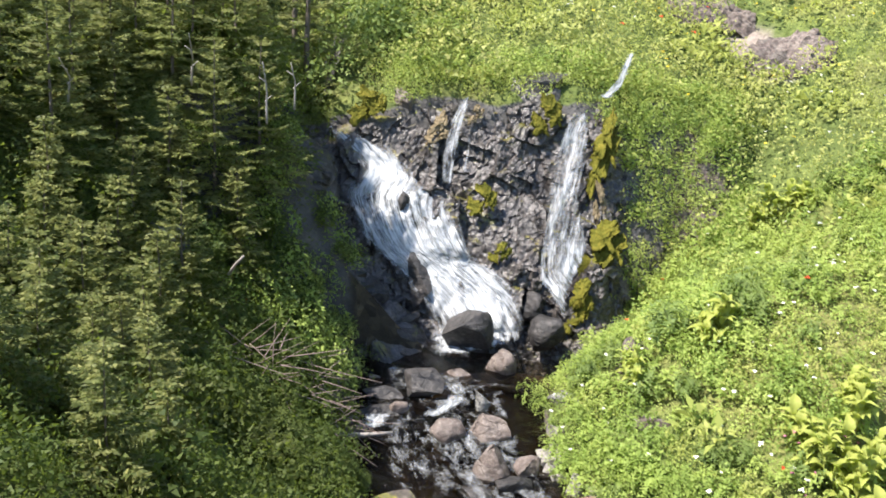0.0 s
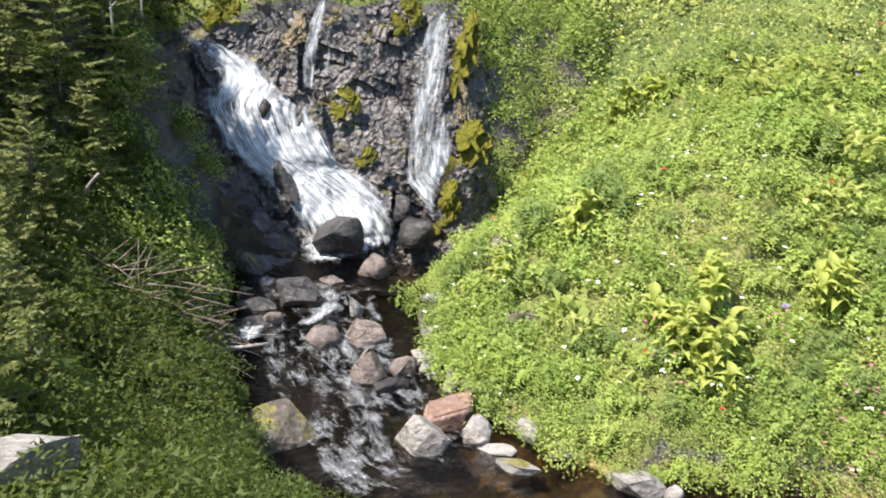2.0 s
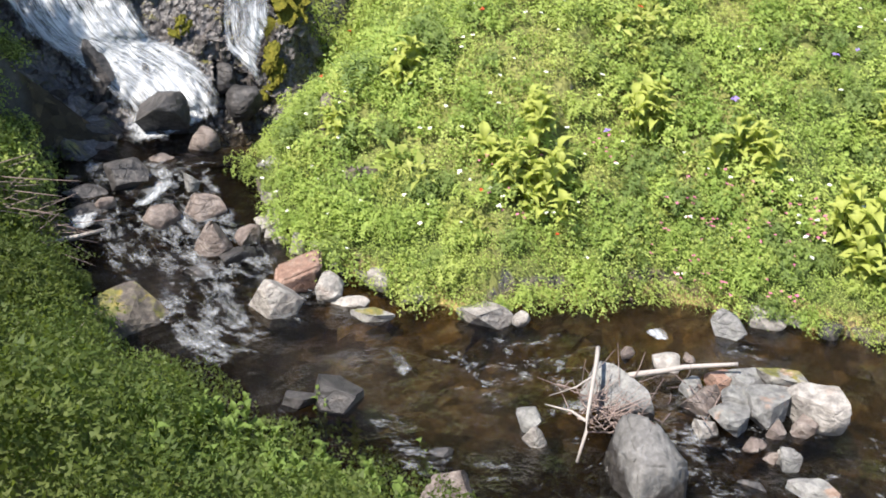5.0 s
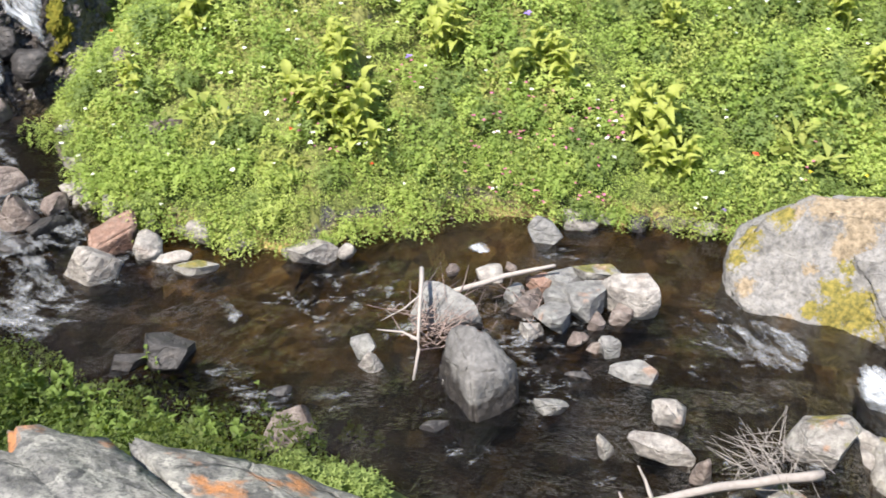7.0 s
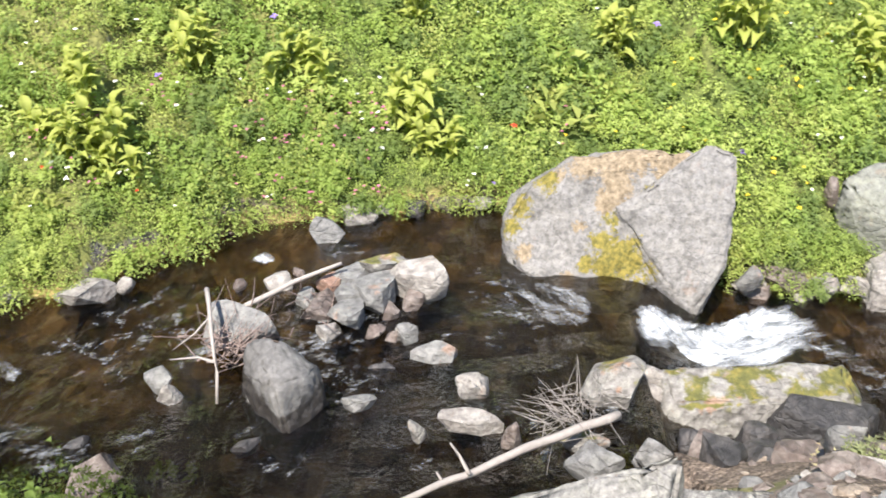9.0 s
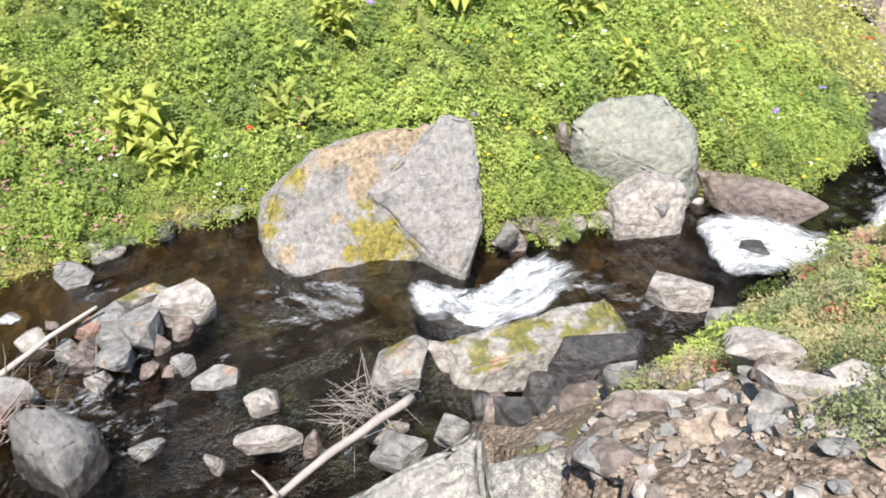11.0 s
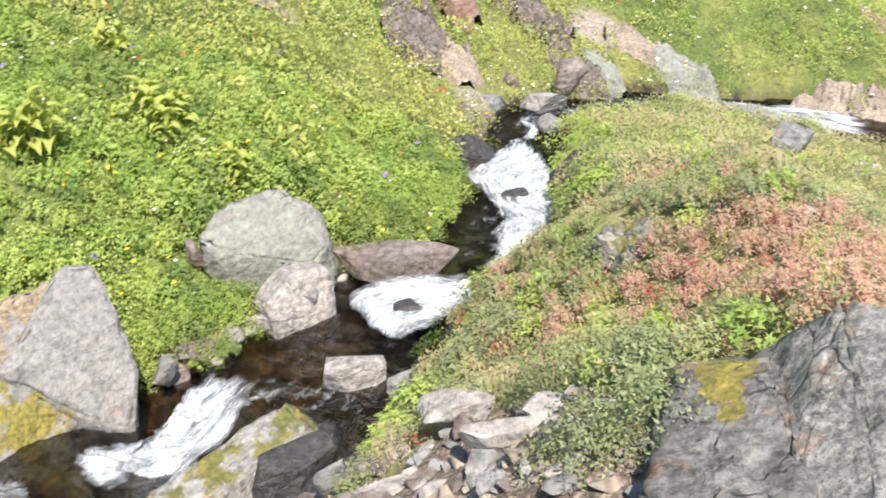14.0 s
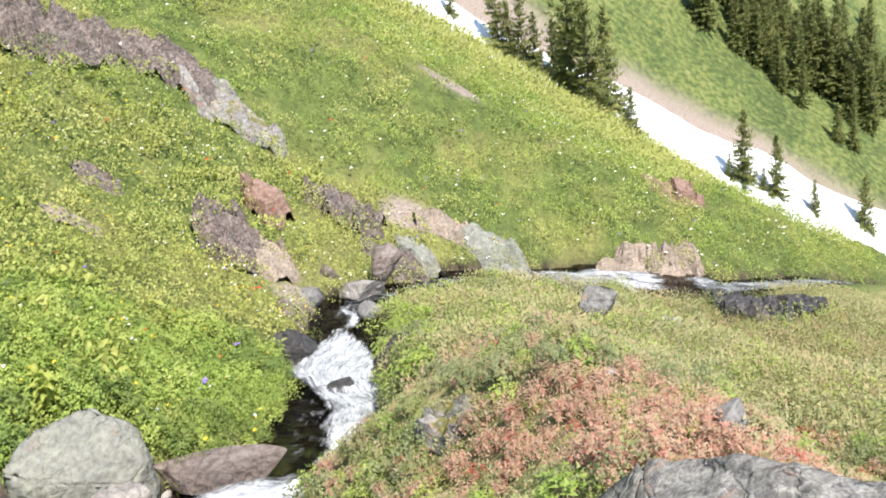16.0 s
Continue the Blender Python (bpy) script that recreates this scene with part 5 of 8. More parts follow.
# low broken islet of rock in the pool
for i, (bx, by, bw, bd, bh, mat_, what) in enumerate([
        (4.99, 4.82, 0.56, 0.46, 0.40, M_pale, "pale angular rock"), (5.17, 4.80, 0.34, 0.28, 0.30, M_rock, "grey rock"), (4.68, 4.94, 0.46, 0.40, 0.34, M_rock, "grey broken rock"),
        (4.33, 4.94, 0.40, 0.32, 0.28, M_rock, "grey broken rock"), (4.22, 5.24, 0.40, 0.30, 0.26, M_brown, "dark brown rock"), (4.94, 5.13, 0.50, 0.28, 0.36, M_mossrock, "moss-patched grey rock"),
        (4.66, 5.27, 0.44, 0.34, 0.28, M_rock, "grey rock"), (4.47, 5.36, 0.22, 0.17, 0.27, rust_material, "rust-brown stone"), (4.08, 4.94, 0.24, 0.19, 0.20, M_pale, "pale stone"),
        (4.24, 5.42, 0.26, 0.20, 0.20, M_rock, "grey stone"), (4.50, 5.08, 0.36, 0.28, 0.30, M_rock, "grey stone"), (4.85, 4.70, 0.26, 0.20, 0.22, M_brown, "brown stone"),
        (4.48, 4.44, 0.17, 0.14, 0.22, M_pale, "small pale stone"), (4.60, 4.72, 0.20, 0.14, 0.18, M_brown, "small brown stone")]):
    boulder(bx, by, -0.10, bw, bd, bh, -40 + 17 * (i % 5), 400 + i, mat_, what + " on the low islet in the pool", level=4, cuts=9, flat=0.45)
brink_rock()
flat_slab()
great_boulder()
pool_boulder()
hillside_slab()

cushion("moss", (2.02, 12.62, 2.63), 0.24, 0.59, 0.10, -30, 66, M_moss, None, "yellow-green moss cushion on the wet rock wall")
cushion("moss", (2.10, 12.62, 3.14), 0.24, 0.59, 0.10, -30, 66, M_moss, None, "yellow-green moss cushion on the wet rock wall")
cushion("moss", (2.18, 12.62, 2.88), 0.24, 0.59, 0.10, -30, 66, M_moss, None, "yellow-green moss cushion on the wet rock wall")
cushion("moss", (2.02, 12.09, 1.52), 0.37, 0.42, 0.10, -23, 66, M_moss, None, "yellow-green moss cushion on the wet rock wall")
cushion("moss", (2.15, 12.09, 1.88), 0.37, 0.42, 0.10, -23, 66, M_moss, None, "yellow-green moss cushion on the wet rock wall")
cushion("moss", (2.28, 12.09, 1.70), 0.37, 0.42, 0.10, -23, 66, M_moss, None, "yellow-green moss cushion on the wet rock wall")
cushion("moss", (1.77, 11.76, 0.79), 0.23, 0.41, 0.10, -16, 66, M_moss, None, "yellow-green moss cushion on the wet rock wall")
cushion("moss", (1.85, 11.76, 1.15), 0.23, 0.41, 0.10, -16, 66, M_moss, None, "yellow-green moss cushion on the wet rock wall")
cushion("moss", (1.93, 11.76, 0.97), 0.23, 0.41, 0.10, -16, 66, M_moss, None, "yellow-green moss cushion on the wet rock wall")
cushion("moss", (-0.17, 12.67, 2.87), 0.21, 0.27, 0.10, -9, 66, M_soilmoss, None, "orange-tan moss cushion on the wet rock wall")
cushion("moss", (-0.09, 12.67, 3.10), 0.21, 0.27, 0.10, -9, 66, M_soilmoss, None, "orange-tan moss cushion on the wet rock wall")
cushion("moss", (-0.02, 12.67, 2.99), 0.21, 0.27, 0.10, -9, 66, M_soilmoss, None, "orange-tan moss cushion on the wet rock wall")
cushion("moss", (0.33, 12.78, 3.15), 0.13, 0.17, 0.10, -2, 66, M_soilmoss, None, "orange-tan moss cushion on the wet rock wall")
cushion("moss", (0.37, 12.78, 3.30), 0.13, 0.17, 0.10, -2, 66, M_soilmoss, None, "orange-tan moss cushion on the wet rock wall")
cushion("moss", (0.42, 12.78, 3.23), 0.13, 0.17, 0.10, -2, 66, M_soilmoss, None, "orange-tan moss cushion on the wet rock wall")
cushion("moss", (0.46, 12.30, 2.05), 0.23, 0.25, 0.10, 5, 66, M_moss, None, "yellow-green moss cushion on the wet rock wall")
cushion("moss", (0.54, 12.30, 2.27), 0.23, 0.25, 0.10, 5, 66, M_moss, None, "yellow-green moss cushion on the wet rock wall")
cushion("moss", (0.62, 12.30, 2.16), 0.23, 0.25, 0.10, 5, 66, M_moss, None, "yellow-green moss cushion on the wet rock wall")
cushion("moss", (0.73, 12.02, 1.47), 0.18, 0.18, 0.10, 12, 66, M_moss, None, "yellow-green moss cushion on the wet rock wall")
cushion("moss", (0.80, 12.02, 1.63), 0.18, 0.18, 0.10, 12, 66, M_moss, None, "yellow-green moss cushion on the wet rock wall")
cushion("moss", (0.86, 12.02, 1.55), 0.18, 0.18, 0.10, 12, 66, M_moss, None, "yellow-green moss cushion on the wet rock wall")
cushion("moss", (-1.12, 12.79, 3.14), 0.31, 0.26, 0.10, 19, 66, M_moss, None, "yellow-green moss cushion on the wet rock wall")
cushion("moss", (-1.01, 12.79, 3.37), 0.31, 0.26, 0.10, 19, 66, M_moss, None, "yellow-green moss cushion on the wet rock wall")
cushion("moss", (-0.90, 12.79, 3.26), 0.31, 0.26, 0.10, 19, 66, M_moss, None, "yellow-green moss cushion on the wet rock wall")
cushion("moss", (1.26, 12.79, 3.13), 0.26, 0.31, 0.10, 26, 66, M_moss, None, "yellow-green moss cushion on the wet rock wall")
cushion("moss", (1.35, 12.79, 3.39), 0.26, 0.31, 0.10, 26, 66, M_moss, None, "yellow-green moss cushion on the wet rock wall")
cushion("moss", (1.44, 12.79, 3.26), 0.26, 0.31, 0.10, 26, 66, M_moss, None, "yellow-green moss cushion on the wet rock wall")
cushion("moss", (2.03, 12.32, 2.06), 0.12, 0.33, 0.10, 33, 66, M_soilmoss, None, "orange-tan moss cushion on the wet rock wall")
cushion("moss", (2.07, 12.32, 2.35), 0.12, 0.33, 0.10, 33, 66, M_soilmoss, None, "orange-tan moss cushion on the wet rock wall")
cushion("moss", (2.12, 12.32, 2.20), 0.12, 0.33, 0.10, 33, 66, M_soilmoss, None, "orange-tan moss cushion on the wet rock wall")


# ---------------------------------------------------------------- rock wall and falls
def wall_y(x, z):
    """Face of the rock wall: leans back as it rises."""
    return 11.70 + 0.45 * (z - 0.5) + 0.12 * np.maximum(0, x - 2.0) ** 2


def blocky(p, seed):
    """Broken strata: tilted facets at three sizes."""
    q = Vector((p[0] * 1.15 + 0.45 * p[2], 0.0, p[2] * 1.05 - 0.40 * p[0]))
    d = 0.0
    for size, lift, tilt in ((1.1, 0.24, 0.34), (2.9, 0.075, 0.42), (7.5, 0.022, 0.45)):
        v = q * size + Vector((seed + size, 0, seed))
        k = noise.voronoi(v)[1][0]
        n = noise.noise_vector(k * 3.1)
        d += lift * n.x + tilt / size * (n.y * (v.x - k.x) + n.z * (v.z - k.z))
    return d + 0.02 * noise.noise(q * 16)


def rock_wall():
    us, vs = np.linspace(-2.1, 2.75, 210), np.linspace(0, 1, 160)
    top = 3.42 + 0.22 * fnoise(us, us * 0, 2.3, 1.0) + 0.16 * np.clip(us, -1.5, 1.2) - 1.1 * sstep(2.0, 2.7, us) - 0.35 * sstep(-0.9, -1.7, us)
    co = []
    for i, u in enumerate(us):
        for v in vs:
            z = 0.1 + (top[i] - 0.1) * v
            y = float(wall_y(u, z))
            d = blocky((u, y, z), 2.0)
            back = 0.30 * max(0.0, v - 0.93) / 0.07 + 0.25 * max(0, -1.6 - u) + 0.9 * max(0, u - 2.15)
            co.append((u + 0.3 * d * 0.3, y - d + 0.02 + back, z + 0.15 * d))
    ob = sheet("rock_wall", co, grid_faces(len(us), len(vs)), M_cliff, smooth=False)
    return tagged(ob, "dark wet rock wall with broken ledges and moss behind the falls", "cliff", kind="structure")


rock_wall()


def water_sheet(name, left, right, material, n=70, m=26, out=0.1, bulge=0.06, seed=0.0, fade=0.16, label="", uvs=1.0):
    """Falling or white water between two edge lines given from top to foot."""
    left, right = np.array(left, float), np.array(right, float)
    s = np.linspace(0, 1, n)
    def along(e):
        k = np.linspace(0, 1, len(e))
        c = np.stack([np.interp(s, k, e[:, j]) for j in range(3)], 1)
        for _ in range(n // 6):
            c[1:-1] = (c[:-2] + 2 * c[1:-1] + c[2:]) / 4
        return c
    a, b = along(left), along(right)
    w = np.linspace(0, 1, m)
    co = a[:, None] * (1 - w)[None, :, None] + b[:, None] * w[None, :, None]
    x, z = co[..., 0], co[..., 2]
    width = np.linalg.norm(b - a, axis=1)[:, None] * np.ones(m)[None]
    length = np.concatenate([[0], np.cumsum(np.linalg.norm(np.diff((a + b) / 2, axis=0), axis=1))])[:, None] * np.ones(m)[None]
    bul = bulge * (fnoise(x * 3 + seed, length * 1.2, 2.5, seed) + 0.6 * fnoise(x * 9, length * 2.5, 3.0, seed + 1))
    steep = np.abs(np.gradient((a + b)[:, 2] / 2)) / np.maximum(1e-6, np.linalg.norm(np.gradient((a + b) / 2, axis=0), axis=1))
    co[..., 1] -= (out + bul) * steep[:, None]
    co[..., 2] += (out * 0.5 + np.abs(bul)) * (1 - steep[:, None] * 0.6)
    quads = grid_faces(n, m)
    if np.cross(a[n // 2 + 1] - a[n // 2], b[n // 2] - a[n // 2])[2] < 0:
        quads = quads[:, ::-1]
    ob = sheet(name, co.reshape(-1, 3), quads, material)
    edge = np.minimum(w, 1 - w)[None] * width
    if name == "white_water":
        fade = np.minimum(0.34, 0.42 * width)
    thin = np.clip(edge / fade, 0, 1) * 0.75 + 0.25 * np.ones_like(edge)
    if name == "riffle":
        thin = np.clip(edge / fade, 0, 1) * np.clip(np.minimum(s, 1 - s)[:, None] / 0.15, 0, 1) * 1.05 - 0.05
    if name == "white_water":
        thin = np.clip(edge / fade, 0, 1) * np.clip(np.minimum(s, 1 - s)[:, None] / 0.22, 0, 1) * 1.5 - 0.16
    thin = thin * np.clip(np.minimum(s, 1 - s)[:, None] / 0.06, 0.25, 1) + 0.24 * fnoise(x * 2, length, 2.2, seed + 2)
    uv = np.stack([w[None] * width * uvs + seed, length * uvs], -1).reshape(-1, 2)
    me = ob.data
    lay = me.uv_layers.new(name="UVMap")
    vi = np.empty(len(me.loops), np.int32)
    me.loops.foreach_get("vertex_index", vi)
    lay.data.foreach_set("uv", uv[vi].astype(np.float32).ravel())
    at = me.attributes.new("thin", "FLOAT", "POINT")
    at.data.foreach_set("value", thin.astype(np.float32).ravel())
    return tagged(ob, label or "white foaming water of the cascade", "waterfall", kind="structure")


MAIN_L = [(-1.77, 12.79, 2.91), (-1.41, 12.69, 2.69), (-1.12, 12.6, 2.49), (-1.33, 12.45, 2.15), (-1.19, 12.31, 1.84), (-0.99, 12.14, 1.48), (-0.54, 12.0, 1.15), (-0.18, 11.84, 0.82), (-0.01, 11.71, 0.51), (0.0, 11.35, 0.44)]
MAIN_R = [(-1.35, 12.77, 2.88), (-0.66, 12.68, 2.66), (-0.32, 12.53, 2.33), (0.17, 12.41, 2.06), (0.42, 12.23, 1.67), (0.52, 12.11, 1.4), (0.9, 12.02, 1.22), (1.13, 11.89, 0.93), (1.18, 11.75, 0.59), (1.05, 11.35, 0.44)]
RIGHT_L = [(1.63, 13.02, 3.42), (1.47, 12.84, 3.02), (1.4, 12.64, 2.59), (1.32, 12.42, 2.1), (1.26, 12.24, 1.68), (1.25, 12.02, 1.2), (1.42, 11.95, 1.04), (1.58, 11.84, 0.8), (1.6, 11.71, 0.52)]
RIGHT_R = [(1.89, 13.02, 3.41), (1.94, 12.88, 3.12), (1.92, 12.69, 2.69), (1.85, 12.5, 2.27), (1.91, 12.34, 1.93), (1.95, 12.19, 1.58), (1.75, 12.0, 1.16), (1.71, 11.85, 0.83), (1.82, 11.72, 0.53)]
water_sheet("waterfall", MAIN_L, MAIN_R, M_fall, 130, 44, 0.17, 0.07, 0.3, 0.22, "broad white waterfall sliding down dark rock into the pool")
water_sheet("waterfall", MAIN_L, MAIN_R, M_fall2, 130, 40, 0.24, 0.08, 4.1, 0.45, "ragged white strands on the front of the broad waterfall")
water_sheet("waterfall", RIGHT_L, RIGHT_R, M_thin, 130, 24, 0.22, 0.05, 8.2, 0.12, "narrow lacy waterfall spreading over dark rock")
water_sheet("waterfall", [(2.36, 13.33, 4.11), (2.2, 13.14, 3.71), (1.98, 13.05, 3.49)], [(2.48, 13.33, 4.12), (2.31, 13.12, 3.66), (2.13, 13.04, 3.47)], M_fall, 40, 8, 0.16, 0.02, 5.0, 0.05, "thin white rill running down to the edge of the wall")
water_sheet("waterfall", [(0.2, 13.03, 3.44), (0.03, 12.86, 3.07), (-0.06, 12.7, 2.71), (-0.06, 12.49, 2.26)], [(0.31, 13.03, 3.45), (0.25, 12.9, 3.16), (0.18, 12.7, 2.73), (0.12, 12.5, 2.27)], M_thin, 60, 10, 0.22, 0.03, 11.0, 0.05, "slender white rill falling beside the broad waterfall")
water_sheet("waterfall", [(0.28, 12.88, 3.12), (0.26, 12.71, 2.73), (0.22, 12.58, 2.45)], [(0.35, 12.88, 3.13), (0.35, 12.71, 2.74), (0.32, 12.58, 2.46)], M_thin, 50, 8, 0.22, 0.03, 13.0, 0.05, "faint rill dripping down the dark rock")


def riffle(lo, hi, width, material, seed, lift=0.02):
    """Broken white streaks on a stretch of the stream: foam and painted sky glints."""
    kk = np.linspace(lo, hi, 26)
    c = np.stack([np.interp(kk, np.arange(len(STREAM)), STREAM[:, j]) for j in range(4)], 1)
    t = np.gradient(c[:, :2], axis=0)
    t /= np.linalg.norm(t, axis=1)[:, None]
    n = np.stack([-t[:, 1], t[:, 0]], 1)
    a = np.concatenate([c[:, :2] + n * (c[:, 3] * width)[:, None], c[:, 2:3] + lift], 1)
    b = np.concatenate([c[:, :2] - n * (c[:, 3] * width)[:, None], c[:, 2:3] + lift], 1)
    return water_sheet("riffle", a, b, material, 120, 40, 0.0, 0.012, seed, 0.3, "white foam and painted sky glints on the dark stream")


# pale sheets over the stream; the first three stand in for sky reflections
riffle(3.4, 6.6, 0.85, M_riffle2, 41.0)
riffle(6.3, 10.2, 0.85, M_glint, 44.0)
riffle(11.2, 15.5, 0.85, M_glint, 47.0)
riffle(15.5, 17.2, 0.8, M_riffle, 50.0)
riffle(17.2, 18.6, 0.8, M_fall, 53.0)
riffle(18.5, 20.5, 0.8, M_thinfoam, 56.0)
# white water down the stream: foot of the falls, riffles, chute by the great boulder, lower cascades
def widen(left, right, by):
    """Both edges of a strip of water moved apart by a share of its width."""
    l, r = np.array(left), np.array(right)
    return l + by * (l - r) * [1, 1, 0], r + by * (r - l) * [1, 1, 0]


CHUTE_L = [(6.12, 3.27, -0.05), (5.92, 3.14, -0.18), (5.94, 2.82, -0.32), (6.25, 2.53, -0.42), (6.63, 2.23, -0.48), (7.22, 1.91, -0.5)]
CHUTE_R = [(6.3, 2.96, -0.1), (6.37, 2.79, -0.2), (6.72, 2.72, -0.33), (7.1, 2.64, -0.42), (7.4, 2.45, -0.46), (7.61, 1.94, -0.5)]
CHUTE_L, CHUTE_R = widen(CHUTE_L, CHUTE_R, 0.32)
water_sheet("white_water", [(6.12, 3.38, 0.02), (6.34, 3.27, -0.10), (6.62, 3.08, -0.28)], [(5.42, 2.82, 0.04), (5.80, 2.66, -0.13), (6.20, 2.42, -0.36)], M_foam, 50, 26, 0.06, 0.10, 19.4, 0.2, "white water spilling over the lip of the chute")
water_sheet("white_water", CHUTE_L, CHUTE_R, M_foam, 60, 26, 0.05, 0.06, 21.7, 0.2, "white water pouring through the chute beside the great boulder")
water_sheet("white_water", CHUTE_L[:5], CHUTE_R[:5], M_fall, 60, 26, 0.09, 0.09, 23.4, 0.2, "white churning foam below the chute")
water_sheet("riffle", [(5.60, 4.95, 0.02), (5.88, 4.45, 0.01), (5.92, 4.00, 0.01), (6.05, 3.5, 0.0)], [(5.10, 4.55, 0.02), (5.00, 3.85, 0.01), (5.22, 3.40, 0.0), (5.60, 3.20, -0.02)], M_riffle2, 60, 26, 0.03, 0.05, 26.8, 0.2, "white broken rapid above the chute")
water_sheet("riffle", [(1.68, 6.85, 0.03), (1.78, 6.48, 0.03), (1.60, 6.05, 0.03)], [(2.12, 6.75, 0.03), (2.25, 6.38, 0.03), (2.02, 5.98, 0.03)], M_rapid, 50, 22, 0.04, 0.05, 40.4, 0.26, "white splash where the stream breaks over a sunken rock")
STEP_L = [(8.52, 1.46, -0.62), (8.86, 1.2, -0.65), (9.11, 0.73, -0.7), (9.1, 0.24, -0.75), (9.24, -0.25, -0.8)]
STEP_R = [(8.2, 1.15, -0.6), (8.0, 0.86, -0.62), (8.26, 0.48, -0.66), (8.56, 0.08, -0.72), (8.81, -0.28, -0.8)]
STEP_L, STEP_R = widen(STEP_L, STEP_R, 0.28)
water_sheet("white_water", STEP_L, STEP_R, M_foam, 60, 26, 0.05, 0.06, 28.5, 0.2, "white foam spread over a rocky step")
RUN_L = [(9.9, -0.22, -0.85), (10.75, -0.4, -1.0), (12.22, -0.1, -1.3), (13.21, -0.45, -1.5), (14.1, -0.70, -1.64)]
RUN_R = [(9.18, -0.37, -0.85), (10.37, -0.98, -1.0), (11.35, -1.23, -1.22), (12.71, -1.06, -1.46), (14.06, -0.98, -1.64)]
RUN_L, RUN_R = widen(RUN_L, RUN_R, 0.25)
water_sheet("white_water", [(9.0, 0.15, -0.75), (9.55, -0.05, -0.80), (10.13, -0.10, -0.86), (10.7, -0.25, -0.95)], [(8.85, -0.45, -0.75), (9.5, -0.85, -0.80), (10.15, -1.0, -0.86), (10.7, -1.1, -0.95)], M_foam, 60, 26, 0.05, 0.06, 29.4, 0.2, "broken white water between the rocky step and the cascade")
water_sheet("white_water", RUN_L, RUN_R, M_foam, 80, 26, 0.06, 0.07, 30.2, 0.2, "white foaming cascade running down the valley")
water_sheet("white_water", RUN_L[1:], RUN_R[1:], M_fall, 80, 26, 0.09, 0.09, 31.0, 0.2, "white foaming cascade running down the valley")
water_sheet("white_water", [(13.87, -0.73, -1.63), (14.47, -0.96, -1.72), (15.18, -0.75, -1.81)], [(13.73, -1.07, -1.62), (14.36, -1.23, -1.71), (15.05, -1.02, -1.80)], M_foam, 50, 22, 0.05, 0.05, 31.9, 0.26, "white foam on the dark stream")
water_sheet("white_water", [(-0.08, 12.42, 0.62), (-0.16, 11.62, 0.55), (-0.20, 10.80, 0.50)], [(1.25, 12.68, 0.62), (1.14, 11.45, 0.55), (0.45, 10.90, 0.50)], M_foam, 50, 22, 0.05, 0.05, 33.6, 0.26, "white foam where the falls meet the pool")
water_sheet("white_water", [(-0.19, 9.62, 0.32), (0.11, 9.96, 0.38), (0.37, 10.21, 0.42)], [(-0.02, 9.51, 0.29), (0.35, 9.79, 0.34), (0.52, 10.04, 0.39)], M_thinfoam, 50, 22, 0.05, 0.05, 35.3, 0.26, "white foam on the dark stream")
water_sheet("white_water", [(-0.77, 9.65, 0.34), (-0.82, 9.37, 0.28)], [(-0.25, 9.67, 0.33), (-0.42, 9.30, 0.26)], M_thinfoam, 50, 22, 0.05, 0.05, 37.0, 0.26, "white foam on the dark stream")
water_sheet("riffle", [(0.10, 8.85, 0.18), (0.30, 8.31, 0.15), (0.36, 7.74, 0.11), (0.47, 7.10, 0.09)], [(0.60, 8.94, 0.18), (0.85, 8.29, 0.14), (0.98, 7.71, 0.10), (1.00, 7.10, 0.09)], M_riffle, 50, 22, 0.05, 0.05, 38.7, 0.26, "white foam on the dark stream")
water_sheet("white_water", [(4.17, 6.29, 0.04), (4.17, 6.09, 0.04)], [(4.47, 6.28, 0.04), (4.47, 5.98, 0.04)], M_thinfoam, 50, 22, 0.05, 0.05, 42.1, 0.26, "white foam on the dark stream")
water_sheet("white_water", [(18.73, -7.16, -4.50), (18.14, -7.37, -4.60), (17.79, -8.38, -4.75)], [(18.96, -7.45, -4.50), (18.27, -7.69, -4.60), (17.98, -8.60, -4.75)], M_fall, 50, 22, 0.05, 0.05, 47.2, 0.26, "white foam on the dark stream")
water_sheet("white_water", [(16.53, -1.12, -2.10), (16.79, -1.56, -2.20)], [(15.56, -1.11, -2.05), (15.88, -1.84, -2.15)], M_foam, 50, 22, 0.05, 0.05, 48.9, 0.26, "white foam on the dark stream")


# ---------------------------------------------------------------- plants


def leaf_quads(base, way, normal, length, width, fold=0.25):
    """Leaves as folded diamonds: arrays of base points, directions, normals."""
    side = np.cross(way, normal)
    side /= np.maximum(1e-6, np.linalg.norm(side, axis=1))[:, None]
    nrm = np.cross(side, way)
    mid = base + way * (length * 0.5)[:, None]
    tip = base + way * length[:, None] - nrm * (length * 0.18)[:, None]
    lift = nrm * (width * fold)[:, None]
    return np.stack([base, mid + side * (width * 0.5)[:, None] + lift, tip, mid - side * (width * 0.5)[:, None] + lift], 1).reshape(-1, 3)


def leaf_tris(base, way, normal, length, width):
    """Small leaves as single pointed blades, one row of three corners each."""
    side = np.cross(way, normal)
    side /= np.maximum(1e-6, np.linalg.norm(side, axis=1))[:, None]
    root = base + way * (length * 0.22)[:, None]
    half = side * (width * 0.62)[:, None]
    return np.stack([root + half, base + way * length[:, None], root - half], 1)


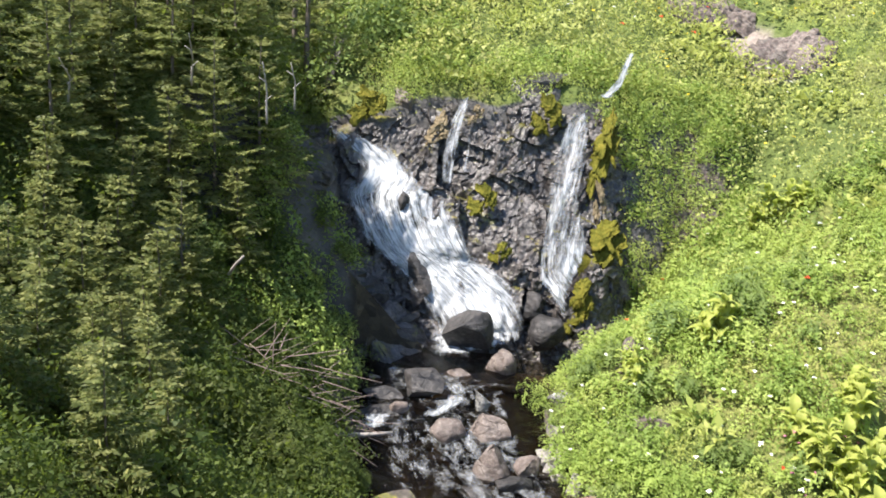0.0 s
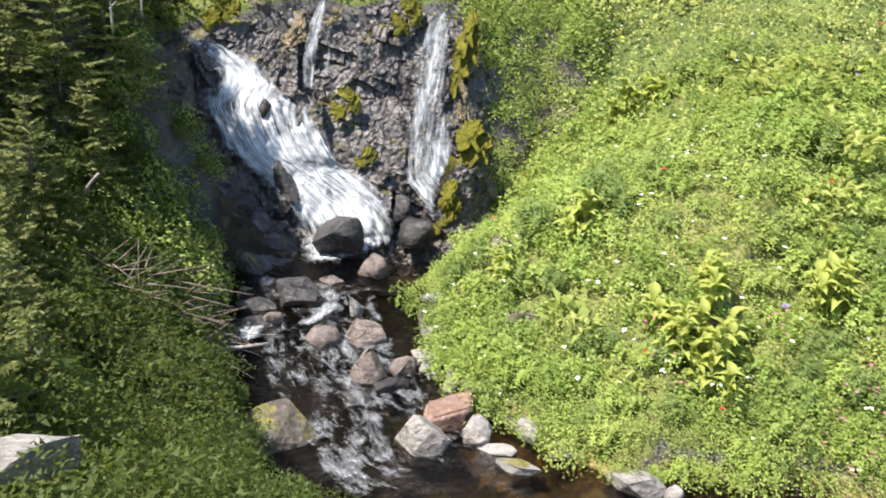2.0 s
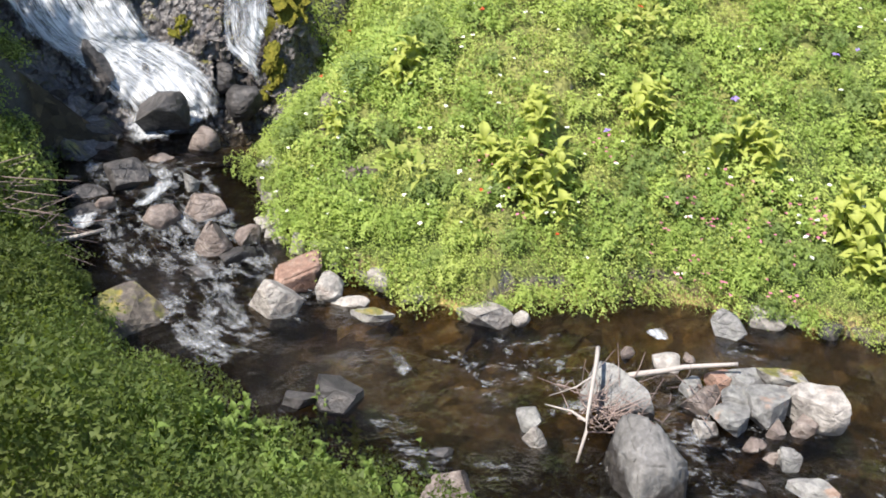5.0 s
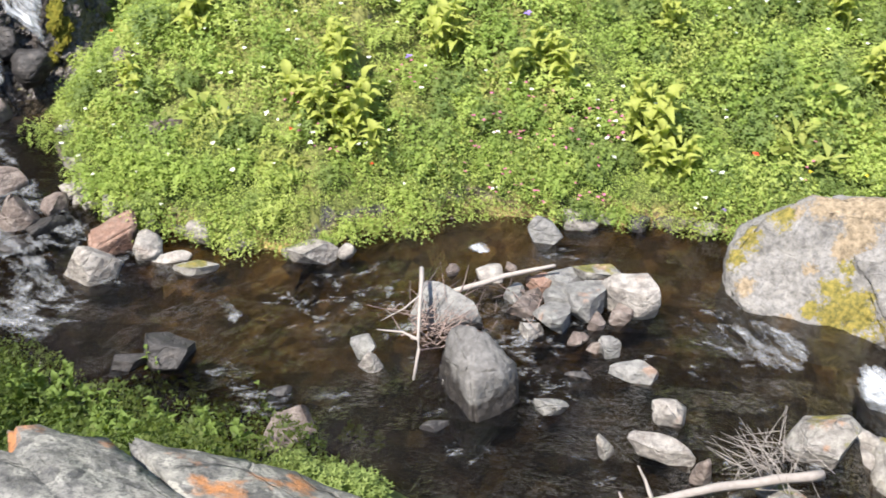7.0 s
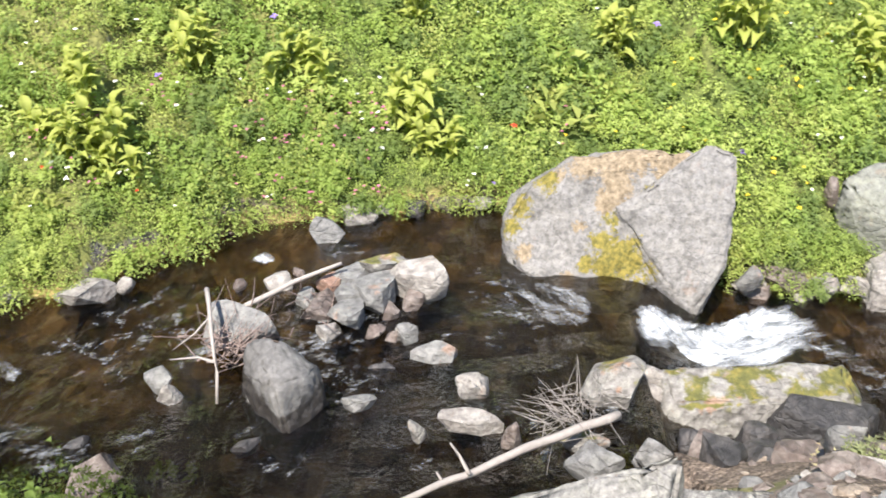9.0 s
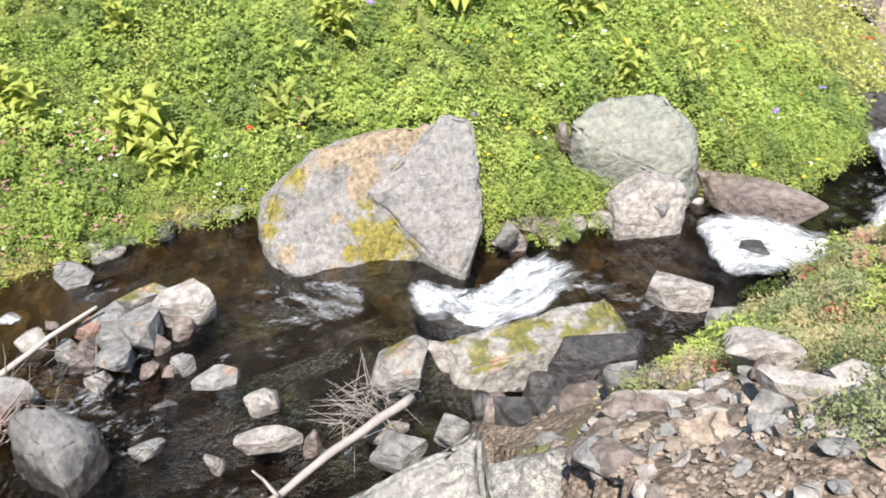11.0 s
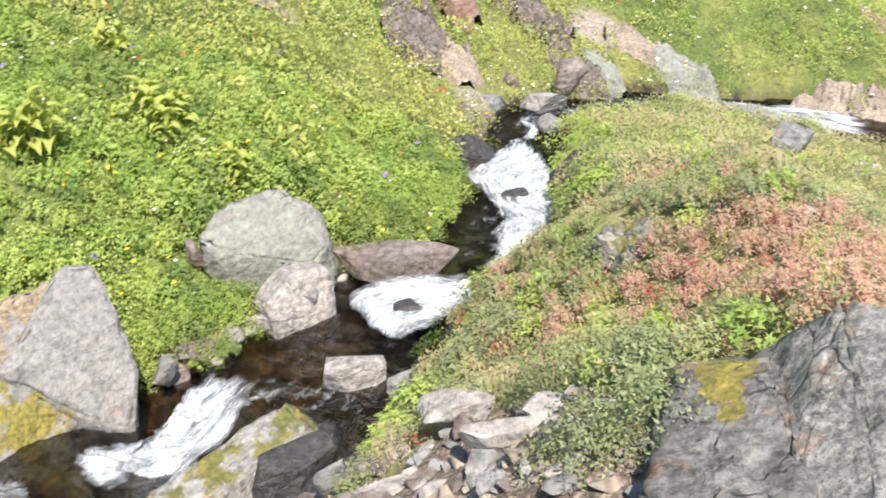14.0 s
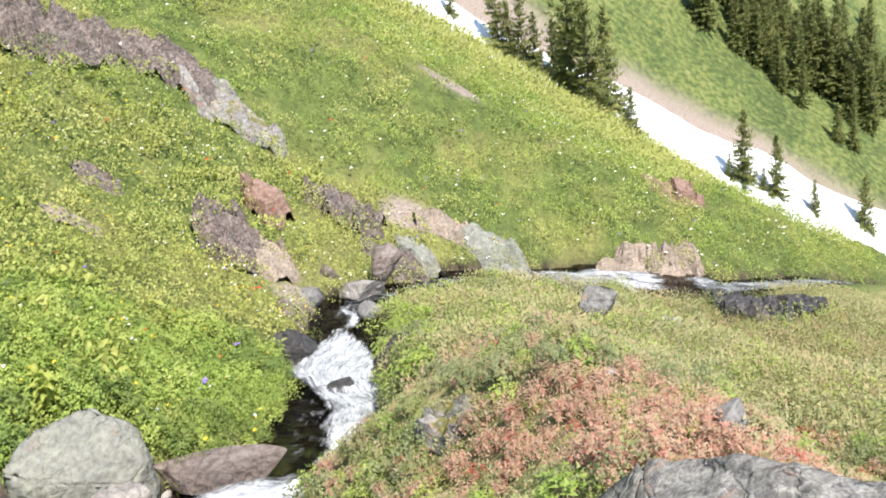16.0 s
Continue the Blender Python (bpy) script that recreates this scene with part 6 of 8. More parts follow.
def herb(seed, n, height, spread, ll, lw, upright=0.35):
    """One leafy clump as loose leaves over a dome, base at the origin."""
    r = np.random.default_rng(seed)
    a = r.uniform(0, 2 * np.pi, n)
    u = np.sqrt(r.uniform(0, 1, n))
    rad = u * spread
    h = height * (0.15 + 0.85 * r.uniform(0.62, 1, n) * np.sqrt(np.maximum(0.05, 1 - 0.85 * u * u)))
    base = np.stack([rad * np.cos(a), rad * np.sin(a), h], 1)
    b = a + r.normal(0, 0.9, n)
    el = r.normal(upright, 0.45, n)
    way = np.stack([np.cos(b) * np.cos(el), np.sin(b) * np.cos(el), np.sin(el)], 1)
    normal = np.stack([r.normal(0, 0.3, n), r.normal(0, 0.3, n), np.ones(n)], 1)
    L, W = ll * r.uniform(0.65, 1.3, n), lw * r.uniform(0.7, 1.3, n)
    if ll > 0.1:
        return leaf_quads(base, way, normal, L, W).reshape(n, 4, 3)
    return leaf_tris(base, way, normal, L, W)


def scatter(name, templates, pts, scale, material, label, category, lean=None):
    """All clumps of one kind in a single mesh."""
    r = np.random.default_rng(len(pts))
    which = r.integers(0, len(templates), len(pts))
    corners = templates[0].shape[1]
    out, own = [], []
    for i, t in enumerate(templates):
        p, s = pts[which == i], scale[which == i]
        if not len(p):
            continue
        a = r.uniform(0, 2 * np.pi, len(p))
        c, sn = np.cos(a)[:, None], np.sin(a)[:, None]
        t = t.reshape(-1, 3)
        x, y, z = t[None, :, 0], t[None, :, 1], t[None, :, 2]
        co = np.stack([(x * c - y * sn), (x * sn + y * c), z + 0 * a[:, None]], -1) * s[:, None, None]
        out.append((co + p[:, None]).reshape(-1, 3))
        own.append(np.repeat(r.uniform(0, 1, len(p)), len(t)))
    co = np.concatenate(out)
    ob = sheet(name, co, np.arange(len(co)).reshape(-1, corners), material)
    at = ob.data.attributes.new("clump", "FLOAT", "POINT")
    at.data.foreach_set("value", np.concatenate(own).astype(np.float32))
    return tagged(ob, label, category, kind="stuff")


KEEP_OUT = [(6.6, 3.9, 0.85), (6.05, 4.5, 0.5), (9.1, 2.15, 0.65), (9.2, 1.75, 0.55), (8.55, 1.75, 0.35), (7.0, 3.4, 0.5), (2.9, -1.4, 0.95), (3.3, -0.9, 0.5), (0.25, 0.95, 0.7)]


def rooted(x, y, side, keep=None):
    """Of the points given, those where plants can root on one side of the stream, with their distance from the water."""
    d, zw, hw = near_stream(x, y)
    e = np.abs(d) - hw - 0.16 * fnoise(x, y, 2.1, 3.0)
    ok = (e > -0.13) & (np.sign(d) == side)
    ok &= ~((y > 11.4) & (y < 13.05 + 0.15 * np.maximum(0, x)) & (x > -2.0) & (x < 2.1))
    ok &= ~((y > 10.75 + 0.35 * np.maximum(0, x - 1.6)) & (y < 13.0) & (x > 0.6) & (x < 1.95))
    for bx, by, br in KEEP_OUT + ROCKS + SOIL:
        ok &= np.hypot(x - bx, y - by) > br * 0.9
    if keep is not None:
        ok &= keep(x, y, e)
    x, y = x[ok], y[ok]
    z = np.maximum(ground(x, y), np.where(e[ok] < 0.1, zw[ok] + 0.02, -99))
    return np.stack([x, y, z], 1), e[ok]


def field(n, r0, r1, a0, a1, side, keep=None, seed=0):
    """n random ground points in a ring sector, on one side of the stream."""
    r = np.random.default_rng(seed)
    rad = np.sqrt(r.uniform(r0 * r0, r1 * r1, n))
    az = np.radians(r.uniform(a0, a1, n))
    return rooted(rad * np.sin(az), rad * np.cos(az), side, keep)


def packed(gap, r0, r1, a0, a1, side, keep=None, seed=0):
    """Evenly crowded ground points, about gap apart, in a ring sector on one side of the stream."""
    r = np.random.default_rng(seed)
    n = int(2 * r1 / gap)
    i, j = np.meshgrid(np.arange(n), np.arange(int(n * 1.155)), indexing="ij")
    x = (i + 0.5 * (j % 2)) * gap - r1 + r.uniform(-0.42, 0.42, i.shape) * gap
    y = j * gap * 0.866 - r1 + r.uniform(-0.42, 0.42, i.shape) * gap
    x, y = x.ravel(), y.ravel()
    rad, az = np.hypot(x, y), np.degrees(np.arctan2(x, y))
    m = (rad > r0) & (rad < r1) & (az > a0) & (az < a1)
    return rooted(x[m], y[m], side, keep)


def in_patches(x, y, cut, scale=0.9, seed=11.0):
    return fnoise(x, y, scale, seed) > cut


def mound(seed, n, rad, high, ll, lw):
    """A rounded leafy bush: leaves set outwards over a dome."""
    r = np.random.default_rng(seed)
    a = r.uniform(0, math.tau, n)
    el = np.arcsin(r.uniform(0.02, 1, n))
    out = np.stack([np.cos(a) * np.cos(el), np.sin(a) * np.cos(el), np.sin(el)], 1)
    lump = 1 + 0.22 * np.sin(3 * a + seed) * np.cos(el) + 0.14 * np.sin(5 * a + 2 * seed) + r.normal(0, 0.05, n)
    base = out * lump[:, None] * np.array([rad, rad, high])
    tang = np.cross(out, r.normal(0, 1, (n, 3)))
    tang /= np.linalg.norm(tang, axis=1)[:, None]
    way = tang * 0.85 + out * 0.45 + np.array([0, 0, 0.12])
    way /= np.linalg.norm(way, axis=1)[:, None]
    return leaf_tris(base, way, out + r.normal(0, 0.25, (n, 3)), ll * r.uniform(0.7, 1.3, n), lw * r.uniform(0.7, 1.3, n))


def sprigs(seed, stems, rad, high, ll, lw, whorls=3, each=7):
    """A bush of upright leafy stems: whorls of narrow leaves round every stem, widest at the tips."""
    r = np.random.default_rng(seed)
    base, way, nrm, ln = [], [], [], []
    for i in range(stems):
        a, u = i * 2.39996 + r.normal(0, 0.25), math.sqrt((i + 0.5) / stems)
        lean = np.array([math.cos(a) * u * 0.75, math.sin(a) * u * 0.75, 1.0])
        tip = np.array([math.cos(a) * u * rad, math.sin(a) * u * rad, high * (1 - 0.55 * u * u) * r.uniform(0.82, 1.12)])
        lean /= np.linalg.norm(lean)
        s1 = np.cross(lean, [0.3, 0.9, 0.1])
        s1 /= np.linalg.norm(s1)
        s2 = np.cross(lean, s1)
        for w in range(whorls):
            c = tip - lean * 0.055 * w
            for k in range(each):
                b = (k + 0.5 * w) * math.tau / each + r.normal(0, 0.2)
                d = s1 * math.cos(b) + s2 * math.sin(b) + lean * r.normal(0.45 - 0.15 * w, 0.2)
                base.append(c)
                way.append(d / np.linalg.norm(d))
                nrm.append(lean + r.normal(0, 0.15, 3))
                ln.append(ll * (0.8 + 0.25 * w) * r.uniform(0.75, 1.2))
    ln = np.array(ln)
    return leaf_tris(np.array(base), np.array(way), np.array(nrm), ln, lw * ln / ll)


bushes = [mound(i, 300, 0.21, 0.27, 0.044, 0.020) for i in range(6)]
feathery = [sprigs(120 + i, 21, 0.22, 0.34, 0.062, 0.016) for i in range(5)]
leafy = [sprigs(140 + i, 18, 0.20, 0.30, 0.062, 0.026, 2, 6) for i in range(5)]
mounds = [mound(i, 260, 0.30, 0.40, 0.046, 0.021) for i in range(6)]
mounds_big = [mound(80 + i, 560, 0.34, 0.40, 0.044, 0.020) for i in range(5)]
mounds_mid = [mound(10 + i, 170, 0.40, 0.42, 0.070, 0.030) for i in range(5)]
mounds_far = [mound(15 + i, 190, 0.50, 0.40, 0.085, 0.035) for i in range(5)]
lush = [herb(i, 42, 0.22, 0.20, 0.046, 0.019, 0.25) for i in range(6)]
mid = [herb(20 + i, 30, 0.28, 0.22, 0.056, 0.024, 0.3) for i in range(5)]
low = [herb(30 + i, 22, 0.11, 0.20, 0.036, 0.013, 0.8) for i in range(5)]
coarse = [herb(40 + i, 26, 0.26, 0.40, 0.099, 0.040, 0.45) for i in range(4)]
broad = [herb(50 + i, 16, 0.34, 0.22, 0.15, 0.07, 0.5) for i in range(4)]


def grow(name, temps, n, r0, r1, a0, a1, side, mat, label, cat, smin=0.7, smax=1.25, keep=None, seed=0):
    p, e = field(n, r0, r1, a0, a1, side, keep, seed)
    s = np.random.default_rng(seed + 1).uniform(smin, smax, len(p)) * (0.75 + 0.25 * np.clip(e / 0.8, 0, 1)) * (1 + 0.36 * fnoise(p[:, 0], p[:, 1], 6.5, 8.0, 2) + 0.18 * fnoise(p[:, 0], p[:, 1], 2.0, 5.0, 1))
    return scatter(name, temps, p, s, mat, label, cat)


def crowd(temps, gap, share, r0, r1, a0, a1, mat, label, smin, smax, keep=None, seed=0, of=0, side=1, kind_="herbs"):
    """Plants standing shoulder to shoulder; share picks those of one kind out of the crowd, so that several kinds fill it between them."""
    p, e = packed(gap, r0, r1, a0, a1, side, keep, of)
    pick = (np.random.default_rng(of + 9).uniform(0, 1, len(p)) + 0.30 * fnoise(p[:, 0], p[:, 1], 1.5, 4.0 + of)) % 1.0
    m = (pick >= share[0]) & (pick < share[1])
    s = np.random.default_rng(seed).uniform(smin, smax, len(p)) * (0.8 + 0.2 * np.clip(e / 0.5, 0, 1)) * (1 + 0.22 * fnoise(p[:, 0], p[:, 1], 1.9, 5.0, 1))
    return scatter(kind_, temps, p[m], s[m], mat, label, kind_)


M_herb2 = leaf_material("yellow_green_leaves", [(0.25, 0.30, 0.07), (0.33, 0.37, 0.10), (0.42, 0.42, 0.13)], 0.3, (0.40, 0.39, 0.12), (0.45, 0.52, 0.12), clump=0.5)
M_herb3 = leaf_material("deep_green_leaves", [(0.12, 0.175, 0.055), (0.175, 0.235, 0.07), (0.23, 0.285, 0.09)], 0.1, clump=0.5)
# leaf green lowered to imitate tree shade on the camera's bank
M_shade = leaf_material("shade_dark_leaves", [(0.036, 0.058, 0.014), (0.066, 0.096, 0.024), (0.115, 0.142, 0.038)], 0.35, (0.10, 0.085, 0.03), clump=0.6)
M_heath = leaf_material("heather_meadow_leaves", [(0.24, 0.27, 0.11), (0.20, 0.245, 0.08), (0.34, 0.345, 0.17), (0.28, 0.31, 0.12), (0.38, 0.28, 0.18), (0.33, 0.33, 0.18), (0.23, 0.275, 0.10)], 0.35, (0.43, 0.31, 0.19), (0.45, 0.42, 0.15), 0.65, 0.35, clump=0.6)
M_grey = leaf_material("grey_green_leaves", [(0.13, 0.16, 0.075), (0.20, 0.235, 0.11), (0.27, 0.30, 0.15), (0.36, 0.37, 0.21)], 0.2, (0.34, 0.30, 0.16), (0.36, 0.42, 0.16), clump=0.5)
M_coral = leaf_material("coral_autumn_leaves", [(0.48, 0.27, 0.20), (0.50, 0.23, 0.18), (0.47, 0.34, 0.25), (0.36, 0.33, 0.18), (0.54, 0.39, 0.31)], 0.0, through_col=(0.52, 0.30, 0.17))
M_red = leaf_material("red_leaves", [(0.38, 0.08, 0.07), (0.44, 0.13, 0.10), (0.34, 0.16, 0.09)], 0.0, through_col=(0.5, 0.14, 0.09))

HERBS = "dense leafy green herbs covering the hillside"
MOUNDS = "rounded bushes of leafy green herbs on the hillside"
NEAR = (6.0, 13.2, -3, 106)
crowd(bushes, 0.27, (0.0, 0.34), *NEAR, M_herb, MOUNDS, 0.8, 1.35, None, 1, 1)
crowd(feathery, 0.27, (0.34, 0.58), *NEAR, M_herb, "feathery upright green herbs on the hillside", 0.75, 1.2, None, 2, 1)
crowd(leafy, 0.27, (0.58, 0.78), *NEAR, M_herb, "leafy upright green herbs on the hillside", 0.75, 1.2, None, 3, 1)
crowd(feathery, 0.27, (0.78, 0.92), *NEAR, M_herb3, "darker feathery herbs in clumps", 0.9, 1.3, None, 4, 1)
crowd(bushes, 0.27, (0.92, 1.0), *NEAR, M_herb2, "rounded yellow-green bushes on the hillside", 0.7, 1.15, None, 5, 1)
EDGE = "cushions of leafy green herbs bulging over the water's edge"
crowd(mounds_big, 0.29, (0.0, 0.75), 6.0, 12.0, -3, 100, M_herb, EDGE, 0.55, 1.05, lambda x, y, e: (e < 0.42) & (e > -0.04), 6, 2)
crowd(mounds_big, 0.29, (0.75, 1.0), 6.0, 12.0, -3, 100, M_herb3, EDGE, 0.55, 1.0, lambda x, y, e: (e < 0.42) & (e > -0.04), 7, 2)
MIDR = (13.0, 20.0, -14, 106)
crowd(mounds_mid, 0.42, (0.0, 0.5), *MIDR, M_herbfar, MOUNDS, 0.65, 1.2, None, 8, 3)
crowd(mounds_mid, 0.42, (0.5, 0.56), *MIDR, M_herb3, "rounded darker green bushes on the hillside", 0.65, 1.1, None, 9, 3)
crowd(mounds_mid, 0.42, (0.56, 1.0), *MIDR, M_herb2, "rounded yellow-green bushes on the hillside", 0.6, 1.0, None, 10, 3)
FARR = (19.8, 36.0, 52, 126)
crowd(mounds_far, 0.55, (0.0, 0.36), *FARR, M_herbfar, HERBS, 0.5, 1.0, None, 11, 4)
crowd(mounds_far, 0.55, (0.36, 0.72), *FARR, M_herb, HERBS, 0.5, 1.0, None, 12, 4)
crowd(mounds_far, 0.55, (0.72, 0.93), *FARR, M_herb3, HERBS, 0.5, 1.0, None, 17, 4)
crowd(mounds_far, 0.55, (0.93, 1.0), *FARR, M_herb2, HERBS, 0.45, 0.85, None, 13, 4)
grow("herbs", coarse, 6000, 35, 62, 84, 124, 1, M_herbfar, HERBS, "herbs", 1.1, 1.9, lambda x, y, e: far_side(x, y) < ground(x, y, False) - 0.5, 5)
crowd(lush, 0.17, (0.0, 1.0), *NEAR, M_herb, HERBS, 0.55, 0.95, None, 14, 5)
crowd(lush, 0.13, (0.0, 1.0), 6.0, 11.8, -3, 100, M_herb, EDGE, 0.7, 1.1, lambda x, y, e: (e < 0.32) & (e > -0.08), 15, 6)
YG = "yellow-green broad leaves among the herbs"
grow("herbs", broad, 1500, 7.0, 13.0, 0, 108, 1, M_herb2, YG, "herbs", 0.7, 1.15, lambda x, y, e: in_patches(x, y, 0.30) & (e > 0.5), 6)
grow("herbs", broad, 2200, 13.0, 20.0, 0, 108, 1, M_herb2, YG, "herbs", 0.5, 0.95, lambda x, y, e: in_patches(x, y, 0.2), 7)
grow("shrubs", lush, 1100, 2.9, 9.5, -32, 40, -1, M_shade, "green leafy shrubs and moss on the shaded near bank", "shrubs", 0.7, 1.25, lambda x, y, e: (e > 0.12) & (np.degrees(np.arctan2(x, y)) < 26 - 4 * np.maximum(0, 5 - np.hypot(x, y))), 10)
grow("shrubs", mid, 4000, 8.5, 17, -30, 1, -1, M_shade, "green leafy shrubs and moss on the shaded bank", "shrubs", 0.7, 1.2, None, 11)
# brighter and darker leaf colours paint this bank's sunlit and shaded parts
BANK = "green bank shrubs with sun and shade put into leaf colour"
LEFT_BANK = dict(side=-1, kind_="shrubs")
crowd(bushes, 0.21, (0.0, 0.55), 9.4, 11.6, -15, -1, M_herb, BANK, 0.7, 1.15, lambda x, y, e: (e > 0.02) & (e < 1.9), 57, 21, **LEFT_BANK)
crowd(feathery, 0.21, (0.0, 0.55), 7.4, 9.4, -15, 4, M_shade, "leafy bank shrubs with shade put into dark leaf colour", 0.7, 1.15, lambda x, y, e: (e > 0.02) & (e < 1.9), 59, 21, **LEFT_BANK)
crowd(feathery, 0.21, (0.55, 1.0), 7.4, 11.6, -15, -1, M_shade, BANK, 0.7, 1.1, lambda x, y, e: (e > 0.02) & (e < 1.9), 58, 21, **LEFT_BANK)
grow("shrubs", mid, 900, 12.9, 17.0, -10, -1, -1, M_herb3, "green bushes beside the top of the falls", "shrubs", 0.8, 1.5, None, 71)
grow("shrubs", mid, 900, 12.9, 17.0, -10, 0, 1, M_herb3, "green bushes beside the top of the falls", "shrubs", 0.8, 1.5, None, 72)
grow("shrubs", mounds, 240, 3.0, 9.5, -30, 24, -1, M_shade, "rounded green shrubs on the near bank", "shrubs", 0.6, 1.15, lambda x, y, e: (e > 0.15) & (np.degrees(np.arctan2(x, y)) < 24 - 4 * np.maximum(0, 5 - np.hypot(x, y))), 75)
grow("shrubs", mounds, 260, 3.2, 9.5, -30, 24, -1, M_shade, "rounded bank shrubs darkened in leaf colour for shade", "shrubs", 0.6, 1.1, lambda x, y, e: (e > 0.15) & (np.degrees(np.arctan2(x, y)) < 24 - 4 * np.maximum(0, 5 - np.hypot(x, y))), 73)
def shoulder(x, y, e):
    return (x > 2.2) & (e > 0.1) & (np.hypot((x - 3.2) / 1.3, (y - 0.1) / 0.9) > 0.95) & ~((y > 0.75) & (x < 6.4))
def coral(x, y, e):
    spread = np.hypot((0.85 * (x - 4.7) + 0.5 * (y + 1.9)) / 1.5, (-0.5 * (x - 4.7) + 0.85 * (y + 1.9)) / 0.68)
    return shoulder(x, y, e) & (spread + 0.35 * fnoise(x, y, 2.2, 6.0) + 0.65 * fnoise(x, y, 9.0, 2.0, 2) < 1.0)


def plain_heath(x, y, e):
    return shoulder(x, y, e) & ~coral(x, y, e) & (e > 0.25)


SHOULDER = (2.9, 9.5, 70, 136)
HEATH = dict(side=-1, kind_="heather")
crowd(low, 0.13, (0.0, 1.0), *SHOULDER, M_heath, "low heather and grass turning red and tan", 0.6, 1.1, plain_heath, 41, 11, **HEATH)
crowd(bushes, 0.19, (0.0, 0.24), *SHOULDER, M_grey, "low grey-green sprigs among the heather", 0.35, 0.75, plain_heath, 42, 12, **HEATH)
crowd(feathery, 0.19, (0.24, 0.46), *SHOULDER, M_heath, "tan and olive sprigs of heather", 0.35, 0.7, plain_heath, 43, 12, **HEATH)
crowd(leafy, 0.19, (0.46, 0.60), *SHOULDER, M_herb, "fresh green tufts among the heather", 0.35, 0.75, plain_heath, 44, 12, **HEATH)
crowd(feathery, 0.19, (0.60, 0.74), *SHOULDER, M_grey, "grey-green feathery sprigs among the heather", 0.4, 0.75, plain_heath, 45, 12, **HEATH)
crowd(leafy, 0.19, (0.74, 0.80), *SHOULDER, M_red, "clusters of crimson leaves in the heather", 0.35, 0.6, lambda x, y, e: plain_heath(x, y, e) & in_patches(x, y, -0.1, 1.8, 1.0), 46, 12, **HEATH)
crowd(feathery, 0.19, (0.80, 0.96), *SHOULDER, M_coral, "pink and tan sprigs among the heather", 0.3, 0.6, plain_heath, 47, 12, **HEATH)
crowd(low, 0.10, (0.0, 1.0), *SHOULDER, M_coral, "coral-red autumn leaves spread over the shoulder", 0.6, 1.0, coral, 48, 13, **HEATH)
crowd(feathery, 0.16, (0.0, 0.55), *SHOULDER, M_coral, "coral-red autumn sprigs on the shoulder", 0.35, 0.6, coral, 49, 14, **HEATH)
crowd(leafy, 0.22, (0.4, 0.52), *SHOULDER, M_red, "clusters of crimson leaves on the shoulder", 0.25, 0.42, coral, 50, 14, **HEATH)
crowd(bushes, 0.22, (0.62, 0.8), *SHOULDER, M_herbfar, "fresh green tufts among the red leaves", 0.3, 0.5, coral, 51, 14, **HEATH)
grow("heather", low, 12000, 9.3, 22.0, 88, 136, -1, M_heath, "low heather and grass turning red and tan", "heather", 1.0, 1.8, shoulder, 13)
crowd(mounds_mid, 0.42, (0.0, 0.45), 9.2, 20.0, 92, 136, M_heath, "tan and olive heather on the lower shoulder", 0.4, 0.7, plain_heath, 52, 15, **HEATH)
crowd(mounds_mid, 0.42, (0.45, 0.62), 9.2, 20.0, 92, 136, M_grey, "grey-green bushes on the lower shoulder", 0.4, 0.75, plain_heath, 53, 15, **HEATH)
crowd(mounds_mid, 0.42, (0.62, 0.95), 9.2, 20.0, 92, 136, M_herb, "fresh green bushes on the lower shoulder", 0.4, 0.8, plain_heath, 54, 15, **HEATH)
grow("heather", low, 4000, 8.0, 20.0, 98, 130, -1, M_coral, "pink and tan grass on the lower shoulder", "heather", 0.7, 1.3, lambda x, y, e: shoulder(x, y, e) & in_patches(x, y, 0.25, 0.8, 5.0), 19)
crowd(leafy, 0.2, (0.0, 0.6), 4.0, 14.0, 78, 116, M_herb, "leafy green plants along the cascade", 0.6, 1.1, lambda x, y, e: ((x > 9.3) | (y > 0.4)) & (e < 0.6) & (e > 0.0) & shoulder(x, y, 1.0), 55, 16, **HEATH)
crowd(bushes, 0.2, (0.6, 1.0), 4.0, 14.0, 78, 116, M_grey, "grey-green bushes along the cascade", 0.6, 1.1, lambda x, y, e: ((x > 9.3) | (y > 0.4)) & (e < 0.6) & (e > 0.0) & shoulder(x, y, 1.0), 56, 16, **HEATH)
grow("herbs", lush, 1500, 4.0, 12.0, 78, 112, -1, M_shade, "green herbs edging the stream", "herbs", 0.6, 1.0, lambda x, y, e: e < 0.55, 15)


def brow(n, x0, x1, y0, y1, temps, smin, smax, mat, label, seed):
    """Bushes and tufts crowding the brow of the rock wall."""
    r = np.random.default_rng(seed)
    x, y = r.uniform(x0, x1, n), r.uniform(y0, y1, n)
    y = y + 0.12 * np.maximum(0, x) ** 1.3
    return scatter("shrubs", temps, np.stack([x, y, ground(x, y) - 0.05], 1), r.uniform(smin, smax, n), mat, label, "shrubs")


brow(90, -3.4, -0.9, 13.3, 17.5, mounds_mid, 0.8, 1.6, M_herb3, "rounded green bushes above the falls", 81)
brow(60, -1.0, 2.9, 13.05, 13.6, mounds, 0.5, 1.0, M_herb, "leafy tufts hanging over the rock wall", 82)
brow(160, -0.9, 2.9, 12.95, 13.5, low, 1.0, 2.0, M_herb2, "yellow-green grass on the brow of the rock wall", 83)
brow(60, -3.2, -1.75, 11.0, 13.3, mounds, 0.8, 1.5, M_shade, "shrubs beside the falls with shade put into leaf colour", 84)


brow(420, 2.0, 4.2, 11.2, 13.3, bushes, 0.5, 1.0, M_herb, "leafy tufts on the steep slope beside the narrow waterfall", 85)
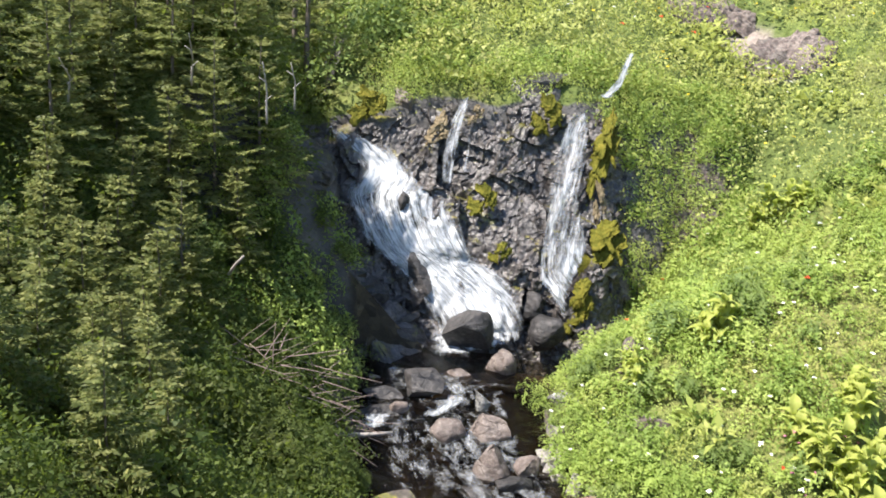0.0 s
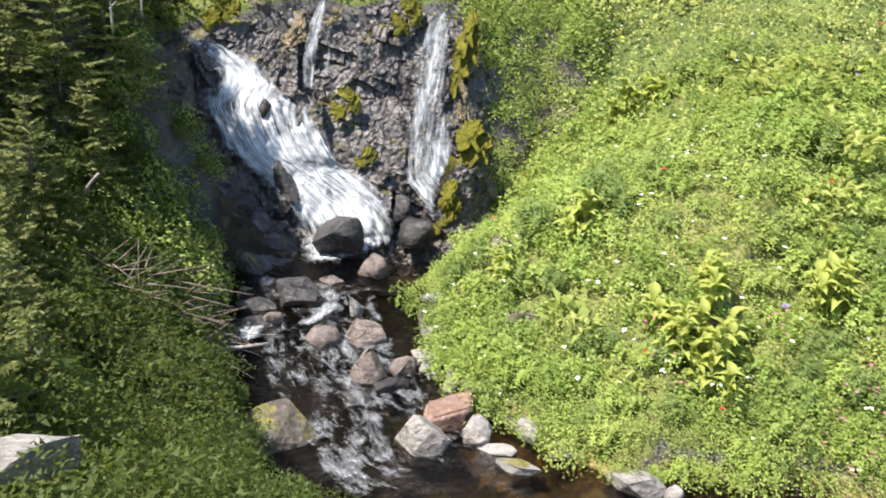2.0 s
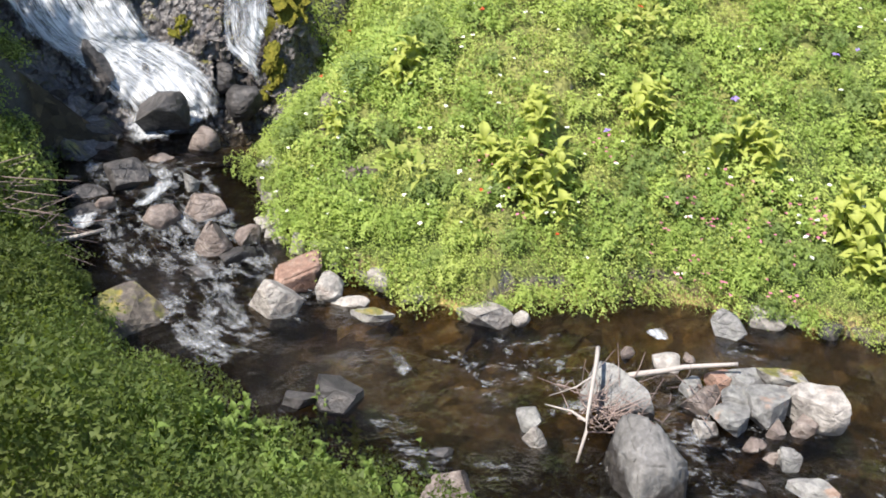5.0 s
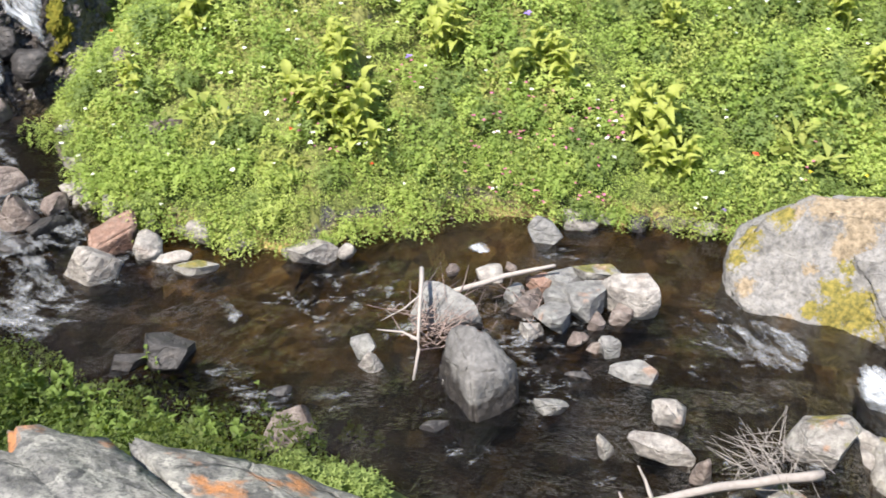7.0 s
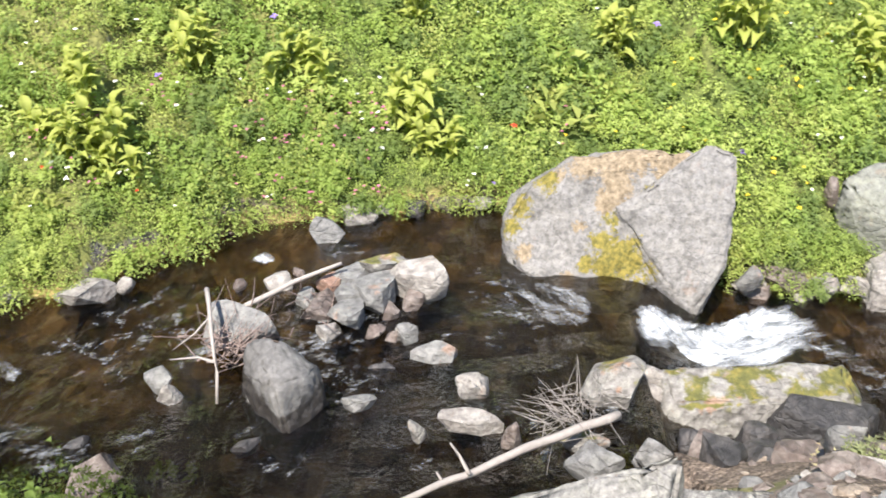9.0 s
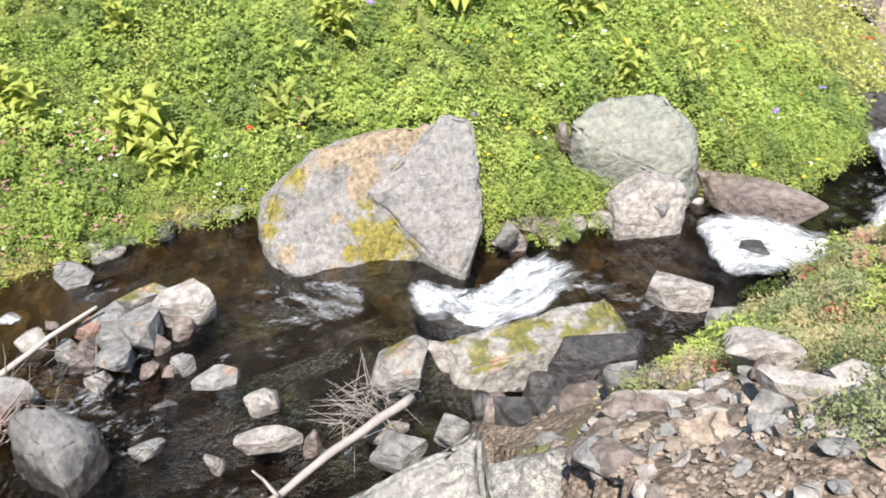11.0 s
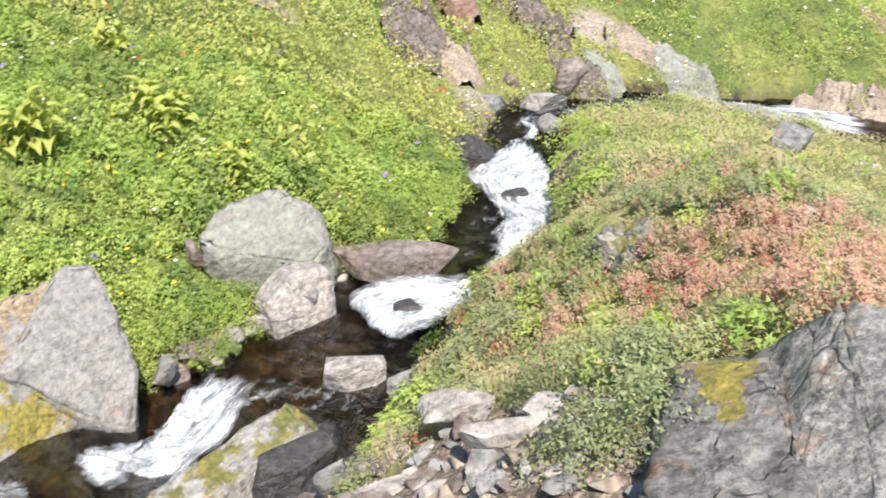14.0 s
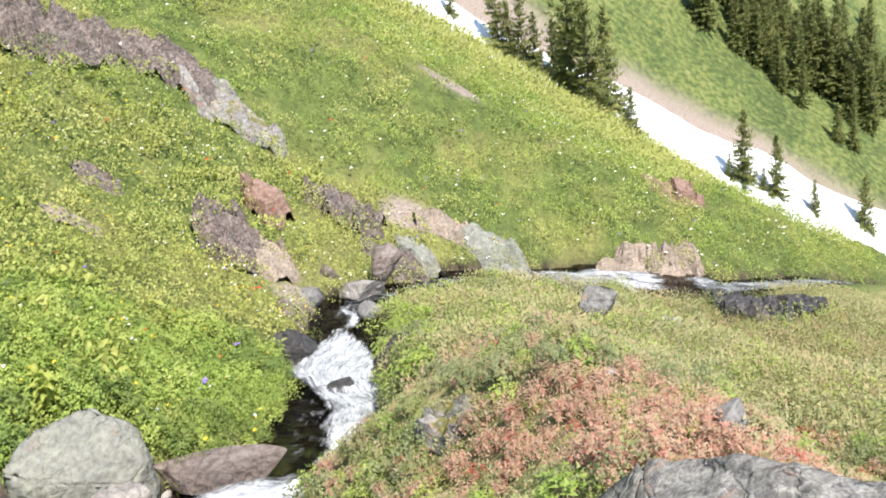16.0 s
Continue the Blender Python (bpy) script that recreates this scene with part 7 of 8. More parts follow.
brow(500, 1.9, 3.6, 11.2, 13.4, low, 1.0, 2.0, M_herb2, "yellow-green grass on the steep slope beside the narrow waterfall", 86)


def tufts(cx, cy, rad, n, temps, smin, smax, mat, label, seed):
    """A small patch of plants at one spot."""
    r = np.random.default_rng(seed)
    a, u = r.uniform(0, math.tau, n), np.sqrt(r.uniform(0, 1, n))
    x, y = cx + rad * u * np.cos(a), cy + rad * u * np.sin(a)
    return scatter("shrubs", temps, np.stack([x, y, ground(x, y) - 0.03], 1), r.uniform(smin, smax, n), mat, label, "shrubs")


tufts(3.23, -0.66, 0.22, 11, mounds, 0.3, 0.6, M_grey, "grey-green bushes beside the big boulder", 101)
tufts(3.26, -0.42, 0.12, 5, mounds, 0.3, 0.6, M_grey, "green tuft between the pale stones", 102)
tufts(6.23, 0.10, 0.4, 27, mounds, 0.3, 0.6, M_grey, "green bushes on the bank beside the cascade", 103)
tufts(4.40, -0.63, 0.35, 21, mounds, 0.3, 0.6, M_grey, "grey-green bushes on the stony bank", 104)
tufts(12.56, -2.14, 0.7, 60, lush, 0.6, 1.1, M_herb, "leafy green bushes above the cascade", 105)
tufts(6.39, -0.84, 0.6, 50, lush, 0.5, 0.9, M_herb3, "green bushes along the cascade", 106)
tufts(14.03, -1.97, 0.8, 60, lush, 0.7, 1.3, M_herb, "leafy green bushes above the cascade", 107)
tufts(4.85, 2.40, 0.12, 14, lush, 0.3, 0.55, M_herb, "bright green tuft at the brink", 108)
tufts(1.97, 5.06, 0.25, 16, broad, 0.4, 0.6, M_herb3, "broad-leaved plants on the near bank", 109)

tufts(1.62, 3.80, 0.20, 16, leafy, 0.5, 0.75, M_herb3, "fresh green leafy plants behind the ledge", 110)
tufts(1.76, 3.50, 0.14, 9, leafy, 0.5, 0.75, M_herb3, "fresh green leafy plants behind the ledge", 111)

tufts(8.50, 2.25, 0.32, 34, lush, 0.5, 0.85, M_herb, "green herbs lapping over the flat boulder", 112)
tufts(8.35, 2.55, 0.3, 24, lush, 0.5, 0.85, M_herb, "green herbs lapping over the flat boulder", 113)

# flowers
def flower_dots(name, n, r0, r1, a0, a1, col, label, size=0.022, keep=None, seed=0, high=0.30, petals=5, side=1):
    """Small open blossoms on top of the herbs."""
    pt, e = field(n, r0, r1, a0, a1, side, keep, seed)
    r = np.random.default_rng(seed + 5)
    m = len(pt)
    c = pt + np.stack([np.zeros(m), np.zeros(m), high * r.uniform(0.75, 1.25, m)], 1)
    base = np.repeat(c, petals, 0)
    a = np.tile(np.arange(petals) * math.tau / petals, m) + np.repeat(r.uniform(0, 6, m), petals)
    el = r.normal(0.35, 0.3, len(a))
    way = np.stack([np.cos(a) * np.cos(el), np.sin(a) * np.cos(el), np.sin(el)], 1)
    nrm = np.tile(np.array([[0, -0.3, 1.0]]), (len(a), 1))
    s = np.repeat(size * r.uniform(0.7, 1.3, m), petals)
    co = leaf_quads(base, way, nrm, s, s * 0.8)
    ob = sheet(name, co, np.arange(len(co)).reshape(-1, 4), leaf_material(name + "_petals", [col, tuple(min(1, q * 1.2) for q in col)], 0.0, through_col=col, trans=0.3))
    return tagged(ob, label, "flowers", kind="stuff")


flower_dots("white_flowers", 2300, 8.0, 20.0, 5, 104, (0.75, 0.75, 0.68), "small white flowers scattered over the hillside", 0.026, lambda x, y, e: in_patches(x, y, -0.1, 0.6, 9.0), 31)
flower_dots("white_flowers", 1500, 18.0, 50.0, 70, 122, (0.75, 0.75, 0.68), "small white flowers scattered over the hillside", 0.042, None, 32, 0.36)
flower_dots("yellow_flowers", 1500, 8.5, 22.0, 5, 104, (0.70, 0.52, 0.04), "small yellow flowers scattered over the hillside", 0.026, lambda x, y, e: in_patches(x, y, 0.1, 0.5, 6.0), 33)
flower_dots("red_flowers", 160, 7.5, 24.0, 5, 106, (0.65, 0.06, 0.03), "scattered scarlet flowers on the hillside", 0.036, None, 34, 0.36)
flower_dots("purple_flowers", 260, 7.5, 30.0, 30, 118, (0.28, 0.20, 0.50), "scattered violet-blue flowers on the hillside", 0.045, None, 35, 0.34)
flower_dots("pink_flowers", 700, 7.2, 9.2, 22, 60, (0.50, 0.16, 0.26), "pink flowers along the stream bank", 0.02, lambda x, y, e: (e < 1.3) & in_patches(x, y, 0.1, 1.1, 3.0), 36)


# big-leaved plants that stand out singly
def big_leaf(seed):
    """One long pleated arching leaf, pointing along x."""
    rnd = random.Random(seed)
    L, W = 1.0, rnd.uniform(0.46, 0.58)
    up, over = rnd.uniform(0.5, 0.9), rnd.uniform(-0.5, -0.1)
    bm = bmesh.new()
    rows = []
    for i, w in enumerate((0.12, 0.75, 1.0, 0.85, 0.5, 0.04)):
        t = i / 5
        x = L * t * (1 - 0.12 * t)
        z = up * t * (1 - t) * 1.5 + over * t * t * 0.6
        rows.append([bm.verts.new((x, W * 0.5 * w * s, z + 0.10 * w * abs(s) - 0.03 * (s == 0))) for s in (-1, -0.5, 0, 0.5, 1)])
    for a, b in zip(rows, rows[1:]):
        for j in range(4):
            bm.faces.new((a[j], b[j], b[j + 1], a[j + 1]))
    return bm


leaf_meshes = []
for i in range(4):
    me = bpy.data.meshes.new("leaf")
    b = big_leaf(70 + i)
    b.to_mesh(me)
    b.free()
    me.polygons.foreach_set("use_smooth", [True] * len(me.polygons))
    me.materials.append(M_hell)
    leaf_meshes.append(me)

hell = []
def hellebore(x, y, size=1.0, i=0):
    """A clump of broad-leaved stalks rooted on the slope, every leaf a part."""
    if i < 4:
        rnd = random.Random(90 + i)
        ob = new("leafy_plant")
        tagged(ob, "clump of big-leaved yellow-green plants on the hillside", "plant", "big-leaved plants")
        for s in range(5):
            ox, oy, top = rnd.gauss(0, 0.16), rnd.gauss(0, 0.16), rnd.uniform(0.35, 0.62)
            bm = bmesh.new()
            bmesh.ops.create_cone(bm, cap_ends=True, segments=6, radius1=0.014, radius2=0.006, depth=top)
            stalk = part("stalk", bm, M_hell, ob)
            stalk.location = (ox, oy, top / 2)
            for j in range(rnd.randint(7, 9)):
                lf = new("leaf", leaf_meshes[rnd.randrange(4)])
                lf.parent = ob
                L = rnd.uniform(0.20, 0.31)
                lf.matrix_basis = pose(ox, oy, top * (0.25 + 0.75 * j / 8), 0, rnd.uniform(-50, -5) - 3 * j, j * 137.5 + rnd.uniform(-20, 20)) @ Matrix.Scale(L, 4)
        hell.append(ob)
    else:
        ob = copy_thing(hell[i % 4], Matrix())
    ob.matrix_world = pose(x, y, ground1(x, y) + 0.05, 0, 0, i * 71) @ Matrix.Scale(size, 4)


def bank_plant(x, y, size, tall, seed):
    """A broad-leaved green plant at the brink of the near bank."""
    rnd = random.Random(seed)
    ob = new("leafy_plant")
    tagged(ob, "broad-leaved green plant at the brink of the near bank", "plant", "bank plants")
    for s in range(3):
        ox, oy = rnd.gauss(0, 0.07), rnd.gauss(0, 0.07)
        top = tall if s == 0 else tall * rnd.uniform(0.62, 0.9)
        bm = bmesh.new()
        bmesh.ops.create_cone(bm, cap_ends=True, segments=6, radius1=0.008, radius2=0.003, depth=top)
        stalk = part("stalk", bm, M_herb3, ob)
        stalk.location = (ox, oy, top / 2)
        for j in range(9):
            lf = new("leaf", bank_leaves[rnd.randrange(4)])
            lf.parent = ob
            L = rnd.uniform(0.10, 0.17) * (1 - 0.65 * j / 9)
            lf.matrix_basis = pose(ox, oy, top * (0.12 + 0.88 * j / 8), 0, rnd.uniform(-45, 0) - 3 * j, j * 137.5 + rnd.uniform(-20, 20)) @ Matrix.Scale(L, 4)
    ob.matrix_world = pose(x, y, ground1(x, y) + 0.02, 0, 0, seed * 50) @ Matrix.Scale(size, 4)


M_bankleaf = leaf_material("bank_plant_leaves", [(0.11, 0.165, 0.04), (0.16, 0.225, 0.055), (0.22, 0.27, 0.075)], 0.0, trans=0.45)
bank_leaves = []
for me in leaf_meshes:
    c = me.copy()
    c.materials.clear()
    c.materials.append(M_bankleaf)
    bank_leaves.append(c)
bank_plant(1.19, 6.01, 0.9, 0.55, 1)
bank_plant(1.41, 5.81, 0.9, 0.3, 2)
bank_plant(1.64, 5.63, 0.9, 0.3, 3)
bank_plant(1.04, 6.17, 0.8, 0.3, 4)
bank_plant(1.89, 5.39, 0.9, 0.42, 5)
bank_plant(2.05, 5.08, 0.8, 0.28, 6)
bank_plant(2.35, 4.86, 0.7, 0.25, 7)
bank_plant(2.45, 4.67, 0.7, 0.25, 8)
for i, (bx, by) in enumerate([(-0.07, 5.22), (0.06, 5.04), (0.22, 5.31), (0.36, 5.04), (0.51, 4.97), (0.38, 4.54), (0.62, 4.61), (0.80, 4.64), (0.89, 4.46), (1.05, 4.37), (1.16, 4.26), (-0.05, 4.51), (0.12, 4.55), (0.62, 4.22), (0.95, 4.75), (0.70, 4.9)]):
    bank_plant(bx, by, 1.25, 0.20 + 0.03 * (i % 4), 20 + i)


def scree(cx, cy, rx, ry, n, seed, big=0.075):
    """Broken angular stones lying on the near bank, each one by itself."""
    r = np.random.default_rng(seed)
    for i in range(n):
        a, u = r.uniform(0, math.tau), math.sqrt(r.uniform())
        x, y = cx + rx * u * math.cos(a), cy + ry * u * math.sin(a)
        w = float(min(0.26, big * r.lognormal(0, 0.55)))
        j = int(r.integers(0, len(scree_meshes)))
        ob = new("stone", scree_meshes[j])
        ob.matrix_world = pose(x, y, ground1(x, y) - 0.12 * w, r.normal(0, 16), r.normal(0, 16), r.uniform(0, 360)) @ Matrix.Scale(w, 4)
        tagged(ob, SCREE_LABELS[j % 4] + " on the near stony bank", "stone", "scree stones")


def pebbles(cx, cy, rx, ry, n, seed):
    """Small broken stones past counting between the larger ones."""
    r = np.random.default_rng(seed)
    cos, fcs, k = [], [], 0
    shapes = []
    for i in range(4):
        bm = rock_mesh(1.0, 0.75, 0.5, 330 + i, 9, 1, 0.03)
        bm.verts.ensure_lookup_table()
        shapes.append((np.array([v.co[:] for v in bm.verts]), np.array([[v.index for v in f.verts] for f in bm.faces])))
        bm.free()
    for i in range(n):
        a, u = r.uniform(0, math.tau), math.sqrt(r.uniform())
        x, y = cx + rx * u * math.cos(a), cy + ry * u * math.sin(a)
        v, f = shapes[i % 4]
        m = np.array((pose(0, 0, 0, r.normal(0, 20), r.normal(0, 20), r.uniform(0, 360)) @ Matrix.Scale(r.uniform(0.02, 0.05), 4)).to_3x3())
        cos.append(v @ m.T + np.array([x, y, ground1(x, y)]))
        fcs.append(f + k)
        k += len(v)
    ob = sheet("pebbles", np.concatenate(cos), np.concatenate(fcs), M_tan, smooth=False)
    return tagged(ob, "small broken tan stones on the near bank", "stones", kind="stuff")


SCREE_LABELS = ("loose broken tan stone", "loose broken pale stone", "loose broken brown stone", "loose broken grey stone")
scree_meshes = []
for i in range(12):
    bm = rock_mesh(1.0, 0.6 + 0.05 * (i % 7), 0.32 + 0.04 * (i % 5), 300 + i, 20, 3, 0.02)
    me = bpy.data.meshes.new("stone")
    bm.to_mesh(me)
    bm.free()
    me.materials.append((M_tan, M_pale, M_brown, M_rock)[i % 4])
    scree_meshes.append(me)
scree(3.25, 0.05, 1.2, 0.8, 270, 3)
pebbles(3.05, -0.12, 0.75, 0.6, 420, 5)
scree(4.3, 0.9, 0.7, 0.5, 20, 4)


hellebore(6.46, 6.14, 1.0, 0)
hellebore(6.39, 5.87, 0.8, 1)
hellebore(5.95, 7.39, 0.9, 2)
hellebore(3.75, 7.64, 0.8, 3)
hellebore(3.45, 7.79, 0.7, 4)
hellebore(3.92, 8.34, 0.6, 5)
hellebore(5.25, 8.19, 0.8, 6)
hellebore(6.61, 6.52, 0.8, 7)
hellebore(5.25, 8.21, 0.7, 8)
hellebore(9.41, 4.29, 0.9, 9)
hellebore(8.67, 5.24, 0.8, 10)
hellebore(10.47, 3.31, 0.9, 11)
hellebore(7.37, 7.10, 0.7, 12)
hellebore(9.33, 4.29, 1.0, 13)
hellebore(8.56, 5.19, 0.8, 14)
hellebore(8.81, 6.21, 0.8, 15)
hellebore(10.29, 3.19, 0.9, 16)
hellebore(9.96, 2.43, 0.7, 17)
hellebore(4.49, 12.25, 0.8, 18)
hellebore(4.13, 12.43, 0.7, 19)
hellebore(2.86, 9.42, 0.8, 20)
hellebore(3.45, 8.01, 0.8, 21)
hellebore(3.91, 8.25, 0.8, 22)
hellebore(2.16, 9.52, 0.6, 23)
hellebore(2.93, 9.54, 0.8, 24)
hellebore(3.89, 7.71, 0.9, 25)
hellebore(5.30, 8.26, 0.8, 26)
hellebore(5.99, 7.48, 0.9, 27)
hellebore(4.30, 12.34, 0.8, 28)
hellebore(10.40, 3.21, 0.9, 29)
hellebore(11.75, 3.96, 0.8, 30)
hellebore(3.78, 7.80, 0.8, 31)


# ---------------------------------------------------------------- conifers
def fir_meshes(seed, height, detail=1.0, thin=0.0, spread=0.21, gap=0.027):
    """Trunk and crown meshes of a fir: whorls of drooping branches set with twigs."""
    r = np.random.default_rng(seed)
    bm = bmesh.new()
    rings = []
    for i in range(9):
        z = height * i / 8
        rad = 0.012 * height * (1 - 0.97 * i / 8) ** 0.8
        rings.append([bm.verts.new((rad * math.cos(a * math.tau / 8) + 0.02 * math.sin(i), rad * math.sin(a * math.tau / 8), z - 0.3 * (i == 0))) for a in range(8)])
    for p, q in zip(rings, rings[1:]):
        for a in range(8):
            bm.faces.new((p[a], p[(a + 1) % 8], q[(a + 1) % 8], q[a]))
    base, way, nrm, ln, wd = [], [], [], [], []
    z = 0.06 * height
    while z < height * 0.985:
        f = z / height
        reach = height * (spread * (1 - f) ** 0.75 + 0.015) * r.uniform(0.75, 1.2)
        for b in range(int(7 + 3 * (1 - f))):
            if r.uniform() < thin:
                continue
            a = r.uniform(0, math.tau)
            L = reach * r.uniform(0.65, 1.1)
            n = max(4, int(L / (0.05 / detail)))
            s = np.linspace(0.12, 1, n)
            out = np.array([math.cos(a), math.sin(a), 0])
            sd = np.array([-math.sin(a), math.cos(a), 0])
            tilt = 0.25 - 0.75 * (1 - f) + r.uniform(-.15, .15)
            pts = out[None] * (s * L)[:, None] + np.array([0, 0, 1.0])[None] * (z + L * (tilt * s + 0.28 * s * s))[:, None]
            for k in (-1, 1):
                w = out[None] * 0.75 + k * sd[None] * r.uniform(0.7, 1.1, n)[:, None] + np.array([0, 0, 1.0])[None] * r.normal(-0.12, 0.22, n)[:, None]
                w /= np.linalg.norm(w, axis=1)[:, None]
                base.append(pts)
                way.append(w)
                nrm.append(np.array([0, 0, 0.8])[None] + r.normal(0, 0.9, (n, 3)))
                ln.append((0.085 + 0.22 * L * (1 - s) * (0.3 + s) * 1.6) * r.uniform(0.7, 1.25, n))
                wd.append(np.full(n, 0.036 / detail ** (0.5 if detail > 0.6 else 1.9) * (1.2 if detail > 0.6 else 1.1)) * r.uniform(0.8, 1.3, n))
        z += height * gap * r.uniform(0.7, 1.3) / detail ** 0.3
    co = leaf_tris(np.concatenate(base), np.concatenate(way), np.concatenate(nrm), np.concatenate(ln), np.concatenate(wd)).reshape(-1, 3)
    return bm, co


def fir(x, y, kind, scale=1.0, turn=0, lean=0.0):
    """A fir of one of the kinds, rooted at its place."""
    if kind not in firs:
        ob = new("fir_tree")
        bm, co = fir_meshes(*FIR_KINDS[kind])
        part("trunk", bm, M_bark, ob)
        crown = sheet("crown", co, np.arange(len(co)).reshape(-1, 3), M_fir)
        crown.parent = ob
        tagged(ob, FIR_LABEL[kind], "tree", FIR_GROUP[kind])
        firs[kind] = ob
    else:
        ob = copy_thing(firs[kind], Matrix())
    ob.matrix_world = pose(x, y, ground1(x, y) - 0.1, lean, 0, turn) @ Matrix.Scale(scale, 4)
    return ob


firs = {}
FIR_KINDS = {"tall": (1, 9.0, 0.8, 0.1, 0.20, 0.044), "broad": (2, 3.4, 1.3, 0.1, 0.36, 0.058), "ragged": (3, 8.0, 0.8, 0.3, 0.21, 0.045),
             "young": (4, 1.9, 1.6, 0.1, 0.34, 0.062), "far": (5, 7.0, 0.36, 0.0)}
FIR_LABEL = {"tall": "tall dark green fir on the shaded bank", "broad": "broad dark fir with drooping branches", "ragged": "ragged thin-crowned fir on the bank",
             "young": "young fir sapling on the near bank", "far": "small dark spire-shaped fir far down the valley"}
FIR_GROUP = {"tall": "firs beside the falls", "broad": "firs beside the falls", "ragged": "firs beside the falls", "young": "firs beside the falls", "far": "far firs"}
fir(-7.6, 19.0, "tall", 0.62, 60)
fir(-5.6, 19.5, "tall", 0.5, 110)
fir(-3.6, 20.5, "ragged", 0.5, 200)
fir(-2.4, 18.8, "broad", 0.8, 290)
fir(-8.4, 20.5, "tall", 0.7, 330)
fir(-6.6, 23.0, "tall", 0.65, 15)
fir(-4.2, 24.5, "tall", 0.6, 95)
fir(-9.8, 24.0, "tall", 0.8, 175)
fir(-2.4, 23.5, "ragged", 0.6, 260)
fir(-10.5, 27.0, "tall", 0.9, 75)
fir(-7.6, 28.0, "tall", 0.8, 135)
fir(-5.2, 29.0, "tall", 0.8, 35)
fir(-1.2, 21.5, "young", 1.0, 30)


def thicket(seed, want):
    """Young firs crowding the shaded bank, tallest away from the stream."""
    rnd = random.Random(seed)
    done = []
    for _ in range(4000):
        if len(done) >= want:
            break
        x, y = rnd.uniform(-8.5, -1.7), rnd.uniform(4.8, 18.0)
        az = math.degrees(math.atan2(x, y))
        d, zw, hw = near_stream(np.array([x]), np.array([y]))
        if az < -31 or az > -7.5 or d[0] > 0 or abs(d[0]) - hw[0] < 1.0 or any(math.hypot(x - a, y - b) < c for a, b, c in done):
            continue
        if az > (-15 if y < 9.6 else -11.0 if y < 14.0 else -7.5):
            continue
        tall = rnd.uniform(0.7, 1.2) if y < 8.5 else rnd.uniform(1.1, 1.9) if y < 12.5 else rnd.uniform(1.6, 2.8)
        done.append((x, y, 0.26 * tall + 0.10))
        if tall > 1.35:
            fir(x, y, "broad", tall / 3.4, rnd.uniform(0, 360))
        else:
            fir(x, y, "young", tall / 1.9, rnd.uniform(0, 360))


thicket(5, 190)


def wood(seed, want):
    """Firs standing close behind the shaded bank and above the head of the falls."""
    rnd = random.Random(seed)
    done = []
    for _ in range(3000):
        if len(done) >= want:
            break
        x, y = rnd.uniform(-13, -1.5), rnd.uniform(13.5, 27)
        az = math.degrees(math.atan2(x, y))
        if az < -23 or az > -7.0 - 0.15 * max(0, 18 - y) or any(math.hypot(x - a, y - b) < 0.95 for a, b in done):
            continue
        done.append((x, y))
        fir(x, y, "tall" if rnd.random() < 0.7 else "ragged", rnd.uniform(0.32, 0.52), rnd.uniform(0, 360))


wood(8, 52)
# far firs down the valley
fir(58.5, -15.3, "far", 0.8, 53)
fir(57.9, -15.8, "far", 0.6, 106)
fir(57.9, -16.6, "far", 0.75, 159)
fir(57.7, -17.3, "far", 0.6, 212)
fir(57.8, -18.5, "far", 0.6, 265)
fir(48.7, -16.5, "far", 1.25, 318)
fir(46.7, -16.7, "far", 0.9, 11)
fir(55.9, -21.2, "far", 1.0, 64)
fir(56.9, -18.8, "far", 0.7, 117)
fir(45.9, -18.6, "far", 0.4, 170)
fir(52.8, -28.5, "far", 0.75, 223)
fir(52.5, -30.6, "far", 0.65, 276)
fir(52.0, -33.0, "far", 0.4, 329)
fir(53.0, -37.3, "far", 0.6, 22)
fir(59.7, -12.8, "far", 0.4, 75)
fir(53.0, -27.7, "far", 0.3, 128)
fir(52.6, -29.8, "far", 0.3, 181)
fir(72.1, -39.2, "far", 0.71, 0)
fir(69.3, -44.0, "far", 0.52, 37)
fir(70.2, -34.7, "far", 0.58, 74)
fir(67.5, -49.0, "far", 0.66, 111)
fir(70.0, -48.0, "far", 0.55, 148)
fir(68.0, -43.3, "far", 0.80, 185)
fir(69.4, -42.3, "far", 0.52, 222)
fir(71.0, -47.2, "far", 0.71, 259)
fir(67.0, -37.4, "far", 0.67, 296)
fir(66.9, -44.0, "far", 0.81, 333)
fir(66.0, -43.3, "far", 0.78, 10)
fir(70.6, -41.7, "far", 0.83, 47)
fir(65.7, -45.8, "far", 0.58, 84)
fir(65.7, -47.2, "far", 0.65, 121)
fir(69.5, -44.1, "far", 0.64, 158)
fir(68.1, -38.8, "far", 0.70, 195)
fir(66.7, -41.7, "far", 0.83, 232)
fir(68.6, -47.3, "far", 0.85, 269)
fir(66.2, -42.7, "far", 0.84, 306)
fir(63.0, -44.4, "far", 0.70, 343)
fir(66.8, -43.8, "far", 0.70, 20)
fir(67.3, -37.3, "far", 0.52, 57)
fir(65.8, -45.5, "far", 0.78, 94)
fir(69.9, -40.8, "far", 0.55, 131)
fir(69.8, -38.8, "far", 0.52, 168)
fir(72.7, -45.8, "far", 0.52, 205)
fir(70.3, -46.1, "far", 0.84, 242)
fir(66.0, -40.0, "far", 0.85, 279)
fir(68.2, -38.2, "far", 0.51, 316)
fir(69.5, -37.2, "far", 0.64, 353)
fir(68.3, -43.0, "far", 0.80, 30)
fir(69.9, -39.2, "far", 0.84, 67)
fir(68.2, -47.7, "far", 0.68, 104)
fir(66.9, -42.7, "far", 0.71, 141)
fir(72.2, -44.6, "far", 0.68, 178)
fir(72.5, -42.6, "far", 0.75, 215)
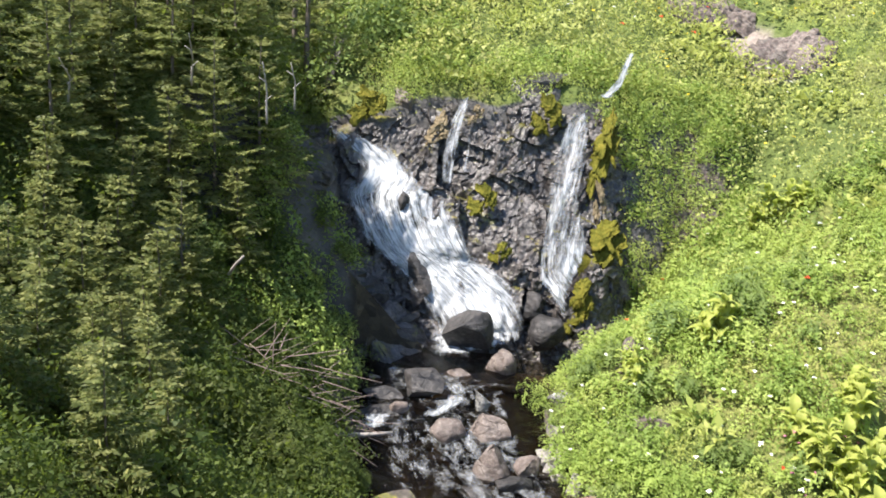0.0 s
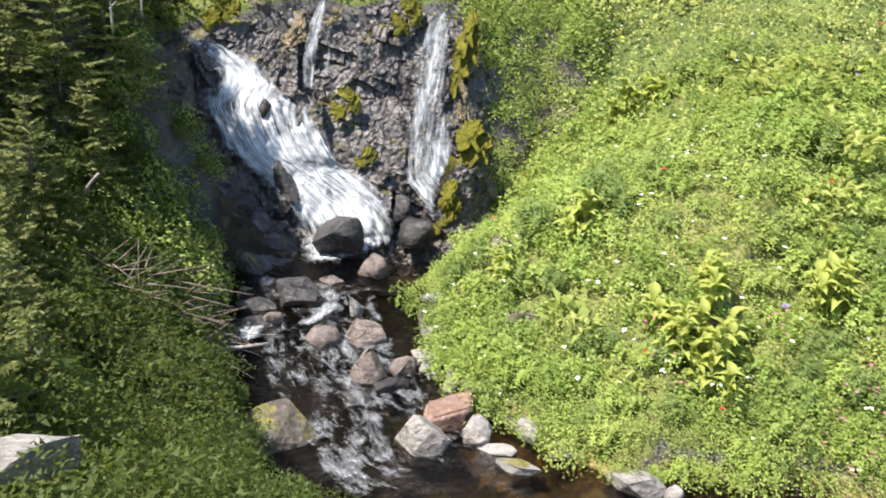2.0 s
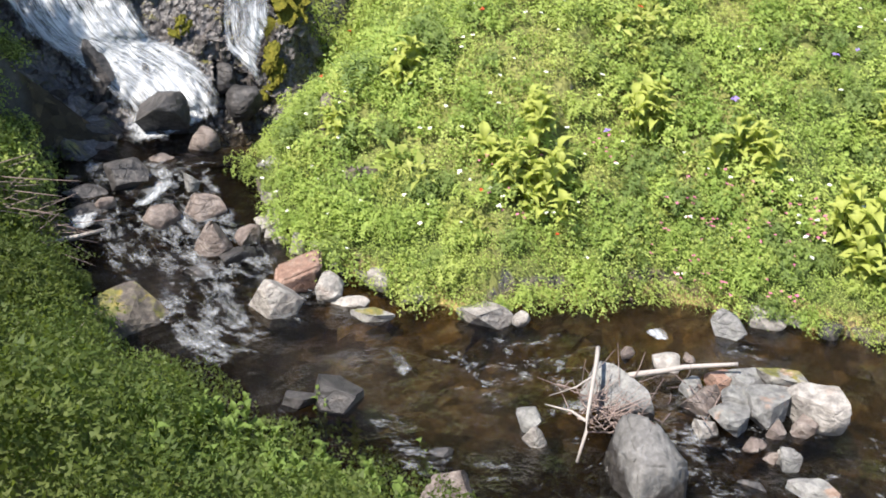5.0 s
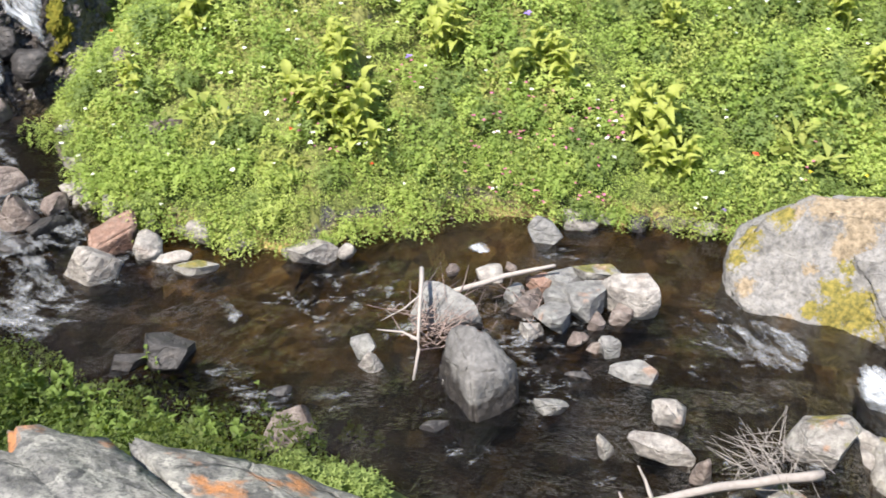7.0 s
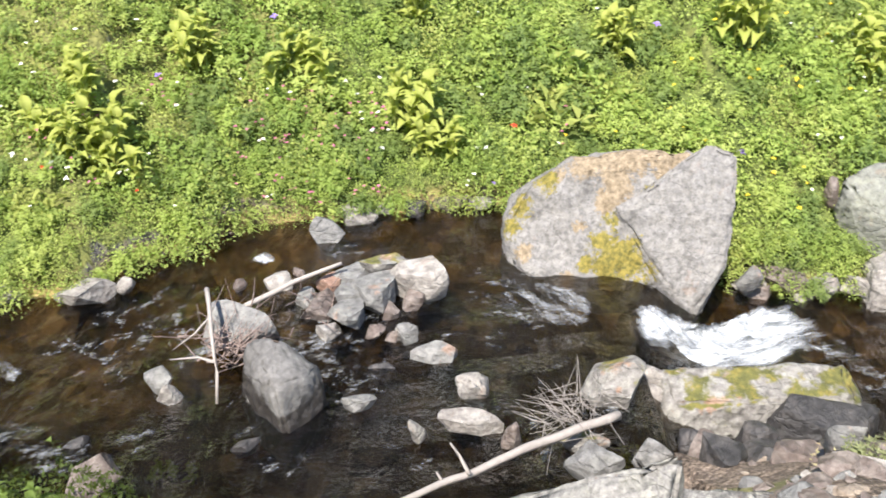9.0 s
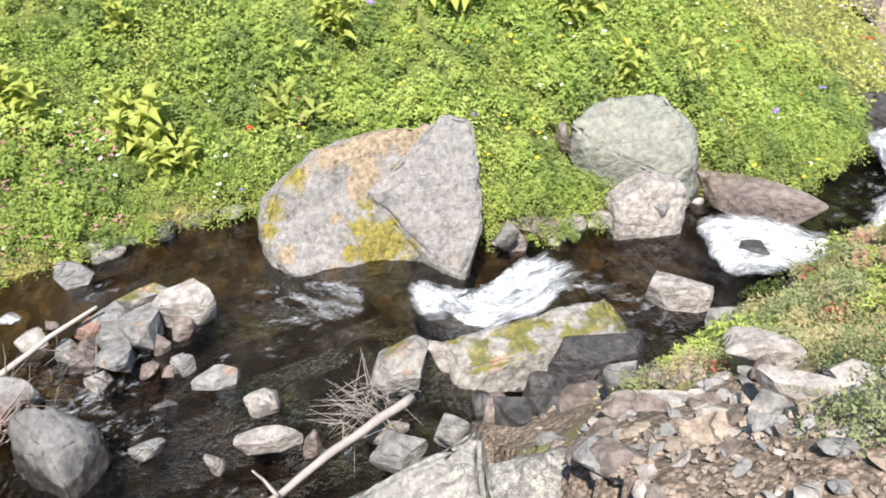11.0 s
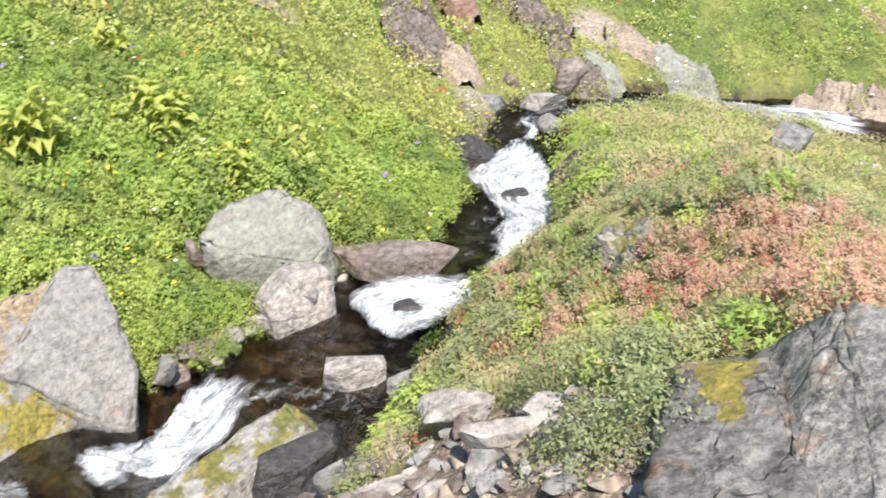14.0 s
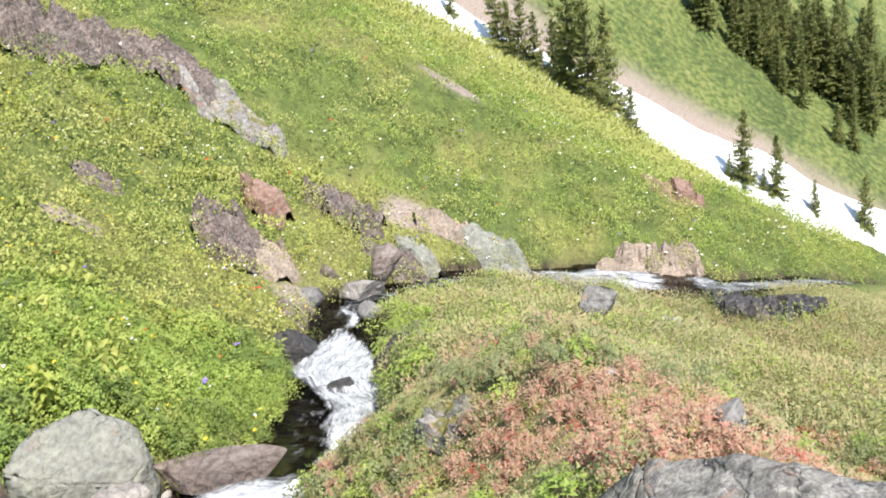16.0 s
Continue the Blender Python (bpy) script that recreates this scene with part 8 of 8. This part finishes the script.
fir(72.0, -39.1, "far", 0.68, 252)
fir(63.3, -39.0, "far", 0.50, 289)
fir(70.1, -41.0, "far", 0.72, 326)
fir(68.9, -43.8, "far", 0.52, 3)
fir(71.6, -45.4, "far", 0.62, 40)
fir(67.2, -43.9, "far", 0.76, 77)
fir(68.3, -33.8, "far", 0.84, 114)
fir(69.5, -38.0, "far", 0.66, 151)
fir(69.8, -43.7, "far", 0.61, 188)
fir(68.6, -39.4, "far", 0.71, 225)
fir(72.4, -40.4, "far", 0.51, 262)
fir(66.9, -41.5, "far", 0.76, 299)
fir(69.8, -39.1, "far", 0.58, 336)
fir(67.6, -36.0, "far", 0.65, 13)
fir(66.4, -43.3, "far", 0.62, 50)
fir(65.8, -45.1, "far", 0.65, 87)
fir(65.8, -45.5, "far", 0.73, 124)
fir(64.7, -45.2, "far", 0.66, 161)
fir(69.0, -37.3, "far", 0.57, 198)
fir(65.2, -44.3, "far", 0.79, 235)
fir(71.1, -37.8, "far", 0.72, 272)
fir(63.5, -43.1, "far", 0.62, 309)
fir(71.6, -37.2, "far", 0.59, 346)
fir(67.2, -38.2, "far", 0.65, 23)
fir(73.1, -42.7, "far", 0.55, 60)
fir(68.6, -33.7, "far", 0.83, 97)
fir(64.2, -44.8, "far", 0.83, 134)
fir(66.7, -47.3, "far", 0.58, 171)
fir(65.8, -43.7, "far", 0.68, 208)
fir(72.5, -40.3, "far", 0.62, 245)
fir(68.5, -37.1, "far", 0.60, 282)
fir(65.7, -44.7, "far", 0.52, 319)
fir(68.0, -47.7, "far", 0.81, 356)
fir(71.2, -49.8, "far", 0.70, 33)
fir(64.5, -38.1, "far", 0.40, 305)
fir(65.6, -38.3, "far", 0.55, 295)
fir(60.4, -40.0, "far", 0.43, 40)
fir(60.2, -41.2, "far", 0.46, 70)
fir(75.6, -52.9, "far", 0.53, 100)


# ---------------------------------------------------------------- driftwood
def tube(bm, pts, r0, r1, sides=7, seed=0, knots=0.12):
    """A tapering, slightly crooked round branch."""
    pts = [Vector(p) for p in pts]
    line = []
    for a, b in zip(pts, pts[1:]):
        n = max(2, int((b - a).length / 0.09))
        line += [a.lerp(b, i / n) for i in range(n)]
    line.append(pts[-1])
    rings = []
    for i, p in enumerate(line):
        t = (line[min(i + 1, len(line) - 1)] - line[max(i - 1, 0)]).normalized()
        x = t.orthogonal().normalized()
        y = t.cross(x)
        f = i / (len(line) - 1)
        r = r0 + (r1 - r0) * f
        w = Vector((noise.noise(p * 3 + Vector((seed, 0, 0))), noise.noise(p * 3 + Vector((0, seed, 5))), noise.noise(p * 3 + Vector((9, 0, seed))))) * r * 0.7
        rings.append([bm.verts.new(p + w + (x * math.cos(k * math.tau / sides) + y * math.sin(k * math.tau / sides)) * r * (1 + knots * noise.noise(p * 9 + Vector((k, seed, 0))))) for k in range(sides)])
    for a, b in zip(rings, rings[1:]):
        for k in range(sides):
            bm.faces.new((a[k], a[(k + 1) % sides], b[(k + 1) % sides], b[k]))
    bm.faces.new(rings[0][::-1])
    bm.faces.new(rings[-1])


def branch(name, pts, r0, r1, label, mat=None, seed=0, twigs=(), category="driftwood"):
    """A branch; twigs are side shoots given as (points, radius)."""
    bm = bmesh.new()
    tube(bm, pts, r0, r1, 8, seed)
    ob = part(name, bm, mat or M_dead)
    tagged(ob, label, category)
    for tp, tr in twigs:
        b = bmesh.new()
        tube(b, tp, tr, tr * 0.35, 5, seed + 1)
        part("twig", b, mat or M_dead, ob)
    return ob


def brush(name, centre, way, length, spread, n, label, seed=0, r=0.006, mat=None):
    """A tangle of thin dead twigs fanning from one end."""
    rnd = random.Random(seed)
    c, w = Vector(centre), Vector(way).normalized()
    ob = new(name)
    ob.location = c
    tagged(ob, label, "driftwood")
    for _ in range(n):
        bm = bmesh.new()
        a = Vector((rnd.gauss(0, .13), rnd.gauss(0, .13), rnd.gauss(0, .05)))
        d = (w + Vector((rnd.gauss(0, spread), rnd.gauss(0, spread), rnd.gauss(0, spread)))).normalized()
        L = length * rnd.uniform(0.4, 1.0)
        bend = Vector((rnd.gauss(0, .25), rnd.gauss(0, .25), rnd.uniform(-.3, .2))) * L * 0.9
        p1 = a + d * L * 0.5 + bend * 0.4
        tube(bm, [a, p1, a + d * L + bend], r * rnd.uniform(0.7, 1.6), r * 0.35, 4, rnd.random() * 9)
        part("twig", bm, mat or M_twig, ob)
    return ob


M_twig = plain("grey_twigs", (0.20, 0.15, 0.13), 0.9, 0.35, 20, 0.4)

branch("log", [(4.70, 2.45, 0.18), (4.03, 2.60, 0.28), (3.28, 2.73, 0.42), (2.61, 2.82, 0.55)], 0.036, 0.018, "long bleached bare log lying across the near shallows", None, 1, [([(3.39, 2.68, 0.42), (3.41, 2.79, 0.50), (3.38, 2.83, 0.60)], 0.016), ([(3.22, 2.74, 0.43), (3.21, 2.79, 0.50)], 0.014)])
branch("log", [(3.71, 5.63, 0.12), (4.16, 5.48, 0.22), (4.56, 5.29, 0.30)], 0.026, 0.016, "slim bleached branch resting on the pool rocks", None, 2)
branch("log", [(3.40, 5.60, 0.50), (3.14, 5.17, 0.42), (2.98, 4.93, 0.25), (2.89, 4.85, 0.05)], 0.019, 0.011, "upright bleached stick caught against a boulder", None, 3, [([(3.24, 5.33, 0.45), (3.06, 5.29, 0.40), (2.94, 5.49, 0.20)], 0.010), ([(3.02, 5.00, 0.30), (2.98, 5.17, 0.28), (2.86, 5.40, 0.20)], 0.014)])
branch("log", [(-0.96, 9.07, 0.35), (-0.69, 9.10, 0.36), (-0.36, 9.16, 0.36)], 0.03, 0.016, "dark stick lying over the riffle", None, 4)
branch("dead_tree", [(-2.50, 9.44, 3.80), (-2.44, 9.25, 4.08), (-2.33, 8.72, 4.35)], 0.012, 0.005, "bleached dead tree trunk among the firs", None, 20, [([(-2.48, 9.34, 3.98), (-2.46, 9.52, 4.03)], 0.008), ([(-2.42, 9.11, 4.17), (-2.47, 9.08, 4.21)], 0.008)])
branch("dead_tree", [(-3.50, 8.91, 3.62), (-3.40, 8.70, 3.90), (-3.35, 8.36, 4.10)], 0.012, 0.005, "bleached dead tree trunk among the firs", None, 21, [([(-3.45, 8.77, 3.83), (-3.43, 8.89, 3.88)], 0.008), ([(-3.38, 8.61, 3.97), (-3.42, 8.57, 4.01)], 0.008)])
branch("dead_tree", [(-1.76, 9.40, 3.48), (-1.75, 9.35, 3.80), (-1.76, 9.17, 4.10)], 0.012, 0.005, "bleached dead tree trunk among the firs", None, 22, [([(-1.77, 9.38, 3.70), (-1.73, 9.53, 3.75)], 0.008), ([(-1.76, 9.31, 3.90), (-1.82, 9.29, 3.94)], 0.008)])
branch("dead_tree", [(-1.62, 10.22, 3.52), (-1.61, 10.18, 3.81), (-1.64, 10.06, 4.02)], 0.012, 0.005, "bleached dead tree trunk among the firs", None, 23, [([(-1.63, 10.20, 3.74), (-1.59, 10.41, 3.79)], 0.008), ([(-1.62, 10.15, 3.88), (-1.70, 10.17, 3.92)], 0.008)])
branch("log", [(-2.36, 9.65, 1.60), (-2.14, 9.34, 1.90), (-1.91, 9.09, 2.20)], 0.028, 0.012, "bleached broken snag leaning on the shaded bank", None, 5)
branch("branch", [(-1.54, 6.61, 0.95), (-1.11, 6.51, 0.85), (-0.74, 6.34, 0.75), (-0.35, 6.20, 0.60), (-0.07, 5.98, 0.50)], 0.02, 0.008, "thin grey dead branch on the near bank", None, 6, [([(-0.74, 6.34, 0.75), (-0.60, 6.43, 0.85), (-0.48, 6.52, 0.95)], 0.008), ([(-1.11, 6.51, 0.85), (-0.95, 6.64, 0.95)], 0.007)])
branch("branch", [(-1.78, 9.03, 1.00), (-1.40, 9.15, 0.85), (-1.11, 9.19, 0.60), (-0.91, 9.10, 0.40)], 0.03, 0.012, "grey dead branch hanging over the stream", None, 7, [([(-1.40, 9.15, 0.85), (-1.21, 9.43, 1.00)], 0.012)])
brush("brush_pile", (-1.17, 9.25, 0.50), (0.5, -0.3, -0.5), 0.75, 0.5, 80, "tangle of grey dead twigs hanging over the stream", 3, 0.005)
brush("brush_pile", (-1.68, 9.08, 1.05), (0.6, -0.3, 0.0), 0.9, 0.35, 26, "grey dead branches among the bank shrubs", 5, 0.008)
brush("brush_pile", (-1.57, 8.49, 1.25), (0.8, -0.3, 0.12), 0.7, 0.8, 14, "tangle of bleached dead branches on the bank", 30, 0.006)
brush("brush_pile", (-1.29, 8.81, 0.95), (0.8, -0.3, 0.12), 0.7, 0.8, 14, "tangle of bleached dead branches on the bank", 31, 0.006)
brush("brush_pile", (-1.06, 9.05, 0.70), (0.8, -0.3, 0.12), 0.7, 0.8, 14, "tangle of bleached dead branches on the bank", 32, 0.006)
brush("brush_pile", (-1.70, 8.35, 1.50), (0.8, -0.3, 0.12), 0.7, 0.8, 14, "tangle of bleached dead branches on the bank", 33, 0.006)
brush("brush_pile", (4.52, 2.68, 0.14), (-0.5, 0.6, 0.25), 0.36, 0.8, 90, "pale tangled roots at the end of the log", 7, 0.0026, M_dead)
brush("brush_pile", (3.30, 5.28, 0.15), (0.55, 0.0, 0.05), 0.42, 0.8, 130, "reddish twigs wedged between pool boulders", 9, 0.005)
brush("brush_pile", (4.10, 5.23, 0.10), (-0.3, -0.6, 0.1), 0.35, 0.5, 14, "loose twigs on the pool rocks", 11, 0.005)
